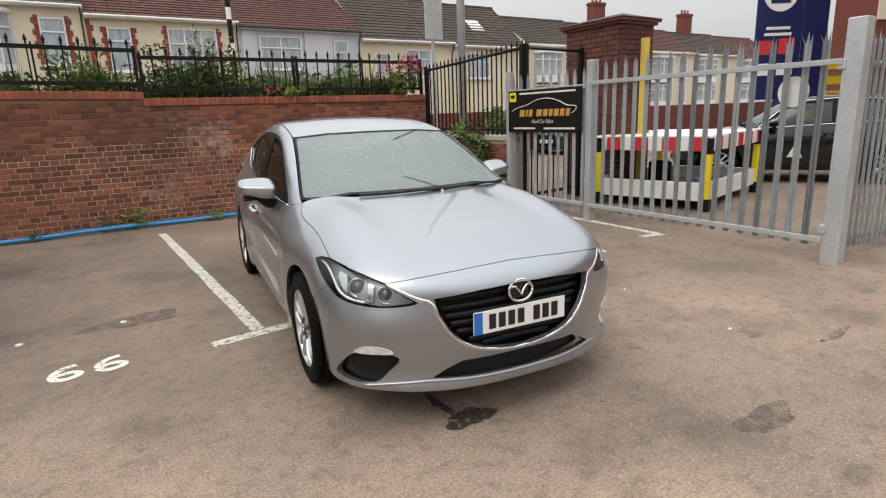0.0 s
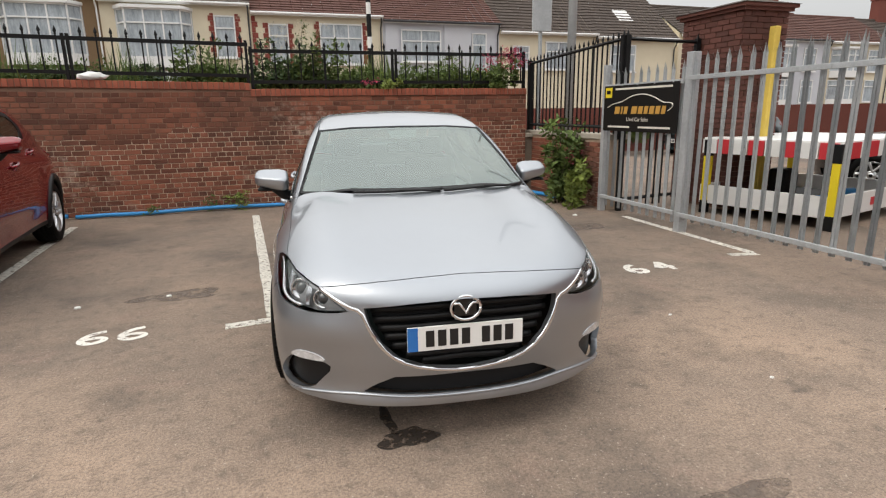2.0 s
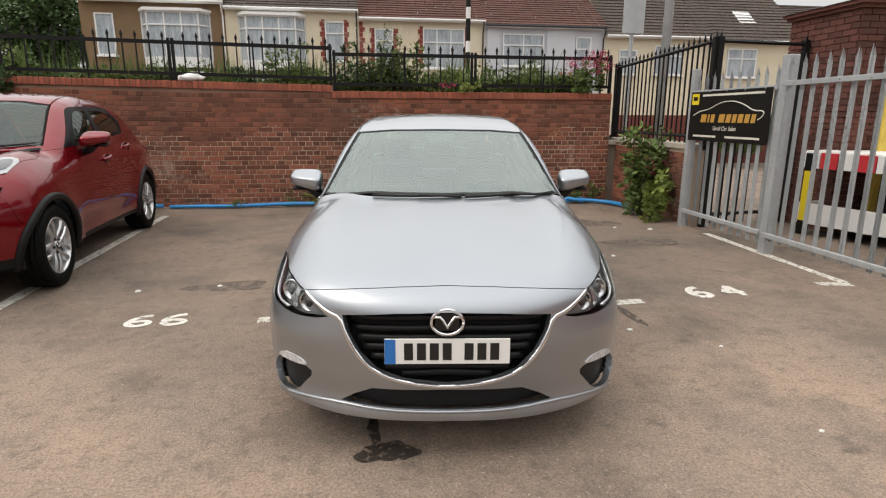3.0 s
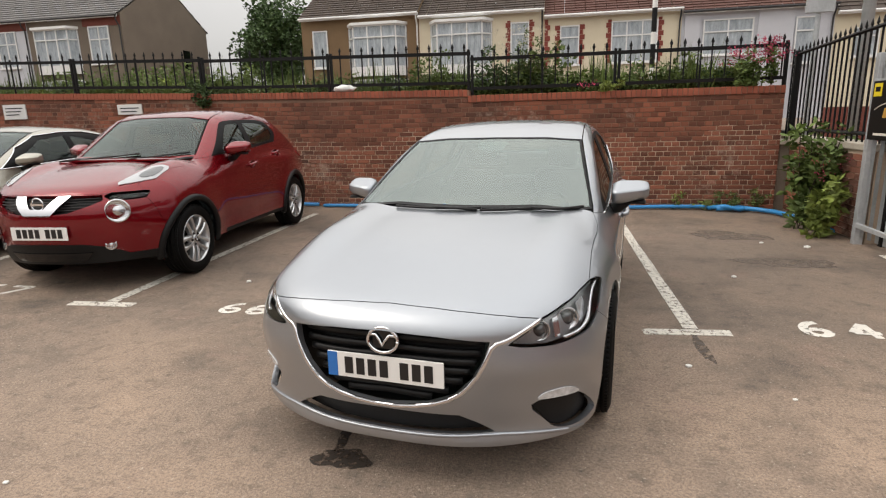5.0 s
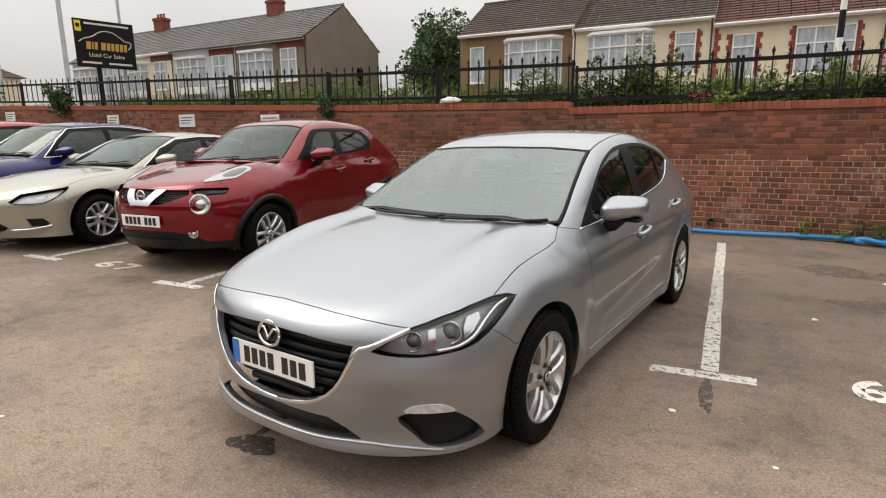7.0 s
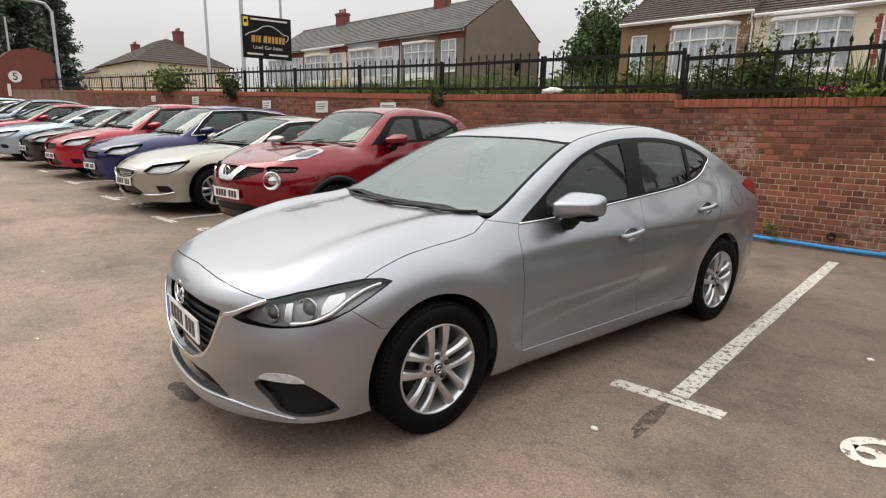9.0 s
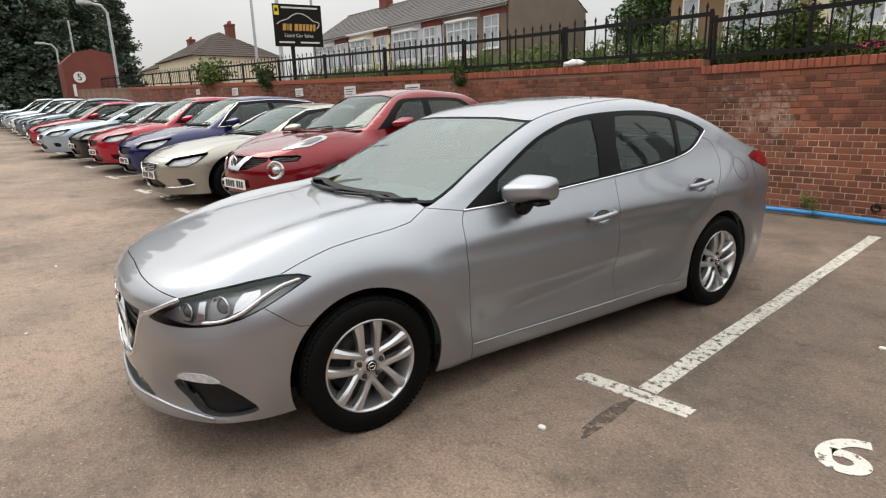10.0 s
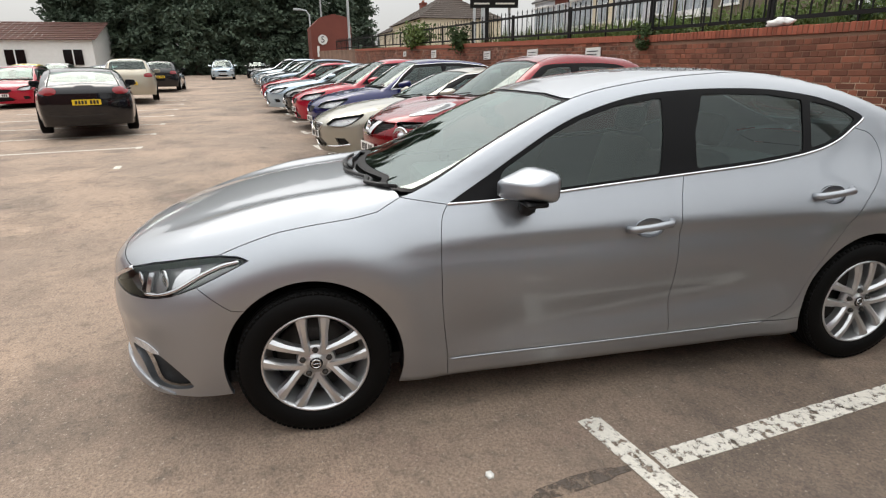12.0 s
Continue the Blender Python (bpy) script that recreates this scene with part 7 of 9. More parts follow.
    scr = np.vstack([scr, (scr[1:-1] * (-1, 1))[::-1]])
    c = scr.mean(0)
    inner = c + (scr - c) * (0.97, 0.935) + (0, 0.004)
    b.panel("windscreen_edge", "front", scr, WINDOW_TRIM, car, holes=[inner], step=fine, gap=0.003, push=-0.003, fold=0.02)
    b.panel("windscreen", "front", inner, s.get("screen_glass", ROW_SCREEN), car, step=fine * 1.5, gap=-0.002, push=-0.004, fold=0, label="clear windscreen")
    # scuttle between bonnet and screen
    base = b.line("front", [(0, s["screen_low"]), (x0 * 0.6, s["screen_low"] + 0.002), (x0, z0)], "top", 0.03)
    sc = np.vstack([base, cowl])
    sc = np.vstack([sc, (sc * (-1, 1))[::-1]])
    b.panel("scuttle", "top", sc, RUBBER_SOFT, car, step=fine, gap=0.001, push=-0.028, fold=0.0, label="black plastic scuttle")
    # roof, rear window, boot
    rf = b.line("front", [(0, s["screen_top"]), (x1 * 0.6, s["screen_top"] - 0.004), (x1, z1)], "top", 0.03)
    rr = b.line("rear", [(bx1, bz1), (bx1 * 0.6, bz1 + 0.012), (0, bz1 + 0.016)], "top", 0.03)
    roof = np.vstack([rf, dense([(x1, y_f), ((x1 + bx1) / 2 + s.get("rail_out", 0.01), (y_f + bk[0][0]) / 2), (bx1, bk[0][0])], 0.04), rr])
    roof = np.vstack([roof, (roof * (-1, 1))[::-1]])
    roof = roof[np.r_[True, np.linalg.norm(np.diff(roof, axis=0), axis=1) > 2e-3]]
    b.panel("roof", "top", roof, paint, car, step=fine * 1.2, gap=0.003)
    rear = dense([(0, bz1 + 0.016), (bx1 * 0.6, bz1 + 0.012), (bx1, bz1), (bx0, bz0), (bx0 * 0.6, bz0 - 0.01), (0, bz0 - 0.012)], 0.04)
    rear = np.vstack([rear, (rear[1:-1] * (-1, 1))[::-1]])
    b.panel("rear_window", "rear", rear, SIDE_GLASS, car, step=fine * 1.5, gap=0.003, fold=0.01, label="dark rear window")
    # tail: lamps, boot, bumper
    dk = np.vstack([b.line("rear", [(0, bz0 - 0.012), (bx0 * 0.6, bz0 - 0.01), (bx0, bz0)], "top", 0.03), dense([(bx0, bk[-1][0]), *s["deck_line"], (0, s["deck_line"][-1][1])], 0.04)])
    dk = np.vstack([dk, (dk[1:-1] * (-1, 1))[::-1]])
    boot = b.panel("boot_lid", "top", dk, paint, car, step=fine, gap=0.003)[0]
    tj = b.line("side", s["tail_joint"] + [arch_r[0]], "tail", 0.03)
    top_t = b.line("top", [(0, s["deck_line"][-1][1]), s["deck_line"][-1]], "tail", 0.04)
    arch_t = b.line("side", arc(raxle, hub, ra, s["rear_bumper_arch"], -s.get("arch_drop", 20)), "tail", 0.02)
    back = np.vstack([top_t, tj, arch_t, [(arch_t[-1][0], low)]])
    back = np.vstack([back, (back * (-1, 1))[::-1]])
    back = back[np.r_[True, np.linalg.norm(np.diff(back, axis=0), axis=1) > 2e-3]]
    b.panel("rear_bumper", "tail", back, paint, car, step=fine, gap=0.002, fold=0.03)
    b.panel("tail_lamp", "tail", np.array(lamp), RED_LENS, car, step=fine, push=0.006, fold=0.03, gap=0, mirror=True, label="red tail lamp")
    # head lamps: clear cover over a dark housing with reflectors
    hl = np.array(head)
    b.panel("headlamp_housing", "nose", hl, s.get("lamp_bed", PLASTIC_BLACK), car, step=fine, push=-s.get("lamp_depth", 0.055), gap=0.004, fold=-0.05, mirror=True, label="dark headlamp housing")
    b.panel("headlamp_cover", "nose", hl, LAMP_GLASS, car, step=fine, push=-0.001, gap=0.003, fold=0.0, mirror=True, label="clear headlamp cover")
    for (ang, z, r) in s["bulbs"]:
        for sign in (1, -1):
            p = b.meet("nose", [(ang, z)], -0.050)[0]
            d = np.array([math.sin(ang * 0.62), -math.cos(ang * 0.62), 0.05])
            bm = bmesh.new()
            lathe(bm, [(r, 0.0), (r, 0.004), (r * 0.95, 0.008), (r * 0.84, 0.004), (r * 0.70, -0.006), (r * 0.62, -0.008)], 28, "Z")
            q = Vector((d[0] * sign, d[1], d[2])).to_track_quat("Z", "Y").to_matrix().to_4x4()
            ring_ = part("headlamp_reflector", bm, LAMP_CHROME, car, "bright round lamp ring", smooth=True, m=Matrix.Translation((p[0] * sign, p[1], p[2])) @ q)
            bm = bmesh.new()
            lathe(bm, [(r * 0.66, -0.008), (r * 0.60, -0.001), (r * 0.42, 0.006), (r * 0.2, 0.010), (0.001, 0.011)], 24, "Z")
            part("lamp_lens", bm, LAMP_LENS, ring_, smooth=True)
    # wheel wells and floor
    for cy in (fa, raxle):
        for sign in (1, -1):
            bm = bmesh.new()
            lathe(bm, [(ra + 0.012, 0.0), (ra + 0.012, 0.30), (0.05, 0.30)], 28)
            bmesh.ops.bisect_plane(bm, geom=bm.verts[:] + bm.edges[:] + bm.faces[:], plane_co=(0, 0, -0.10), plane_no=(0, 0, -1), clear_outer=True)
            part("wheel_arch_liner", bm, RUBBER_SOFT, car, m=pose(sign * (s["half"] - 0.075), cy, hub, 0, 0, 180 if sign > 0 else 0))
    part("underbody", boxed(-s["half"] + 0.16, s["half"] - 0.16, fa - ra, L - 0.55, low + 0.005, low + 0.06), RUBBER_SOFT, car)
    part("undertray", boxed(-0.42, 0.42, 0.22, fa - ra - 0.001, low + 0.005, low + 0.03), RUBBER_SOFT, car)
    wm = wheels
    for cy in (fa, raxle):
        for sign in (1, -1):
            put_wheel(car, wm, pose(sign * (s["half"] - s["track_in"]), cy, hub, s.get("spin", 13) * (1 + cy), 0, 0 if sign > 0 else 180), nuts)
    # cabin
    if seats:
        part("dashboard", boxed(-0.66, 0.66, s["cowl"] + 0.25, s["cowl"] + 0.62, 0.62, 0.90, 0.05), CABIN, car)
        for sx in (-0.37, 0.37):
            st = part("seat", boxed(sx - 0.24, sx + 0.24, s["cowl"] + 1.0, s["cowl"] + 1.5, 0.30, 0.55, 0.05), SEAT_CLOTH, car, "dark cloth front seat")
            bm = bmesh.new()
            box(bm, sx - 0.23, sx + 0.23, 0, 0.13, 0, 0.62, 0.05, Matrix.Translation((0, s["cowl"] + 1.42, 0.48)) @ Matrix.Rotation(radians(-16), 4, "X"))
            part("backrest", bm, SEAT_CLOTH, st, smooth=True)
            bm = bmesh.new()
            box(bm, sx - 0.12, sx + 0.12, 0, 0.10, 0.64, 0.80, 0.035, Matrix.Translation((0, s["cowl"] + 1.42, 0.48)) @ Matrix.Rotation(radians(-16), 4, "X"))
            part("headrest", bm, SEAT_CLOTH, st, smooth=True)
        part("rear_seat", boxed(-0.62, 0.62, raxle - 0.72, raxle - 0.5, 0.35, 0.98, 0.06), SEAT_CLOTH, car)
        part("parcel_shelf", boxed(-0.6, 0.6, raxle - 0.5, raxle + 0.25, 0.88, 0.92), CABIN, car)
        bm = bmesh.new()
        tube(bm, [(0.37 + 0.18 * math.cos(a), 0.02 * 0, 0.18 * math.sin(a)) for a in np.linspace(0, 2 * math.pi, 25)], 0.014, 8, up=(0, 1, 0))
        part("steering_wheel", bm, RUBBER_SOFT, car, smooth=True, m=Matrix.Translation((0, s["cowl"] + 0.75, 0.82)) @ Matrix.Rotation(radians(-28), 4, "X"))
        bm = bmesh.new()
        p = b.meet("front", [(0, s["screen_top"] - 0.075)], -0.07)[0]
        box(bm, -0.12, 0.12, p[1] + 0.01, p[1] + 0.05, p[2] - 0.05, p[2] + 0.02, 0.015)
        box(bm, -0.05, 0.05, p[1] - 0.04, p[1] + 0.02, p[2] + 0.0, p[2] + 0.055, 0.01)
        part("interior_mirror", bm, RUBBER_SOFT, car)
    # door mirrors
    mp = s["mirror"]
    for sign in (1, -1):
        bm = bmesh.new()
        r = bmesh.ops.create_uvsphere(bm, u_segments=20, v_segments=14, radius=1.0)
        for v in bm.verts:
            x, y, z = v.co
            q = (abs(x) ** 5 + abs(y) ** 5 + abs(z) ** 4) ** (1 / 4.6)
            x, y, z = x / q, y / q, z / q
            y = min(y, 0.5)
            z *= 0.55 + 0.45 * min(max(y + 0.9, 0), 1) if z > 0 else 1
            tap, slim = 1 - 0.16 * x, 0.80 + 0.28 * min(max(y + 0.7, 0), 1)
            v.co = (x * 0.112, y * 0.088 * tap + 0.035 * x, z * 0.067 * tap * slim + 0.010 * x)
        me = mesh_of(bm, "mirror_shell", s.get("mirror_paint") or paint, True)
        sh = part("door_mirror", me, None, car, "painted door mirror shell", m=pose(sign * mp[0], mp[1], mp[2], 0, 0, 0) @ Matrix.Diagonal((sign, 1, 1, 1)))
        bm = bmesh.new()
        tube(bm, [(-0.13, 0.02, -0.115), (-0.07, 0.01, -0.10), (-0.02, 0.0, -0.05)], 0.037, 8, 1.0, (0, 1, 0))
        box(bm, -0.09, 0.095, -0.05, 0.04, -0.070, -0.048, 0.012)
        part("mirror_foot", bm, PLASTIC_BLACK, sh, "black mirror foot", smooth=True)
    # door handles
    for (hy, hz) in s["handles"]:
        p = b.meet("side", [(hy, hz)])[0]
        n = b.normal(p[None])[0]
        for sign in (1, -1):
            bm = bmesh.new()
            tube(bm, [(0.0, -0.105, -0.010), (0.028, -0.085, -0.006), (0.034, 0.0, 0.002), (0.030, 0.085, 0.010), (0.0, 0.105, 0.012)], 0.0165, 10, 1.0, (1, 0, 0))
            hd = part("door_handle", bm, s.get("handle_paint") or paint, car, "painted door handle", smooth=True, m=Matrix.Translation((p[0] * sign, p[1], p[2])) @ Matrix.Diagonal((sign, 1, 1, 1)))
            bm = bmesh.new()
            bmesh.ops.create_uvsphere(bm, u_segments=24, v_segments=16, radius=1.0)
            bmesh.ops.delete(bm, geom=[v for v in bm.verts if v.co.x > 0.05], context="VERTS")
            bmesh.ops.transform(bm, matrix=Matrix.Translation((0.004, 0.0, -0.008)) @ Matrix.Diagonal((0.036, 0.072, 0.044, 1)), verts=bm.verts[:])
            bmesh.ops.reverse_faces(bm, faces=bm.faces[:])
            part("handle_recess", bm, paint, hd, smooth=True)
    # plates
    zp = s["plate_z"]
    pf = b.meet("front", [(0, zp)])[0]
    if plate:
        reg_plate(car, pose(0, pf[1] - s.get("plate_out", 0.012), zp, s.get("plate_tilt", 0), 0, 0), band=s.get("plate_band", False))
    pr = b.meet("rear", [(0, s["rear_plate_z"])])[0]
    reg_plate(car, pose(0, pr[1] + 0.012, s["rear_plate_z"], 0, 0, 180), True, False)
    # the backs of the openings
    for (poly, mirrored), (mat, deep) in zip(s["openings"], s["opening_backs"]):
        b.panel("grille_backing", "nose", np.array(poly), mat, car, step=fine, push=-deep, gap=0, fold=0, mirror=mirrored)
    # wipers
    for x_a, x_b in s["wipers"]:
        pts = []
        for t in np.linspace(0, 1, 9):
            zz = s["screen_low"] - 0.010 + s.get("wiper_rise", 0.05) * t
            pts.append(b.meet("front", [(x_a + (x_b - x_a) * t, zz)], 0.011)[0])
        bm = bmesh.new()
        tube(bm, pts, 0.0085, 6)
        wiper = part("wiper", bm, PLASTIC_BLACK, car, "black wiper", smooth=True)
        if s.get("wiper_arms"):
            bm = bmesh.new()
            arm = [Vector(pts[8]) + Vector((-0.02, -0.028, -0.006)), Vector(pts[6]) + Vector((0, -0.016, 0.002)), Vector(pts[4]) + Vector((0, -0.006, 0.005))]
            tube(bm, arm, 0.011, 8, 0.7)
            part("wiper_arm", bm, PLASTIC_BLACK, wiper, smooth=True)
    return car, b


TEMPLATES = {}


def far_car(key, s, name, label, paint, at, turn, group, lower=None):
    """A car farther off: one of each drawing is built, the others are copies in another paint."""
    ground = float(rise(at[0]))
    if key not in TEMPLATES:
        TEMPLATES[key] = (build_car(s, name, label, paint, at, turn, fine=0.08, group=group, wheels=WHEEL_FAR, ground=ground, lower=lower)[0], paint)
        return TEMPLATES[key][0]
    src, old = TEMPLATES[key]
    car = copy_thing(src, pose(at[0], at[1], ground, 0, 0, turn))
    car.name = name
    tagged(car, label, "car", group)
    for ob in car.children_recursive:
        if ob.material_slots and ob.material_slots[0].material == old:
            ob.material_slots[0].link = "OBJECT"
            ob.material_slots[0].material = paint
    return car


# ---- drawings of the cars ----
def bowed(pts, n=6):
    """A smooth line through points of a drawing, which stay on it."""
    p = np.array(pts, float)
    p = np.vstack([2 * p[0] - p[1], p, 2 * p[-1] - p[-2]])
    out = []
    for k in range(1, len(p) - 2):
        a, b, c, d = p[k - 1:k + 3]
        for t in np.arange(n) / n:
            q = 0.5 * (2 * b + (c - a) * t + (2 * a - 5 * b + 4 * c - d) * t * t + (3 * b - a - 3 * c + d) * t ** 3)
            out.append((float(q[0]), float(q[1])))
    return out + [tuple(map(float, pts[-1]))]


def mirrored_ring(half_line):
    """A closed outline from its right half, which begins and ends on the middle."""
    return half_line + [(-a, z) for a, z in half_line[::-1]][1:-1]


WINDOW_OVER = bowed([(3.53, 1.175), (3.60, 1.218), (3.52, 1.265), (3.42, 1.300), (3.30, 1.330), (3.07, 1.361), (2.77, 1.369), (2.47, 1.355), (2.28, 1.322), (2.10, 1.268), (1.95, 1.200), (1.77, 1.098), (1.66, 1.032), (1.49, 0.936)], 4)
WINDOW_BELT = bowed([(1.49, 0.936), (1.75, 0.946), (2.2, 0.980), (2.574, 1.006)], 4) + bowed([(2.576, 1.006), (3.0, 1.037), (3.28, 1.075), (3.43, 1.120), (3.53, 1.175)], 4)
SALOON_DRAWING = dict(
    length=4.58, half=0.8975, floor=0.178, sill=0.275, sill_kick=0.0, axles=(0.91, 3.61), hub=0.317, arch=0.362, cowl=1.30,
    plan=spline((-0.2, 0.770), (0.3, 0.828), (0.9, 0.882), (1.6, 0.8995), (2.5, 0.8985), (3.4, 0.8905), (4.0, 0.864), (4.4, 0.811), (4.7, 0.750)),
    sect=spline((0.0, -0.073), (0.2, -0.034), (0.35, -0.0145), (0.5, -0.0105), (0.62, -0.0065), (0.74, -0.0105), (0.86, -0.0287), (0.95, -0.0555), (1.05, -0.1024), (1.3, -0.2597)),
    top=spline((-0.1, 0.6846), (0.1, 0.7596), (0.3, 0.8254), (0.6, 0.9091), (0.95, 0.9686), (1.3, 0.9942), (1.8, 1.0031), (2.6, 1.0307), (3.2, 1.0708), (3.5, 1.089), (3.9, 1.1097), (4.2, 1.1172), (4.45, 1.1187), (4.65, 1.0931)),
    crown=0.047, ridge=0.031, hood_dip=0.0095, arch_bulge=0.016, arch_r=1.22, arch_s=0.10, scoop=0.030, cheek=0.022, spin=0,
    nose=spline((0.0, 0.10), (0.16, 0.022), (0.205, 0.004), (0.25, 0.014), (0.30, 0.016), (0.36, 0.008), (0.45, 0.0027), (0.55, 0.0015), (0.64, 0.0143), (0.70, 0.0275), (0.76, 0.0701), (0.9, 0.3588)),
    tail=spline((0.0, 4.45), (0.3, 4.54), (0.6, 4.579), (0.85, 4.558), (1.0, 4.53), (1.12, 4.47), (1.3, 4.3)),
    bow=0.4445, bow_n=2.765, bow_r=0.323, shoulder=0.32, corner=0.078,
    belt_plan=spline((1.0, 0.691), (1.5, 0.7666), (2.2, 0.8053), (2.9, 0.8105), (3.5, 0.7983), (3.9, 0.7805), (4.3, 0.7302)), belt_z=0.95, tumble=0.328, tumble2=0.196,
    roof=spline((1.6, 1.2562), (1.95, 1.3505), (2.3, 1.4264), (2.7, 1.4688), (3.1, 1.4592), (3.5, 1.4044), (3.9, 1.339), (4.3, 1.2124)), roof_crown=0.0695,
    screen=((1.266, 0.985), (2.139, 1.415)), screen_bow=0.1235, back=((3.457, 1.437), (4.234, 1.11)), back_bow=0.182, blend=0.106, rail=0.086, pillar=0.06,
    head=[(0.467, 0.632), (0.605, 0.718), (0.72, 0.750), (0.85, 0.771), (0.972, 0.784), (1.055, 0.781), (1.105, 0.768), (1.015, 0.722), (0.925, 0.674), (0.85, 0.642), (0.79, 0.627), (0.715, 0.618), (0.64, 0.613), (0.565, 0.616), (0.51, 0.622)],
    head_u=(0.605, 0.718), head_h=(0.972, 0.784), head_j=(0.925, 0.674),
    hood_front=[(0.0, 0.762), (0.2, 0.757), (0.36, 0.748), (0.47, 0.738)], hood_side=[(0.772, 0.64), (0.766, 0.80), (0.767, 0.95), (0.773, 1.10), (0.770, 1.20), (0.738, 1.30)],
    cowl_line=[(0.62, 1.262), (0.35, 1.178), (0.0, 1.150)],
    bumper_arch=135, joint=(0.605, 0.579),
    openings=[(mirrored_ring([(0.0, 0.674), (0.2, 0.667), (0.402, 0.648), (0.380, 0.577), (0.337, 0.489), (0.27, 0.420), (0.165, 0.378), (0.0, 0.357)]), False),
              (mirrored_ring([(0.0, 0.338), (0.29, 0.335), (0.36, 0.300), (0.42, 0.260), (0.25, 0.252), (0.0, 0.248)]), False),
              (rounded([(0.545, 0.358), (0.59, 0.384), (0.70, 0.390), (0.755, 0.380), (0.815, 0.335), (0.885, 0.256), (0.86, 0.240), (0.80, 0.230), (0.71, 0.230), (0.648, 0.245), (0.615, 0.285)], 1), True)],
    opening_backs=[(PLASTIC_BLACK, 0.085), (PLASTIC_BLACK, 0.06), (PLASTIC_BLACK, 0.045)],
    door_front=bowed([(1.49, 0.936), (1.46, 0.883), (1.445, 0.767), (1.443, 0.532), (1.465, 0.285)], 3),
    door_mid=bowed([(2.575, 1.006), (2.535, 0.84), (2.522, 0.567), (2.528, 0.275)], 3),
    door_rear=bowed([(3.53, 1.175), (3.625, 1.145), (3.665, 1.075), (3.655, 0.995), (3.60, 0.92), (3.517, 0.845), (3.44, 0.765), (3.375, 0.685), (3.325, 0.60), (3.276, 0.512), (3.23, 0.425), (3.184, 0.357), (3.13, 0.315), (3.04, 0.278)], 3),
    dlo_belt=WINDOW_BELT, dlo=WINDOW_BELT[:-1] + WINDOW_OVER[:-1], dlo_over=WINDOW_OVER,
    panes=[softened([(1.70, 0.960), (2.1, 0.988), (2.462, 1.016), (2.50, 1.18), (2.515, 1.336), (2.30, 1.308), (2.11, 1.253), (1.965, 1.188), (1.82, 1.105), (1.74, 1.058)], 0.018),
           softened([(2.648, 1.030), (2.95, 1.052), (3.225, 1.082), (3.262, 1.312), (3.07, 1.338), (2.85, 1.347), (2.72, 1.345), (2.66, 1.18)], 0.018),
           softened([(3.272, 1.094), (3.38, 1.118), (3.46, 1.152), (3.555, 1.214), (3.50, 1.250), (3.40, 1.284), (3.306, 1.304)], 0.018)],
    screen_edge=((0.735, 0.983), (0.600, 1.338)), screen_low=0.996, screen_top=1.360,
    back_edge=((0.47, 1.385), (0.54, 1.135)), deck_line=[(0.58, 4.24), (0.60, 4.40)], rail_out=0.03,
    tail_joint=bowed([(4.36, 1.06), (4.25, 1.045), (4.12, 1.02), (4.08, 0.92), (4.045, 0.82), (3.99, 0.72), (3.94, 0.655)], 3), rear_bumper_arch=46,
    tail_lamp=softened([(0.45, 0.90), (0.45, 1.005), (0.66, 1.030), (0.80, 1.038), (0.90, 1.018), (0.87, 0.98), (0.82, 0.945), (0.78, 0.922), (0.66, 0.905)], 0.012),
    bulbs=[(0.76, 0.698, 0.050), (0.612, 0.669, 0.045)], lamp_bed=LAMP_BED, track_in=0.118, mirror=(0.932, 1.805, 1.02), handles=[(2.375, 0.806), (3.335, 0.891)],
    low_side=0.182, screen_glass=WINDSCREEN, wiper_rise=0.006, wiper_arms=True, plate_z=0.505, rear_plate_z=0.62, plate_out=-0.026, plate_band=True, wipers=[(-0.41, 0.13), (0.13, 0.68)])
HEAD_PATTERN = [(0.462, 0.632), (0.575, 0.716), (0.68, 0.731), (0.82, 0.752), (0.975, 0.772), (1.045, 0.783), (1.02, 0.755), (0.955, 0.706), (0.885, 0.655), (0.80, 0.620), (0.70, 0.608), (0.60, 0.611), (0.51, 0.617)]
BONNET_PATTERN = [(0.0, 0.740), (0.2, 0.737), (0.36, 0.730), (0.47, 0.723)]


def moved(pts, fy, fz, dy=0.0, dz=0.0):
    return [(y * fy + dy, z * fz + dz) for y, z in pts]


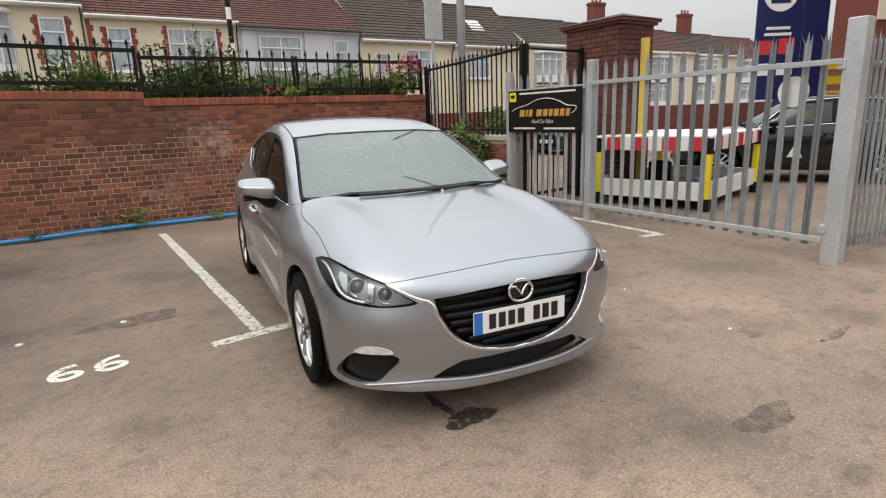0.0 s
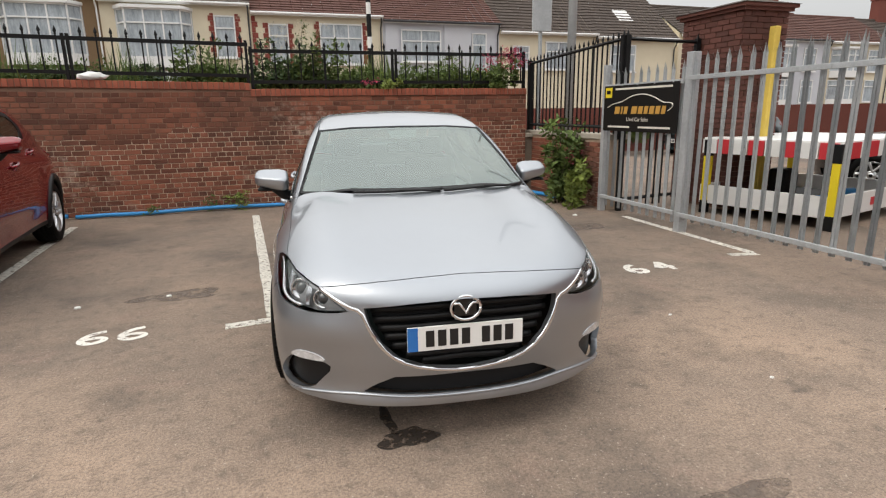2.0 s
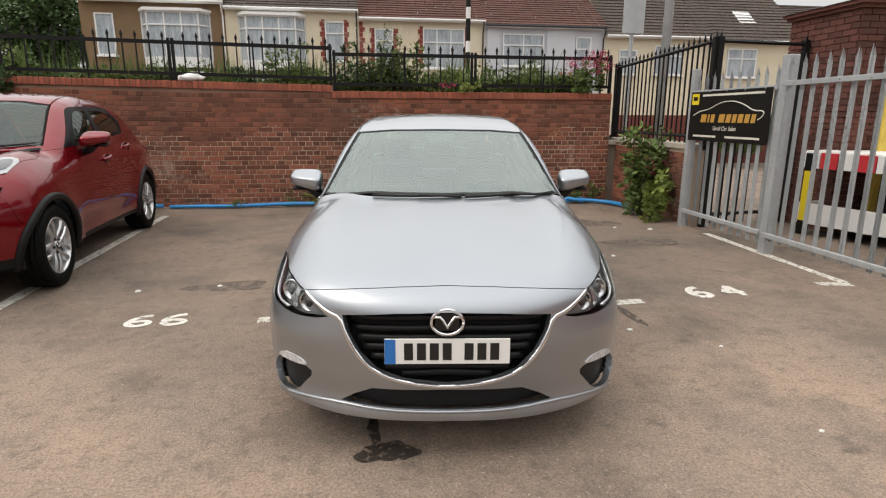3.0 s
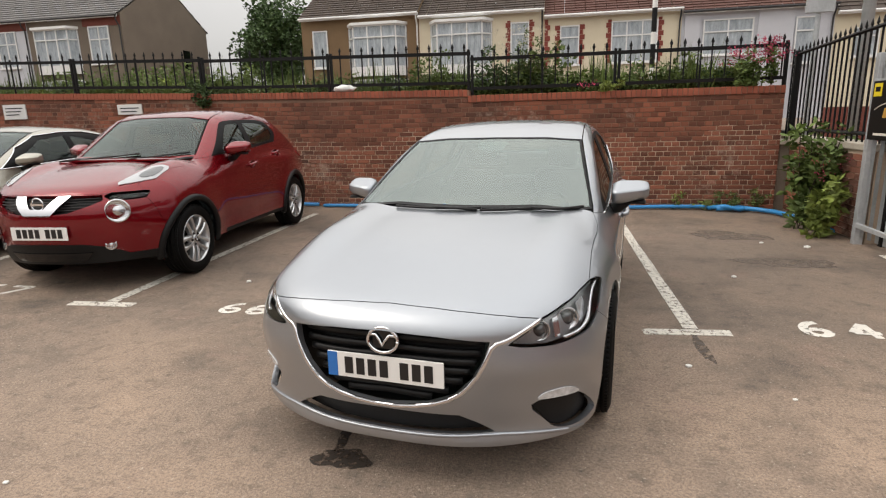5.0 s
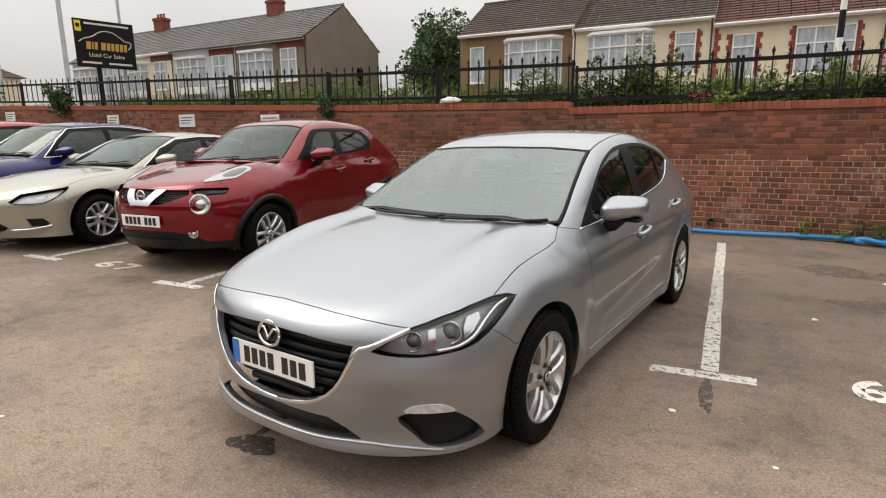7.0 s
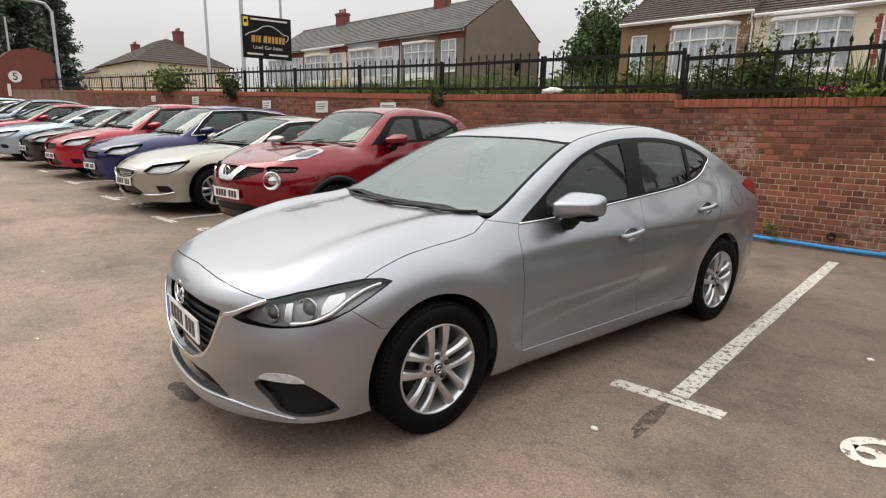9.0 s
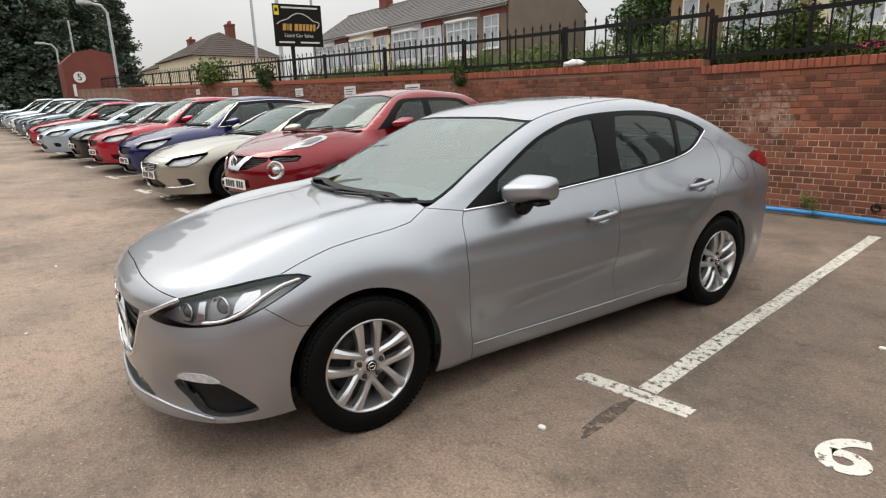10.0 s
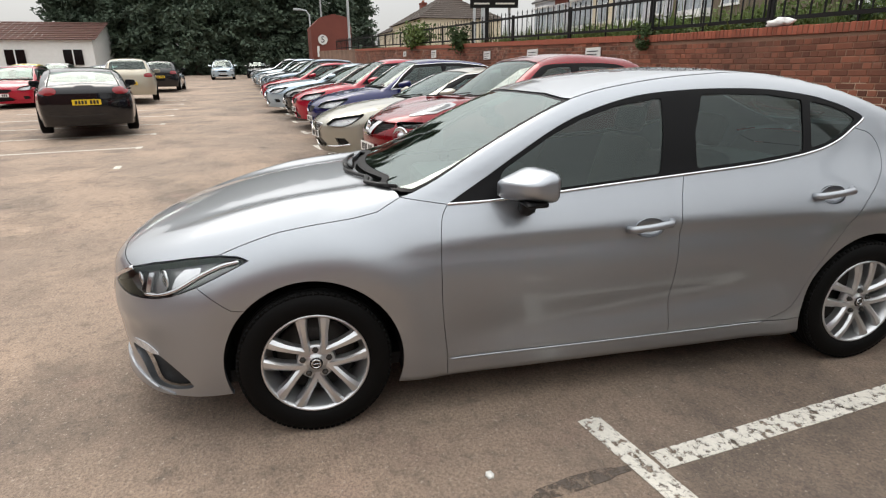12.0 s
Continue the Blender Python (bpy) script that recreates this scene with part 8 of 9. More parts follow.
def drawing(length, height, half, axles, hub, cowl, screen_top_y, roof_pts, back, belt0, belt1, hood_z, nose_z, deck_z, **more):
    """Another car's drawing from its main sizes, after the pattern of the saloon's."""
    sill, fl = more.get("sill", 0.30), more.get("floor", 0.18)
    ra = hub + more.get("arch_gap", 0.05)
    fa, raxle = axles
    sc0, sc1 = (cowl - 0.04, hood_z), (screen_top_y, roof_pts[0][1])
    k = length / 4.58
    b_end = more.get("dlo_end", back[1][0] - 0.32)
    bz = lambda y: belt0 + (belt1 - belt0) * (y - (cowl + 0.2)) / (b_end - cowl - 0.2)
    d0 = cowl + 0.22
    mid = more.get("mid", (d0 + b_end) / 2 + 0.02)
    rd = b_end - more.get("rear_cut", 0.10)
    rz = roof_pts[1][1] - 0.085
    y1, y2 = screen_top_y + 0.02, min(back[0][0] + 0.02, b_end - 0.10)
    over = [(rd, bz(rd)), (b_end, bz(b_end) + 0.03), (b_end - 0.01, bz(b_end) + 0.07), (y2, rz - 0.075), ((y1 + y2) / 2 + 0.2, rz - 0.005), ((y1 + y2) / 2 - 0.2, rz), (y1, rz - 0.035), ((y1 + d0) / 2 + 0.02, (rz + bz(d0)) / 2 + 0.03), (d0, bz(d0))]
    belt = [(d0, bz(d0)), (mid - 0.001, bz(mid)), (mid + 0.001, bz(mid)), (rd, bz(rd))]
    dlo = [(d0, bz(d0)), (mid, bz(mid)), *over[:-1]]
    up = lambda y: np.interp(y, [p[0] for p in over[::-1]], [p[1] for p in over[::-1]]) - 0.045
    f1, r0, r1 = mid - 0.05, mid + 0.05, rd - 0.05
    panes = [[(d0 + 0.24, bz(d0) + 0.035), (f1, bz(f1) + 0.03), (f1, up(f1)), ((y1 + f1) / 2, up((y1 + f1) / 2)), (y1, up(y1) - 0.005), (d0 + 0.27, up(d0 + 0.27) - 0.02)],
             [(r0, bz(r0) + 0.03), (r1, bz(r1) + 0.03), (r1, min(up(r1), rz - 0.06)), (r0, up(r0))]]
    dn, hz = nose_z - 0.735, more.get("lamp_z", 0.0)
    s = dict(
        length=length, half=half, floor=fl, sill=sill, axles=axles, hub=hub, arch=ra, cowl=cowl,
        plan=spline((-0.2, half - 0.13), (0.3, half - 0.07), (0.9, half - 0.02), (length * 0.35, half - 0.008), (length * 0.55, half), (length * 0.75, half - 0.005), (length - 0.5, half - 0.04), (length - 0.15, half - 0.09), (length + 0.2, half - 0.16)),
        sect=spline((0.0, -0.07), (0.22, -0.04), (0.4, -0.012), (0.58, 0.0), (belt0 * 0.8, -0.006), (belt0 * 0.93, -0.026), (belt0 + 0.02, -0.055), (belt0 + 0.12, -0.105), (belt0 + 0.4, -0.25)),
        top=spline((-0.1, nose_z - 0.07), (0.1, nose_z), (0.35, nose_z + (hood_z - nose_z) * 0.38), (0.7, nose_z + (hood_z - nose_z) * 0.72), (cowl, hood_z), (cowl + 0.5, hood_z + 0.02), (length * 0.6, belt1 + 0.01), (back[1][0], deck_z), (length - 0.1, deck_z), (length + 0.1, deck_z - 0.02)),
        crown=more.get("crown", 0.10), ridge=0.02, arch_bulge=more.get("arch_bulge", 0.02), scoop=more.get("scoop", 0.012), haunch=more.get("haunch", 0.0), haunch_z=more.get("haunch_z", 0.9),
        nose=spline((0.0, 0.18), (0.22, 0.075), (0.32, 0.035), (0.45, 0.015), (0.58, 0.0), (nose_z - 0.09, 0.012), (nose_z - 0.03, 0.045), (nose_z + 0.03, 0.11), (nose_z + 0.2, 0.42)),
        tail=spline((0.0, length - 0.12), (0.3, length - 0.03), (0.6, length), (0.85, length - 0.02), (deck_z - 0.05, length - 0.06), (deck_z + 0.1, length - 0.16)),
        bow=more.get("bow", 0.42), bow_r=0.28, shoulder=0.13, corner=0.09,
        belt_plan=spline((cowl - 0.3, half - 0.20), (cowl + 0.2, half - 0.11), (length * 0.5, half - 0.06), (length * 0.65, half - 0.065), (back[1][0] - 0.4, half - 0.10), (back[1][0], half - 0.17), (back[1][0] + 0.4, half - 0.27)), belt_z=belt0 + 0.02, tumble=more.get("tumble", 0.30), tumble2=0.30,
        roof=spline((screen_top_y - 0.5, roof_pts[0][1] - 0.09), *roof_pts, (back[0][0] + 0.5, back[0][1] - more.get("roof_drop", 0.10))), roof_crown=0.10,
        screen=(sc0, (screen_top_y, roof_pts[0][1])), screen_bow=0.28, back=back, back_bow=0.14, blend=0.035, rail=0.10, pillar=0.06,
        head=moved(HEAD_PATTERN, 1, 1, 0, dn + hz), head_u=(0.575, 0.716 + dn + hz), head_h=(0.975, 0.772 + dn + hz), head_j=(0.955, 0.706 + dn + hz),
        hood_front=moved(BONNET_PATTERN, 1, 1, 0, dn), hood_side=[(half - 0.15, 0.80), (half - 0.15, 0.98), (half - 0.17, cowl - 0.15), (half - 0.205, cowl + 0.03)],
        cowl_line=[(0.60, cowl + 0.02), (0.35, cowl - 0.04), (0.0, cowl - 0.07)], bumper_arch=145, joint=(fa - ra * 0.82 - 0.08, hub + ra * 0.573 + 0.04),
        openings=[([(-0.33, 0.645 + dn), (0.0, 0.660 + dn), (0.33, 0.645 + dn), (0.31, 0.585 + dn), (0.20, 0.53 + dn), (0.0, 0.52 + dn), (-0.20, 0.53 + dn), (-0.31, 0.585 + dn)], False),
                  ([(-0.40, 0.315), (-0.25, 0.40), (0.0, 0.41), (0.25, 0.40), (0.40, 0.315), (0.30, 0.262), (0.0, 0.255), (-0.30, 0.262)], False),
                  ([(0.60, 0.42), (0.76, 0.42), (0.82, 0.36), (0.78, 0.32), (0.64, 0.32)], True)],
        opening_backs=[(PLASTIC_BLACK, 0.05), (PLASTIC_BLACK, 0.06), (PLASTIC_BLACK, 0.03)],
        door_front=[(d0, bz(d0)), (d0 - 0.02, 0.75), (d0 - 0.01, 0.5), (d0 + 0.02, sill + 0.01)], door_mid=[(mid, bz(mid)), (mid + 0.01, 0.75), (mid, 0.5), (mid - 0.02, sill)],
        door_rear=[(rd, bz(rd)), (rd + 0.02, bz(rd) - 0.10), (raxle + 0.02, hub + ra + 0.10), (raxle - ra * 0.62, hub + ra * 0.95), (raxle - ra - 0.03, hub + 0.20), (raxle - ra - 0.12, sill)],
        dlo_belt=belt, dlo=dlo, dlo_over=over, panes=panes,
        screen_edge=((half - 0.195, hood_z + 0.005), (half - 0.335, roof_pts[0][1] - 0.03)), screen_low=hood_z + 0.012, screen_top=roof_pts[0][1] - 0.008,
        back_edge=((half - 0.36, back[0][1] - 0.035), (half - 0.30, back[1][1] + 0.03)), deck_line=[(half - 0.28, (back[1][0] + length) / 2 - 0.05), (half - 0.30, length - 0.17)], rail_out=0.03,
        tail_joint=[(length - 0.23, deck_z - 0.04), (length - 0.28, deck_z - 0.16), (length - 0.36, 0.78), (length - 0.42, 0.68)], rear_bumper_arch=38,
        tail_lamp=rounded([(0.45, deck_z - 0.2), (0.45, deck_z - 0.08), (0.70, deck_z - 0.05), (0.82, deck_z - 0.08), (0.78, deck_z - 0.16), (0.62, deck_z - 0.22)], 2),
        bulbs=[(0.80, 0.672 + dn + hz, 0.050), (0.625, 0.640 + dn + hz, 0.042)], lamp_bed=ROW_LAMP, lamp_depth=0.022, track_in=0.10, mirror=(half + 0.075, cowl + 0.47, belt0 + 0.10), handles=[(mid - 0.22, belt0 - 0.10), (rd - 0.22, (belt0 + belt1) / 2 - 0.06)],
        plate_z=0.46, rear_plate_z=0.66, wipers=[(-0.55, 0.10), (0.05, 0.60)])
    s.update({k: v for k, v in more.items() if k in s or k in ("lamp_depth", "mirror_paint", "handle_paint", "bumper_paint", "lamp_bed", "plate_band", "recess", "plate_out", "head_u", "head_h", "head_j")})
    return s


CROSSOVER_SMALL = drawing(4.135, 1.565, 0.883, (0.84, 3.37), 0.335, 1.22, 2.0, [(2.0, 1.50), (2.35, 1.565), (2.75, 1.565), (3.2, 1.515)], ((3.45, 1.47), (3.95, 1.10)), 1.03, 1.18, 1.07, 0.89, 1.08,
                          ridge=0.06, head=[(0.50, 0.836), (0.56, 0.846), (0.70, 0.851), (0.85, 0.856), (0.98, 0.861), (1.06, 0.862), (1.0, 0.853), (0.92, 0.846), (0.82, 0.840), (0.70, 0.836), (0.60, 0.834)],
                          head_u=(0.56, 0.846), head_h=(0.98, 0.861), head_j=(0.92, 0.846), hood_front=[(0.0, 0.898), (0.2, 0.896), (0.36, 0.886), (0.47, 0.866)], bulbs=[], lamp_bed=LAMP_CHROME, lamp_depth=0.012, plate_z=0.57,
                          openings=[([(-0.50, 0.848), (0.0, 0.866), (0.50, 0.848), (0.60, 0.815), (0.50, 0.765), (0.3, 0.738), (0.0, 0.726), (-0.3, 0.738), (-0.50, 0.765), (-0.60, 0.815)], False)], opening_backs=[(PLASTIC_BLACK, 0.045)],
                          sill=0.31, floor=0.22, dlo_end=3.40, mid=2.42, haunch=0.05, haunch_z=0.98, arch_bulge=0.035, bow=0.44, roof_drop=0.16)
CROSSOVER_SMALL.update(
    plan=spline((-0.2, 0.7528), (0.3, 0.8119), (0.9, 0.8627), (1.447, 0.8749), (2.274, 0.8828), (3.101, 0.8783), (3.635, 0.8462), (3.985, 0.8006), (4.335, 0.7242)),
    sect=spline((0, -0.07), (0.22, -0.04), (0.4, -0.0122), (0.58, 0.002), (0.824, -0.0026), (0.958, -0.0269), (1.05, -0.0547), (1.15, -0.105), (1.43, -0.25)),
    top=spline((-0.1, 0.8161), (0.1, 0.8857), (0.35, 0.9597), (0.7, 1.0332), (1.22, 1.0765), (1.72, 1.0924), (2.481, 1.15), (3.95, 1.0796), (4.035, 1.0796), (4.235, 1.0598)),
    nose=spline((0, 0.1913), (0.22, 0.095), (0.32, 0.055), (0.45, 0.012), (0.58, -0.0115), (0.8, 0.0275), (0.86, 0.0717), (0.92, 0.1271), (1.09, 0.4214)),
    tail=spline((0, 4.0146), (0.3, 4.1063), (0.6, 4.1393), (0.85, 4.12), (1.03, 4.0763), (1.18, 3.9746)),
    belt_plan=spline((0.92, 0.6862), (1.42, 0.7833), (2.067, 0.8337), (2.688, 0.8116), (3.55, 0.7645), (3.95, 0.7121), (4.35, 0.6307)),
    roof=spline((1.5, 1.432), (2, 1.5281), (2.35, 1.5754), (2.75, 1.5596), (3.2, 1.5164), (3.95, 1.3139)),
    crown=0.0893, ridge=0.0671, bow=0.5367, bow_r=0.1932, shoulder=0.1492, corner=0.1032, floor=0.245, tumble=0.297, tumble2=0.2743, roof_crown=0.0588, screen_bow=0.2259, back_bow=0.156, rail=0.0771, haunch=0.0504,
    screen=((1.192, 1.07), (1.882, 1.5)), back=((3.383, 1.47), (3.962, 1.10)),
    head=[(0.49, 0.836), (0.54, 0.858), (0.62, 0.860), (0.72, 0.861), (0.80, 0.861), (0.84, 0.852), (0.80, 0.806), (0.70, 0.800), (0.60, 0.800), (0.53, 0.812)],
    head_u=(0.54, 0.858), head_h=(0.80, 0.861), head_j=(0.80, 0.806), hood_front=[(0.0, 0.868), (0.2, 0.864), (0.36, 0.860), (0.47, 0.858)],
    hood_side=[(0.66, 0.40), (0.70, 0.60), (0.735, 0.81), (0.750, 1.0), (0.71, 1.18), (0.665, 1.25)],
    openings=[(mirrored_ring([(0.0, 0.858), (0.3, 0.853), (0.478, 0.850), (0.478, 0.808), (0.40, 0.778), (0.24, 0.722), (0.10, 0.706), (0.0, 0.702)]), False)],
    door_front=[(1.47, 1.085), (1.45, 0.75), (1.46, 0.5), (1.49, 0.32)], door_mid=[(2.33, 1.118), (2.34, 0.75), (2.33, 0.5), (2.31, 0.31)],
    door_rear=[(3.13, 1.165), (3.15, 1.05), (3.12, 0.90), (3.05, 0.78), (2.97, 0.55), (2.90, 0.31)],
    dlo_belt=[(1.47, 1.085), (2.329, 1.118), (2.331, 1.118), (3.13, 1.165)],
    panes=[softened([(1.69, 1.122), (2.27, 1.146), (2.29, 1.414), (2.08, 1.408), (1.96, 1.388), (1.83, 1.285)], 0.03), softened([(2.40, 1.152), (3.02, 1.188), (3.14, 1.25), (3.12, 1.33), (3.0, 1.388), (2.75, 1.412), (2.40, 1.414)], 0.03)],
    screen_edge=((0.66, 1.080), (0.54, 1.462)), screen_low=1.084, screen_top=1.497, mirror=(0.955, 1.74, 1.15), handles=[(2.20, 0.945), (2.97, 1.03)], plate_z=0.553)
JUNIOR_OVER = bowed([(3.13, 1.165), (3.235, 1.26), (3.22, 1.32), (3.11, 1.395), (3.0, 1.430), (2.75, 1.448), (2.4, 1.450), (2.1, 1.444), (1.93, 1.427), (1.80, 1.345), (1.65, 1.225), (1.47, 1.085)], 3)
CROSSOVER_SMALL.update(dlo_over=JUNIOR_OVER, dlo=CROSSOVER_SMALL["dlo_belt"][:-1] + JUNIOR_OVER[:-1])
CROSSOVER = drawing(4.38, 1.59, 0.903, (0.90, 3.545), 0.345, 1.28, 2.05, [(2.05, 1.53), (2.4, 1.58), (2.9, 1.585), (3.5, 1.54)], ((3.72, 1.51), (4.18, 1.13)), 1.0, 1.12, 1.04, 0.80, 1.08, sill=0.36, floor=0.22, dlo_end=3.86)
SALOON_LONG = drawing(4.96, 1.46, 0.938, (0.93, 3.84), 0.34, 1.48, 2.38, [(2.38, 1.40), (2.75, 1.448), (3.1, 1.45), (3.6, 1.40)], ((3.62, 1.40), (4.42, 1.10)), 0.96, 1.05, 0.98, 0.72, 1.08, sill=0.29, floor=0.16, dlo_end=4.02, crown=0.13, bow=0.50)
HATCH = drawing(4.2, 1.47, 0.885, (0.88, 3.48), 0.325, 1.22, 2.02, [(2.02, 1.41), (2.4, 1.465), (2.8, 1.465), (3.35, 1.42)], ((3.55, 1.39), (4.02, 1.05)), 0.93, 1.03, 0.97, 0.74, 1.0, sill=0.29, floor=0.16, dlo_end=3.66)
SALOON = drawing(4.63, 1.39, 0.927, (0.88, 3.63), 0.33, 1.42, 2.2, [(2.2, 1.32), (2.6, 1.375), (2.95, 1.372), (3.4, 1.32)], ((3.5, 1.30), (4.2, 1.04)), 0.92, 1.0, 0.93, 0.70, 1.02, sill=0.28, floor=0.16, dlo_end=3.84)


# ---- the cars ----
SILVER = car_paint("silver_paint", (0.345, 0.366, 0.394), 0.92, 0.40, 0.05)
WHEEL_16 = wheel_meshes(0.317, 0.205, 0.217, 5, True)
WHEEL_17 = wheel_meshes(0.333, 0.215, 0.228, 5, True)
WHEEL_FAR = wheel_meshes(0.335, 0.215, 0.225, 5, True, 0)
SALOON_AT, SALOON_TURN = (1.950, 2.194), -6.87
silver, sb = build_car(SALOON_DRAWING, "silver_saloon", "silver four-door saloon parked in a marked bay", SILVER, SALOON_AT, SALOON_TURN, wheels=WHEEL_16, nuts=True, fine=0.026)

# its bright trims, grille and lamps
grille = np.array(SALOON_DRAWING["openings"][0][0])
wing_half = [(0.0, 0.346), (0.165, 0.367), (0.277, 0.411), (0.345, 0.484), (0.389, 0.575), (0.413, 0.634), (0.47, 0.650), (0.541, 0.686), (0.604, 0.716)]
wing_line = [(-a, z) for a, z in wing_half[:0:-1]] + wing_half
p = sb.meet("nose", dense(rounded(wing_line, 1, False), 0.02), -0.005)
bm = bmesh.new()
tube(bm, p, 0.0080, 10, 1.3, (0, 0, 1))
part("grille_surround", bm, CHROME, silver, "chrome wing under the grille", smooth=True)
for z in (0.640, 0.596, 0.552, 0.508, 0.464, 0.420, 0.388):
    half = np.interp(z, [0.36, 0.40, 0.47, 0.575, 0.648], [0.08, 0.22, 0.31, 0.37, 0.390])
    bm = bmesh.new()
    tube(bm, sb.meet("nose", dense([(-half, z - 0.004), (0, z + 0.008), (half, z - 0.004)], 0.03), -0.058), 0.0105, 6, 1.5)
    part("grille_slat", bm, PLASTIC_BLACK, silver, smooth=True)
# badge: a ring with a winged bar
bp = sb.meet("front", [(0, 0.632)], -0.018)[0]
badge = part("badge", bmesh.new(), CHROME, silver, "chrome oval badge", m=pose(0, bp[1] - 0.004, 0.632, -6, 0, 0))
bm = bmesh.new()
tube(bm, [(0.066 * math.cos(a), 0, 0.052 * math.sin(a)) for a in np.linspace(0, 2 * math.pi, 41)], 0.0075, 8, 1.0, (0, 1, 0))
tube(bm, [(-0.058, 0, 0.020), (-0.030, -0.002, 0.022), (-0.012, -0.004, 0.0), (0, -0.004, -0.022), (0.012, -0.004, 0.0), (0.030, -0.002, 0.022), (0.058, 0, 0.020)], 0.0065, 8, 1.0, (0, 1, 0))
badge.data = mesh_of(bm, "badge", CHROME, True)
part("badge_plate", boxed(-0.05, 0.05, 0.006, 0.01, -0.038, 0.038, 0.002), GLOSS_BLACK, badge)
# raised strip of body paint standing in for the bright line of the sill crease
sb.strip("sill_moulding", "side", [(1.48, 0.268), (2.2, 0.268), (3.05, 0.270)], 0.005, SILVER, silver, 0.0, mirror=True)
# bright edges inside its headlamps
for sign in (1, -1):
    low_edge = bowed([(0.70, 0.628), (0.78, 0.636), (0.85, 0.664), (0.92, 0.716), (0.99, 0.752), (1.06, 0.768)], 3)
    bm = bmesh.new()
    tube(bm, sb.meet("nose", dense(np.array(low_edge) * (sign, 1), 0.02), -0.018), 0.008, 8, 1.4)
    part("headlamp_blade", bm, CHROME, silver, "bright blade along the headlamp's lower edge", smooth=True)
    sb.panel("headlamp_wall", "nose", np.array([(0.815, 0.665), (0.86, 0.685), (0.905, 0.728), (0.90, 0.752), (0.84, 0.745), (0.82, 0.710)]) * (sign, 1), LAMP_CHROME, silver, step=0.03, push=-0.035, gap=0, fold=0.01)
    sb.panel("headlamp_divider", "nose", np.array([(0.672, 0.632), (0.70, 0.632), (0.70, 0.722), (0.672, 0.716)]) * (sign, 1), LAMP_CHROME, silver, step=0.03, push=-0.038, gap=0, fold=0.01)
# the lip along the bumper's foot
lip = [(0.0, 0.238), (0.25, 0.242), (0.42, 0.254), (0.56, 0.246), (0.72, 0.222), (0.80, 0.210), (0.80, 0.203), (0.6, 0.201), (0.0, 0.201)]
lip = lip + [(-a, z) for a, z in lip[::-1]][1:-1]
sb.panel("bumper_lip", "nose", lip, SILVER, silver, step=0.03, push=0.0045, fold=0.012, gap=0)
lip_line = [(0.0, 0.236), (0.25, 0.240), (0.42, 0.250), (0.56, 0.238), (0.66, 0.226), (0.72, 0.218)]
sb.strip("lip_edge", "nose", rounded([(-a, z) for a, z in lip_line[:0:-1]] + lip_line, 1, False), 0.008, SILVER, silver, 0.001)
# sensor cover behind the top of the windscreen
sb.panel("sensor_cover", "front", [(-0.085, 1.292), (0.085, 1.292), (0.11, 1.342), (-0.11, 1.342)], CABIN, silver, step=0.03, push=-0.012, fold=0, gap=0, label="black sensor cover and mirror mount")
# bumper lamps
for sign in (1, -1):
    q = np.array([(0.572, 0.388), (0.60, 0.414), (0.66, 0.421), (0.715, 0.418), (0.770, 0.384), (0.72, 0.379), (0.62, 0.382)])
    sb.panel("side_lamp", "nose", rounded(q * (sign, 1), 1), SIDE_LAMP, silver, step=0.03, push=0.004, fold=0.02, gap=0, label="clear bumper lamp in a bright reflector")
# bright line under the side windows, and the filler flap
belt_line = WINDOW_BELT + [(3.575, 1.198), (3.60, 1.218)]
sb.strip("belt_moulding", "side", belt_line, 0.0065, CHROME, silver, 0.002, mirror=True, label="chrome moulding below the side windows")
sb.strip("filler_flap", "side", arc(3.885, 0.937, 0.078, 0, 360, 40), 0.0014, PLASTIC_BLACK, silver, 0.0, label="thin round joint of the filler flap")

RED = car_paint("dark_red_paint", (0.19, 0.003, 0.008), 0.5, 0.27, 0.04)
RED2 = car_paint("bright_red_paint", (0.36, 0.006, 0.024), 0.0, 0.3)
CHAMPAGNE = car_paint("champagne_paint", (0.37, 0.355, 0.30), 0.5, 0.32)
BLUE = car_paint("deep_blue_paint", (0.006, 0.010, 0.085), 0.1, 0.3)
BLACK = car_paint("black_paint", (0.006, 0.006, 0.007), 0.0, 0.25)
PALE = car_paint("pale_blue_paint", (0.42, 0.52, 0.60), 0.5, 0.3)
TEAL = car_paint("dark_teal_paint", (0.02, 0.05, 0.06), 0.4, 0.3)
SLATE = car_paint("blue_grey_paint", (0.14, 0.19, 0.24), 0.6, 0.3)
WHITE = car_paint("white_car_paint", (0.72, 0.73, 0.74), 0.0, 0.3, 0.03)
YELLOW = car_paint("yellow_car_paint", (0.75, 0.55, 0.02), 0.0, 0.3, 0.03)
BEIGE = car_paint("beige_paint", (0.42, 0.38, 0.30), 0.5, 0.3)
ROW = "cars parked against the wall"


def row_car(spec, name, label, paint, x, y, turn=0.0, fine=0.08, **more):
    return build_car(spec, name, label, paint, (x, y), turn, fine=fine, wheels=more.pop("wheels", WHEEL_FAR), ground=float(rise(x)), group=ROW, **more)


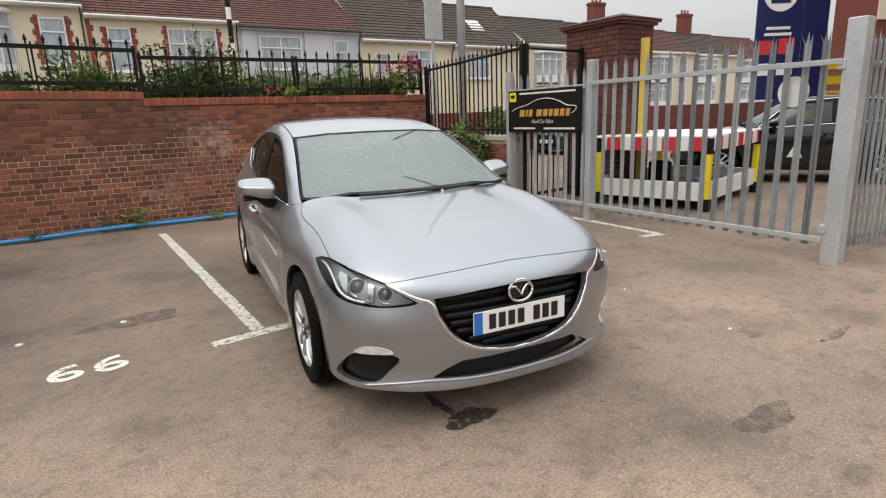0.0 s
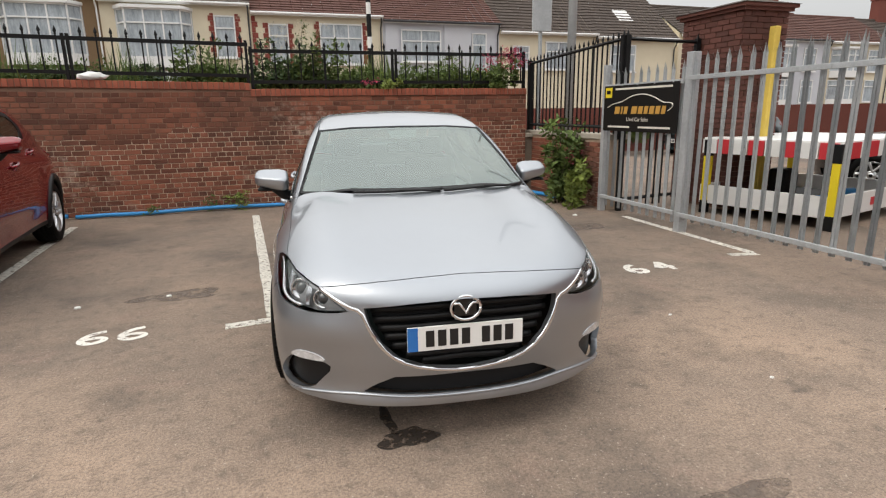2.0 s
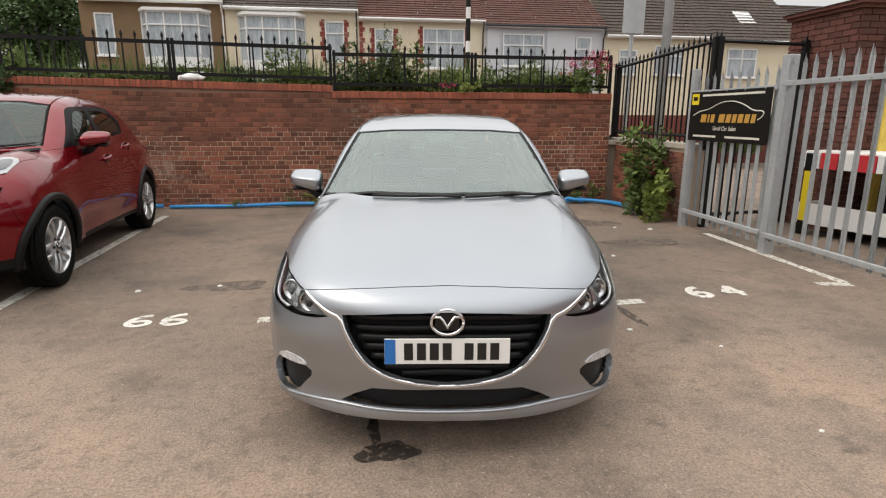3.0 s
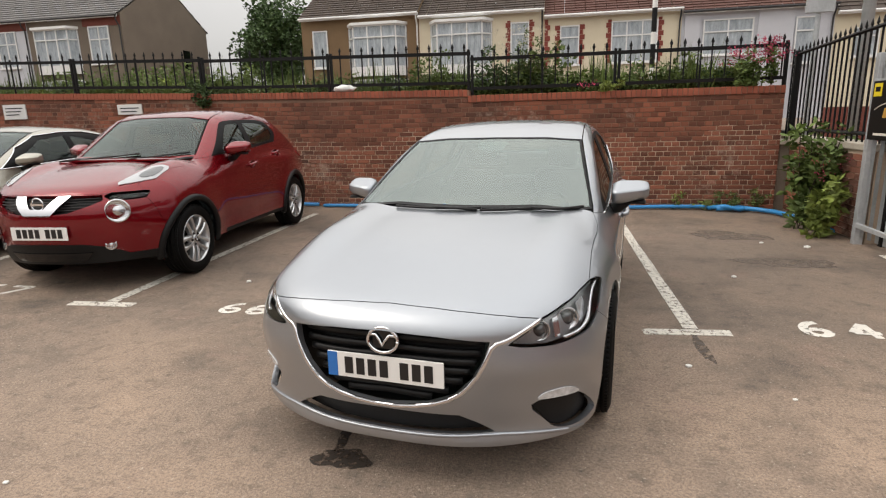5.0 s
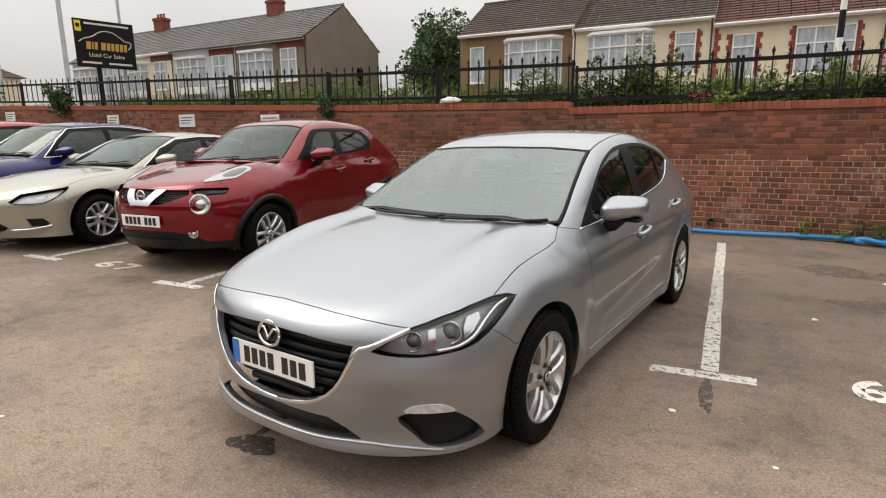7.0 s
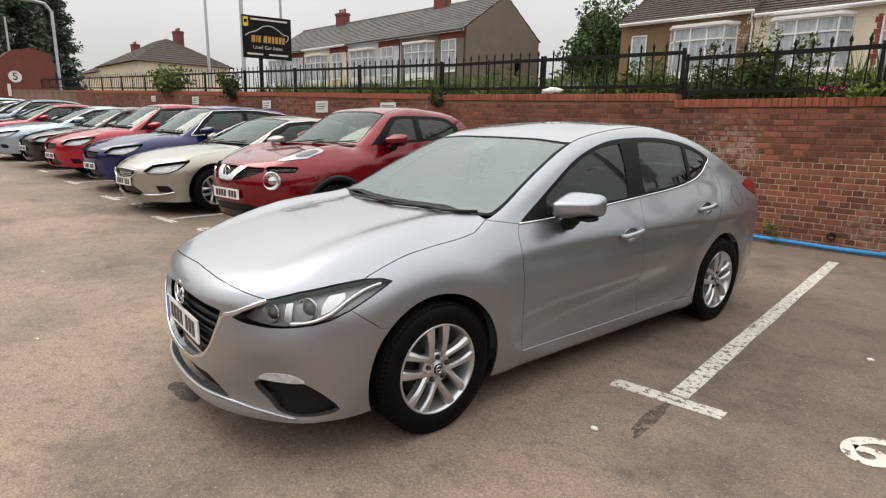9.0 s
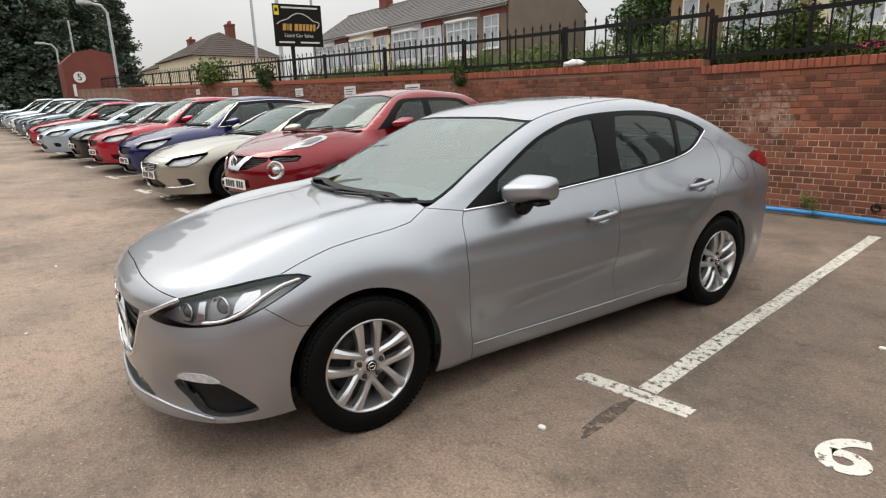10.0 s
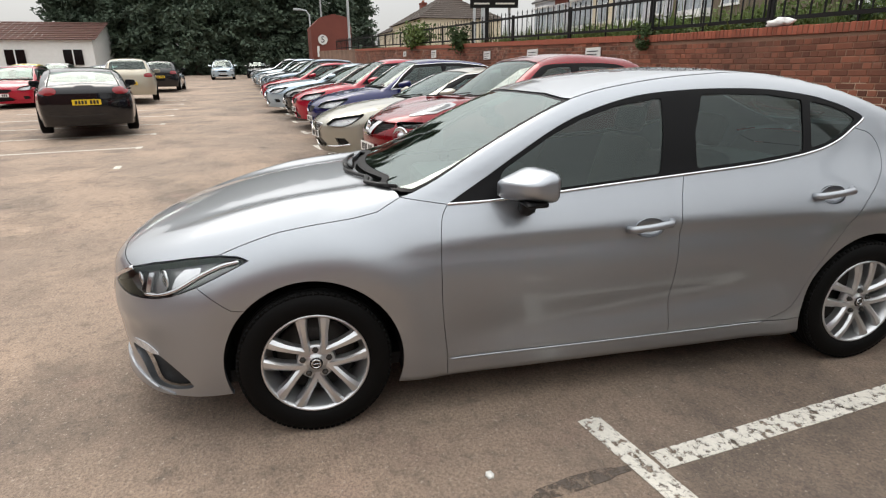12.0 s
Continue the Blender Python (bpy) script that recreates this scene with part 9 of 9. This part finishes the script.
red, rb = row_car(dict(CROSSOVER_SMALL, lamp_bed=PLASTIC_BLACK, lamp_depth=0.03), "red_crossover", "dark red small crossover with round lamps parked nose out", RED, -1.829, 4.239, 4.18, 0.04, lower=PLASTIC_BLACK, wheels=WHEEL_17, nuts=True)
red.scale = (1.05, 1.05, 1.05)
for sign in (1, -1):
    slash = np.array([(0.50, 0.29), (0.56, 0.50), (0.60, 0.66), (0.665, 0.77), (0.73, 0.81), (0.738, 0.60), (0.735, 0.54), (0.64, 0.40)]) * (sign, 1)
    rb.panel("lamp_slash", "top", rounded(slash, 1), CLEAR_LENS, red, step=0.03, push=0.006, fold=0.02, gap=0, label="pale slanting lamp on top of the wing")
    rb.panel("lamp_insert", "top", rounded(np.array([(0.61, 0.48), (0.645, 0.66), (0.70, 0.76), (0.722, 0.66), (0.715, 0.57), (0.665, 0.48)]) * (sign, 1), 1), LAMP_LENS, red, step=0.03, push=0.009, fold=0.01, gap=0, label="dark lens in the slanting lamp")
# its grille wing, round lamps, dark lower bumper and arch cladding
rb.panel("grille_wing", "nose", [(-0.25, 0.850), (-0.145, 0.848), (-0.055, 0.752), (0.055, 0.752), (0.145, 0.848), (0.25, 0.850), (0.105, 0.694), (-0.105, 0.694)], CHROME, red, step=0.03, push=0.010, fold=0.03, gap=0, label="broad chrome V across the grille")
c = rb.meet("front", [(0, 0.795)], 0.006)[0]
bm = bmesh.new()
tube(bm, [(0.052 * math.cos(a), c[1] - 0.008, 0.795 + 0.052 * math.sin(a)) for a in np.linspace(0, 2 * math.pi, 33)], 0.007, 8, 1.0, (0, 1, 0))
box(bm, -0.058, 0.058, c[1] - 0.016, c[1] - 0.004, 0.786, 0.804)
part("badge", bm, CHROME, red, "round chrome badge")
for z in (0.838, 0.815, 0.792, 0.769, 0.746):
    bm = bmesh.new()
    tube(bm, rb.meet("nose", dense([(-0.46 + 3.2 * max(0, 0.80 - z), z), (0, z + 0.003), (0.46 - 3.2 * max(0, 0.80 - z), z)], 0.04), -0.022), 0.006, 5)
    part("grille_slat", bm, PLASTIC_BLACK, red)
for sign in (1, -1):
    c = rb.meet("nose", [(sign * 0.575, 0.716)], -0.012)
    q = (Vector(rb.normal(c)[0]) + Vector((0, -0.25, 0))).to_track_quat("Z", "Y").to_matrix().to_4x4()
    c = c[0]
    bm = bmesh.new()
    lathe(bm, [(0.100, -0.05), (0.100, 0.016), (0.092, 0.021), (0.086, 0.017), (0.07, 0.009), (0.045, 0.005), (0.035, 0.018), (0.001, 0.023)], 30, "Z")
    lm = part("round_lamp", bm, LAMP_CHROME, red, "large round headlamp", smooth=True, m=Matrix.Translation(c) @ q)
    bm = bmesh.new()
    lathe(bm, [(0.094, 0.021), (0.06, 0.027), (0.001, 0.029)], 30, "Z")
    part("lamp_glass", bm, LAMP_GLASS, lm, smooth=True)
    c = rb.meet("nose", [(sign * 0.493, 0.424)], -0.004)[0]
    bm = bmesh.new()
    lathe(bm, [(0.045, 0.0), (0.045, 0.012), (0.03, 0.008), (0.001, 0.014)], 20, "Z")
    part("fog_lamp", bm, LAMP_CHROME, red, smooth=True, m=Matrix.Translation(c) @ q)
low_band = [(-0.86, 0.335), (-0.62, 0.335), (-0.47, 0.410), (-0.3, 0.446), (0.0, 0.452), (0.3, 0.446), (0.47, 0.410), (0.62, 0.335), (0.86, 0.335), (0.86, 0.268), (-0.86, 0.268)]
rb.panel("lower_bumper", "nose", low_band, PLASTIC_BLACK, red, step=0.05, push=0.006, fold=0.02, gap=0, label="black plastic lower bumper")
rb.panel("skid_plate", "nose", [(-0.36, 0.375), (0.36, 0.375), (0.30, 0.30), (-0.30, 0.30)], GLOSS_BLACK, red, step=0.05, push=0.016, fold=0.02, gap=0)
for cy in CROSSOVER_SMALL["axles"]:
    rb.strip("arch_cladding", "side", arc(cy, CROSSOVER_SMALL["hub"], CROSSOVER_SMALL["arch"] + 0.016, -14, 194, 40), 0.034, PLASTIC_BLACK, red, -0.004, mirror=True, label="black plastic wheel arch cladding")
champ, cb_ = row_car(SALOON_LONG, "champagne_saloon", "pale champagne executive saloon parked nose out", CHAMPAGNE, -4.5, 3.91, 4.0, 0.055, wheels=WHEEL_16)
g = SALOON_LONG["openings"][0][0]
cb_.strip("grille_frame", "nose", g + [g[0]], 0.011, CHROME, champ, 0.004, label="chrome grille frame")
for z in (0.53, 0.56, 0.59, 0.62):
    cb_.strip("grille_slat", "nose", [(-0.2, z), (0.2, z)], 0.005, CHROME, champ, -0.02)
cb_.strip("belt_moulding", "side", SALOON_LONG["dlo"] + [SALOON_LONG["dlo"][0]], 0.009, CHROME, champ, 0.002, mirror=True, label="chrome window surround")
for sign in (1, -1):
    cb_.strip("bumper_blade", "nose", [(sign * 0.42, 0.285), (sign * 0.62, 0.292), (sign * 0.84, 0.33)], 0.016, CHROME, champ, 0.006, label="bright bumper blade")
blue_car = far_car("CROSSOVER", CROSSOVER, "blue_crossover", "deep blue crossover with chrome window trim", BLUE, (-6.95, 4.1), 4.0, ROW, PLASTIC_BLACK)
far_car("CROSSOVER", CROSSOVER, "red_crossover", "bright red crossover parked nose out", RED2, (-9.35, 4.0), 4.0, ROW, PLASTIC_BLACK)
far_car("HATCH", HATCH, "black_hatchback", "black hatchback parked nose out", BLACK, (-11.7, 3.95), 4.0, ROW)
far_car("SALOON_LONG", SALOON_LONG, "pale_blue_saloon", "pale blue saloon parked nose out", PALE, (-14.1, 3.55), 4.0, ROW)
far_car("HATCH", HATCH, "red_hatchback", "bright red hatchback parked nose out", RED2, (-16.8, 3.55), 4.0, ROW)
TURN = 4.0
far_car("HATCH", HATCH, "dark_hatchback", "dark teal hatchback parked nose out", TEAL, (-19.4, 3.9), TURN, ROW)
far_car("CROSSOVER", CROSSOVER, "grey_crossover", "dark blue-grey crossover parked nose out", SLATE, (-21.8, 3.9), TURN, ROW, PLASTIC_BLACK)
far_car("HATCH", HATCH, "grey_hatchback", "blue-grey hatchback parked nose out", SLATE, (-24.3, 3.8), TURN, ROW)
far_car("HATCH", HATCH, "white_hatchback", "white hatchback parked nose out", WHITE, (-26.8, 3.8), TURN, ROW)
far_car("CROSSOVER", CROSSOVER, "pale_blue_crossover", "pale blue crossover parked nose out", PALE, (-29.3, 3.7), TURN, ROW, PLASTIC_BLACK)
far_car("HATCH", HATCH, "dark_hatchback", "dark hatchback far along the row", TEAL, (-32, 3.6), TURN, ROW)
far_car("CROSSOVER", CROSSOVER, "silver_crossover", "silver crossover far along the row", SILVER, (-35, 3.6), TURN, ROW, PLASTIC_BLACK)
Body(CROSSOVER).strip("belt_moulding", "side", CROSSOVER["dlo"] + [CROSSOVER["dlo"][0]], 0.010, CHROME, blue_car, 0.003, mirror=True, label="chrome window surround")
# across the lane
LANE = "cars across the lane"


far_car("SALOON", SALOON, "black_saloon", "black saloon seen from behind, yellow rear plate", BLACK, (-13.3, -1.17), -78, LANE)
far_car("CROSSOVER", CROSSOVER, "beige_crossover", "beige crossover seen from behind", BEIGE, (-23.4, -1.5), -83, LANE)
far_car("HATCH", HATCH, "dark_hatchback", "dark hatchback beyond the beige crossover", BLACK, (-31.5, -0.9), -90, LANE)
far_car("HATCH", HATCH, "red_hatchback", "red hatchback facing the lane", RED2, (-18.6, -4.9), 90, LANE)
far_car("SALOON", SALOON, "black_saloon", "black saloon facing the lane", BLACK, (-22.6, -5.9), 90, LANE)
far_car("HATCH", HATCH, "yellow_hatchback", "bright yellow hatchback parked across the lane", YELLOW, (-31.5, -8.3), 90, LANE)
far_car("HATCH", HATCH, "white_hatchback", "white hatchback parked across the lane", WHITE, (-36.5, -8.0), 90, LANE)
far_car("SALOON", SALOON, "grey_saloon", "grey saloon parked across the lane", SLATE, (-30, -4.2), 90, LANE)
far_car("CROSSOVER", CROSSOVER, "silver_crossover", "silver crossover standing at the lane's end", PALE, (-45.0, 1.7), 90, LANE)
far_car("HATCH", HATCH, "dark_hatchback", "dark car beside the lane's end", BLACK, (-47.5, 4.5), 90, LANE)
# beyond the palisade
far_car("CROSSOVER", CROSSOVER, "black_estate", "black car parked side-on beyond the palisade", BLACK, (10.78, 7.77), 213.5, "cars on the estate")
far_car("HATCH", HATCH, "dark_hatchback", "dark car by the estate hedge", TEAL, (13.5, 14.5), -80, "cars on the estate")
for y0, x in ((0.85, -5.0), (0.85, -7.2), (0.85, -9.4), (0.8, -11.6), (0.8, -14.0), (0.7, -16.4), (0.7, -18.8), (0.6, -21.2)):
    if x < -6:
        mark("lane_line", bar(x, y0, x + 0.25, y0 - 4.5, 0.09), BAY_PAINT, None, "white bay line across the lane", "bay line", group="bay lines across the lane")
    mark("lane_line_end", bar(x - 0.12, y0 + 0.02, x + 0.16, y0 + 0.02, 0.10), BAY_PAINT, None, "white tip of a bay line across the lane", "bay line", group="bay line tips")
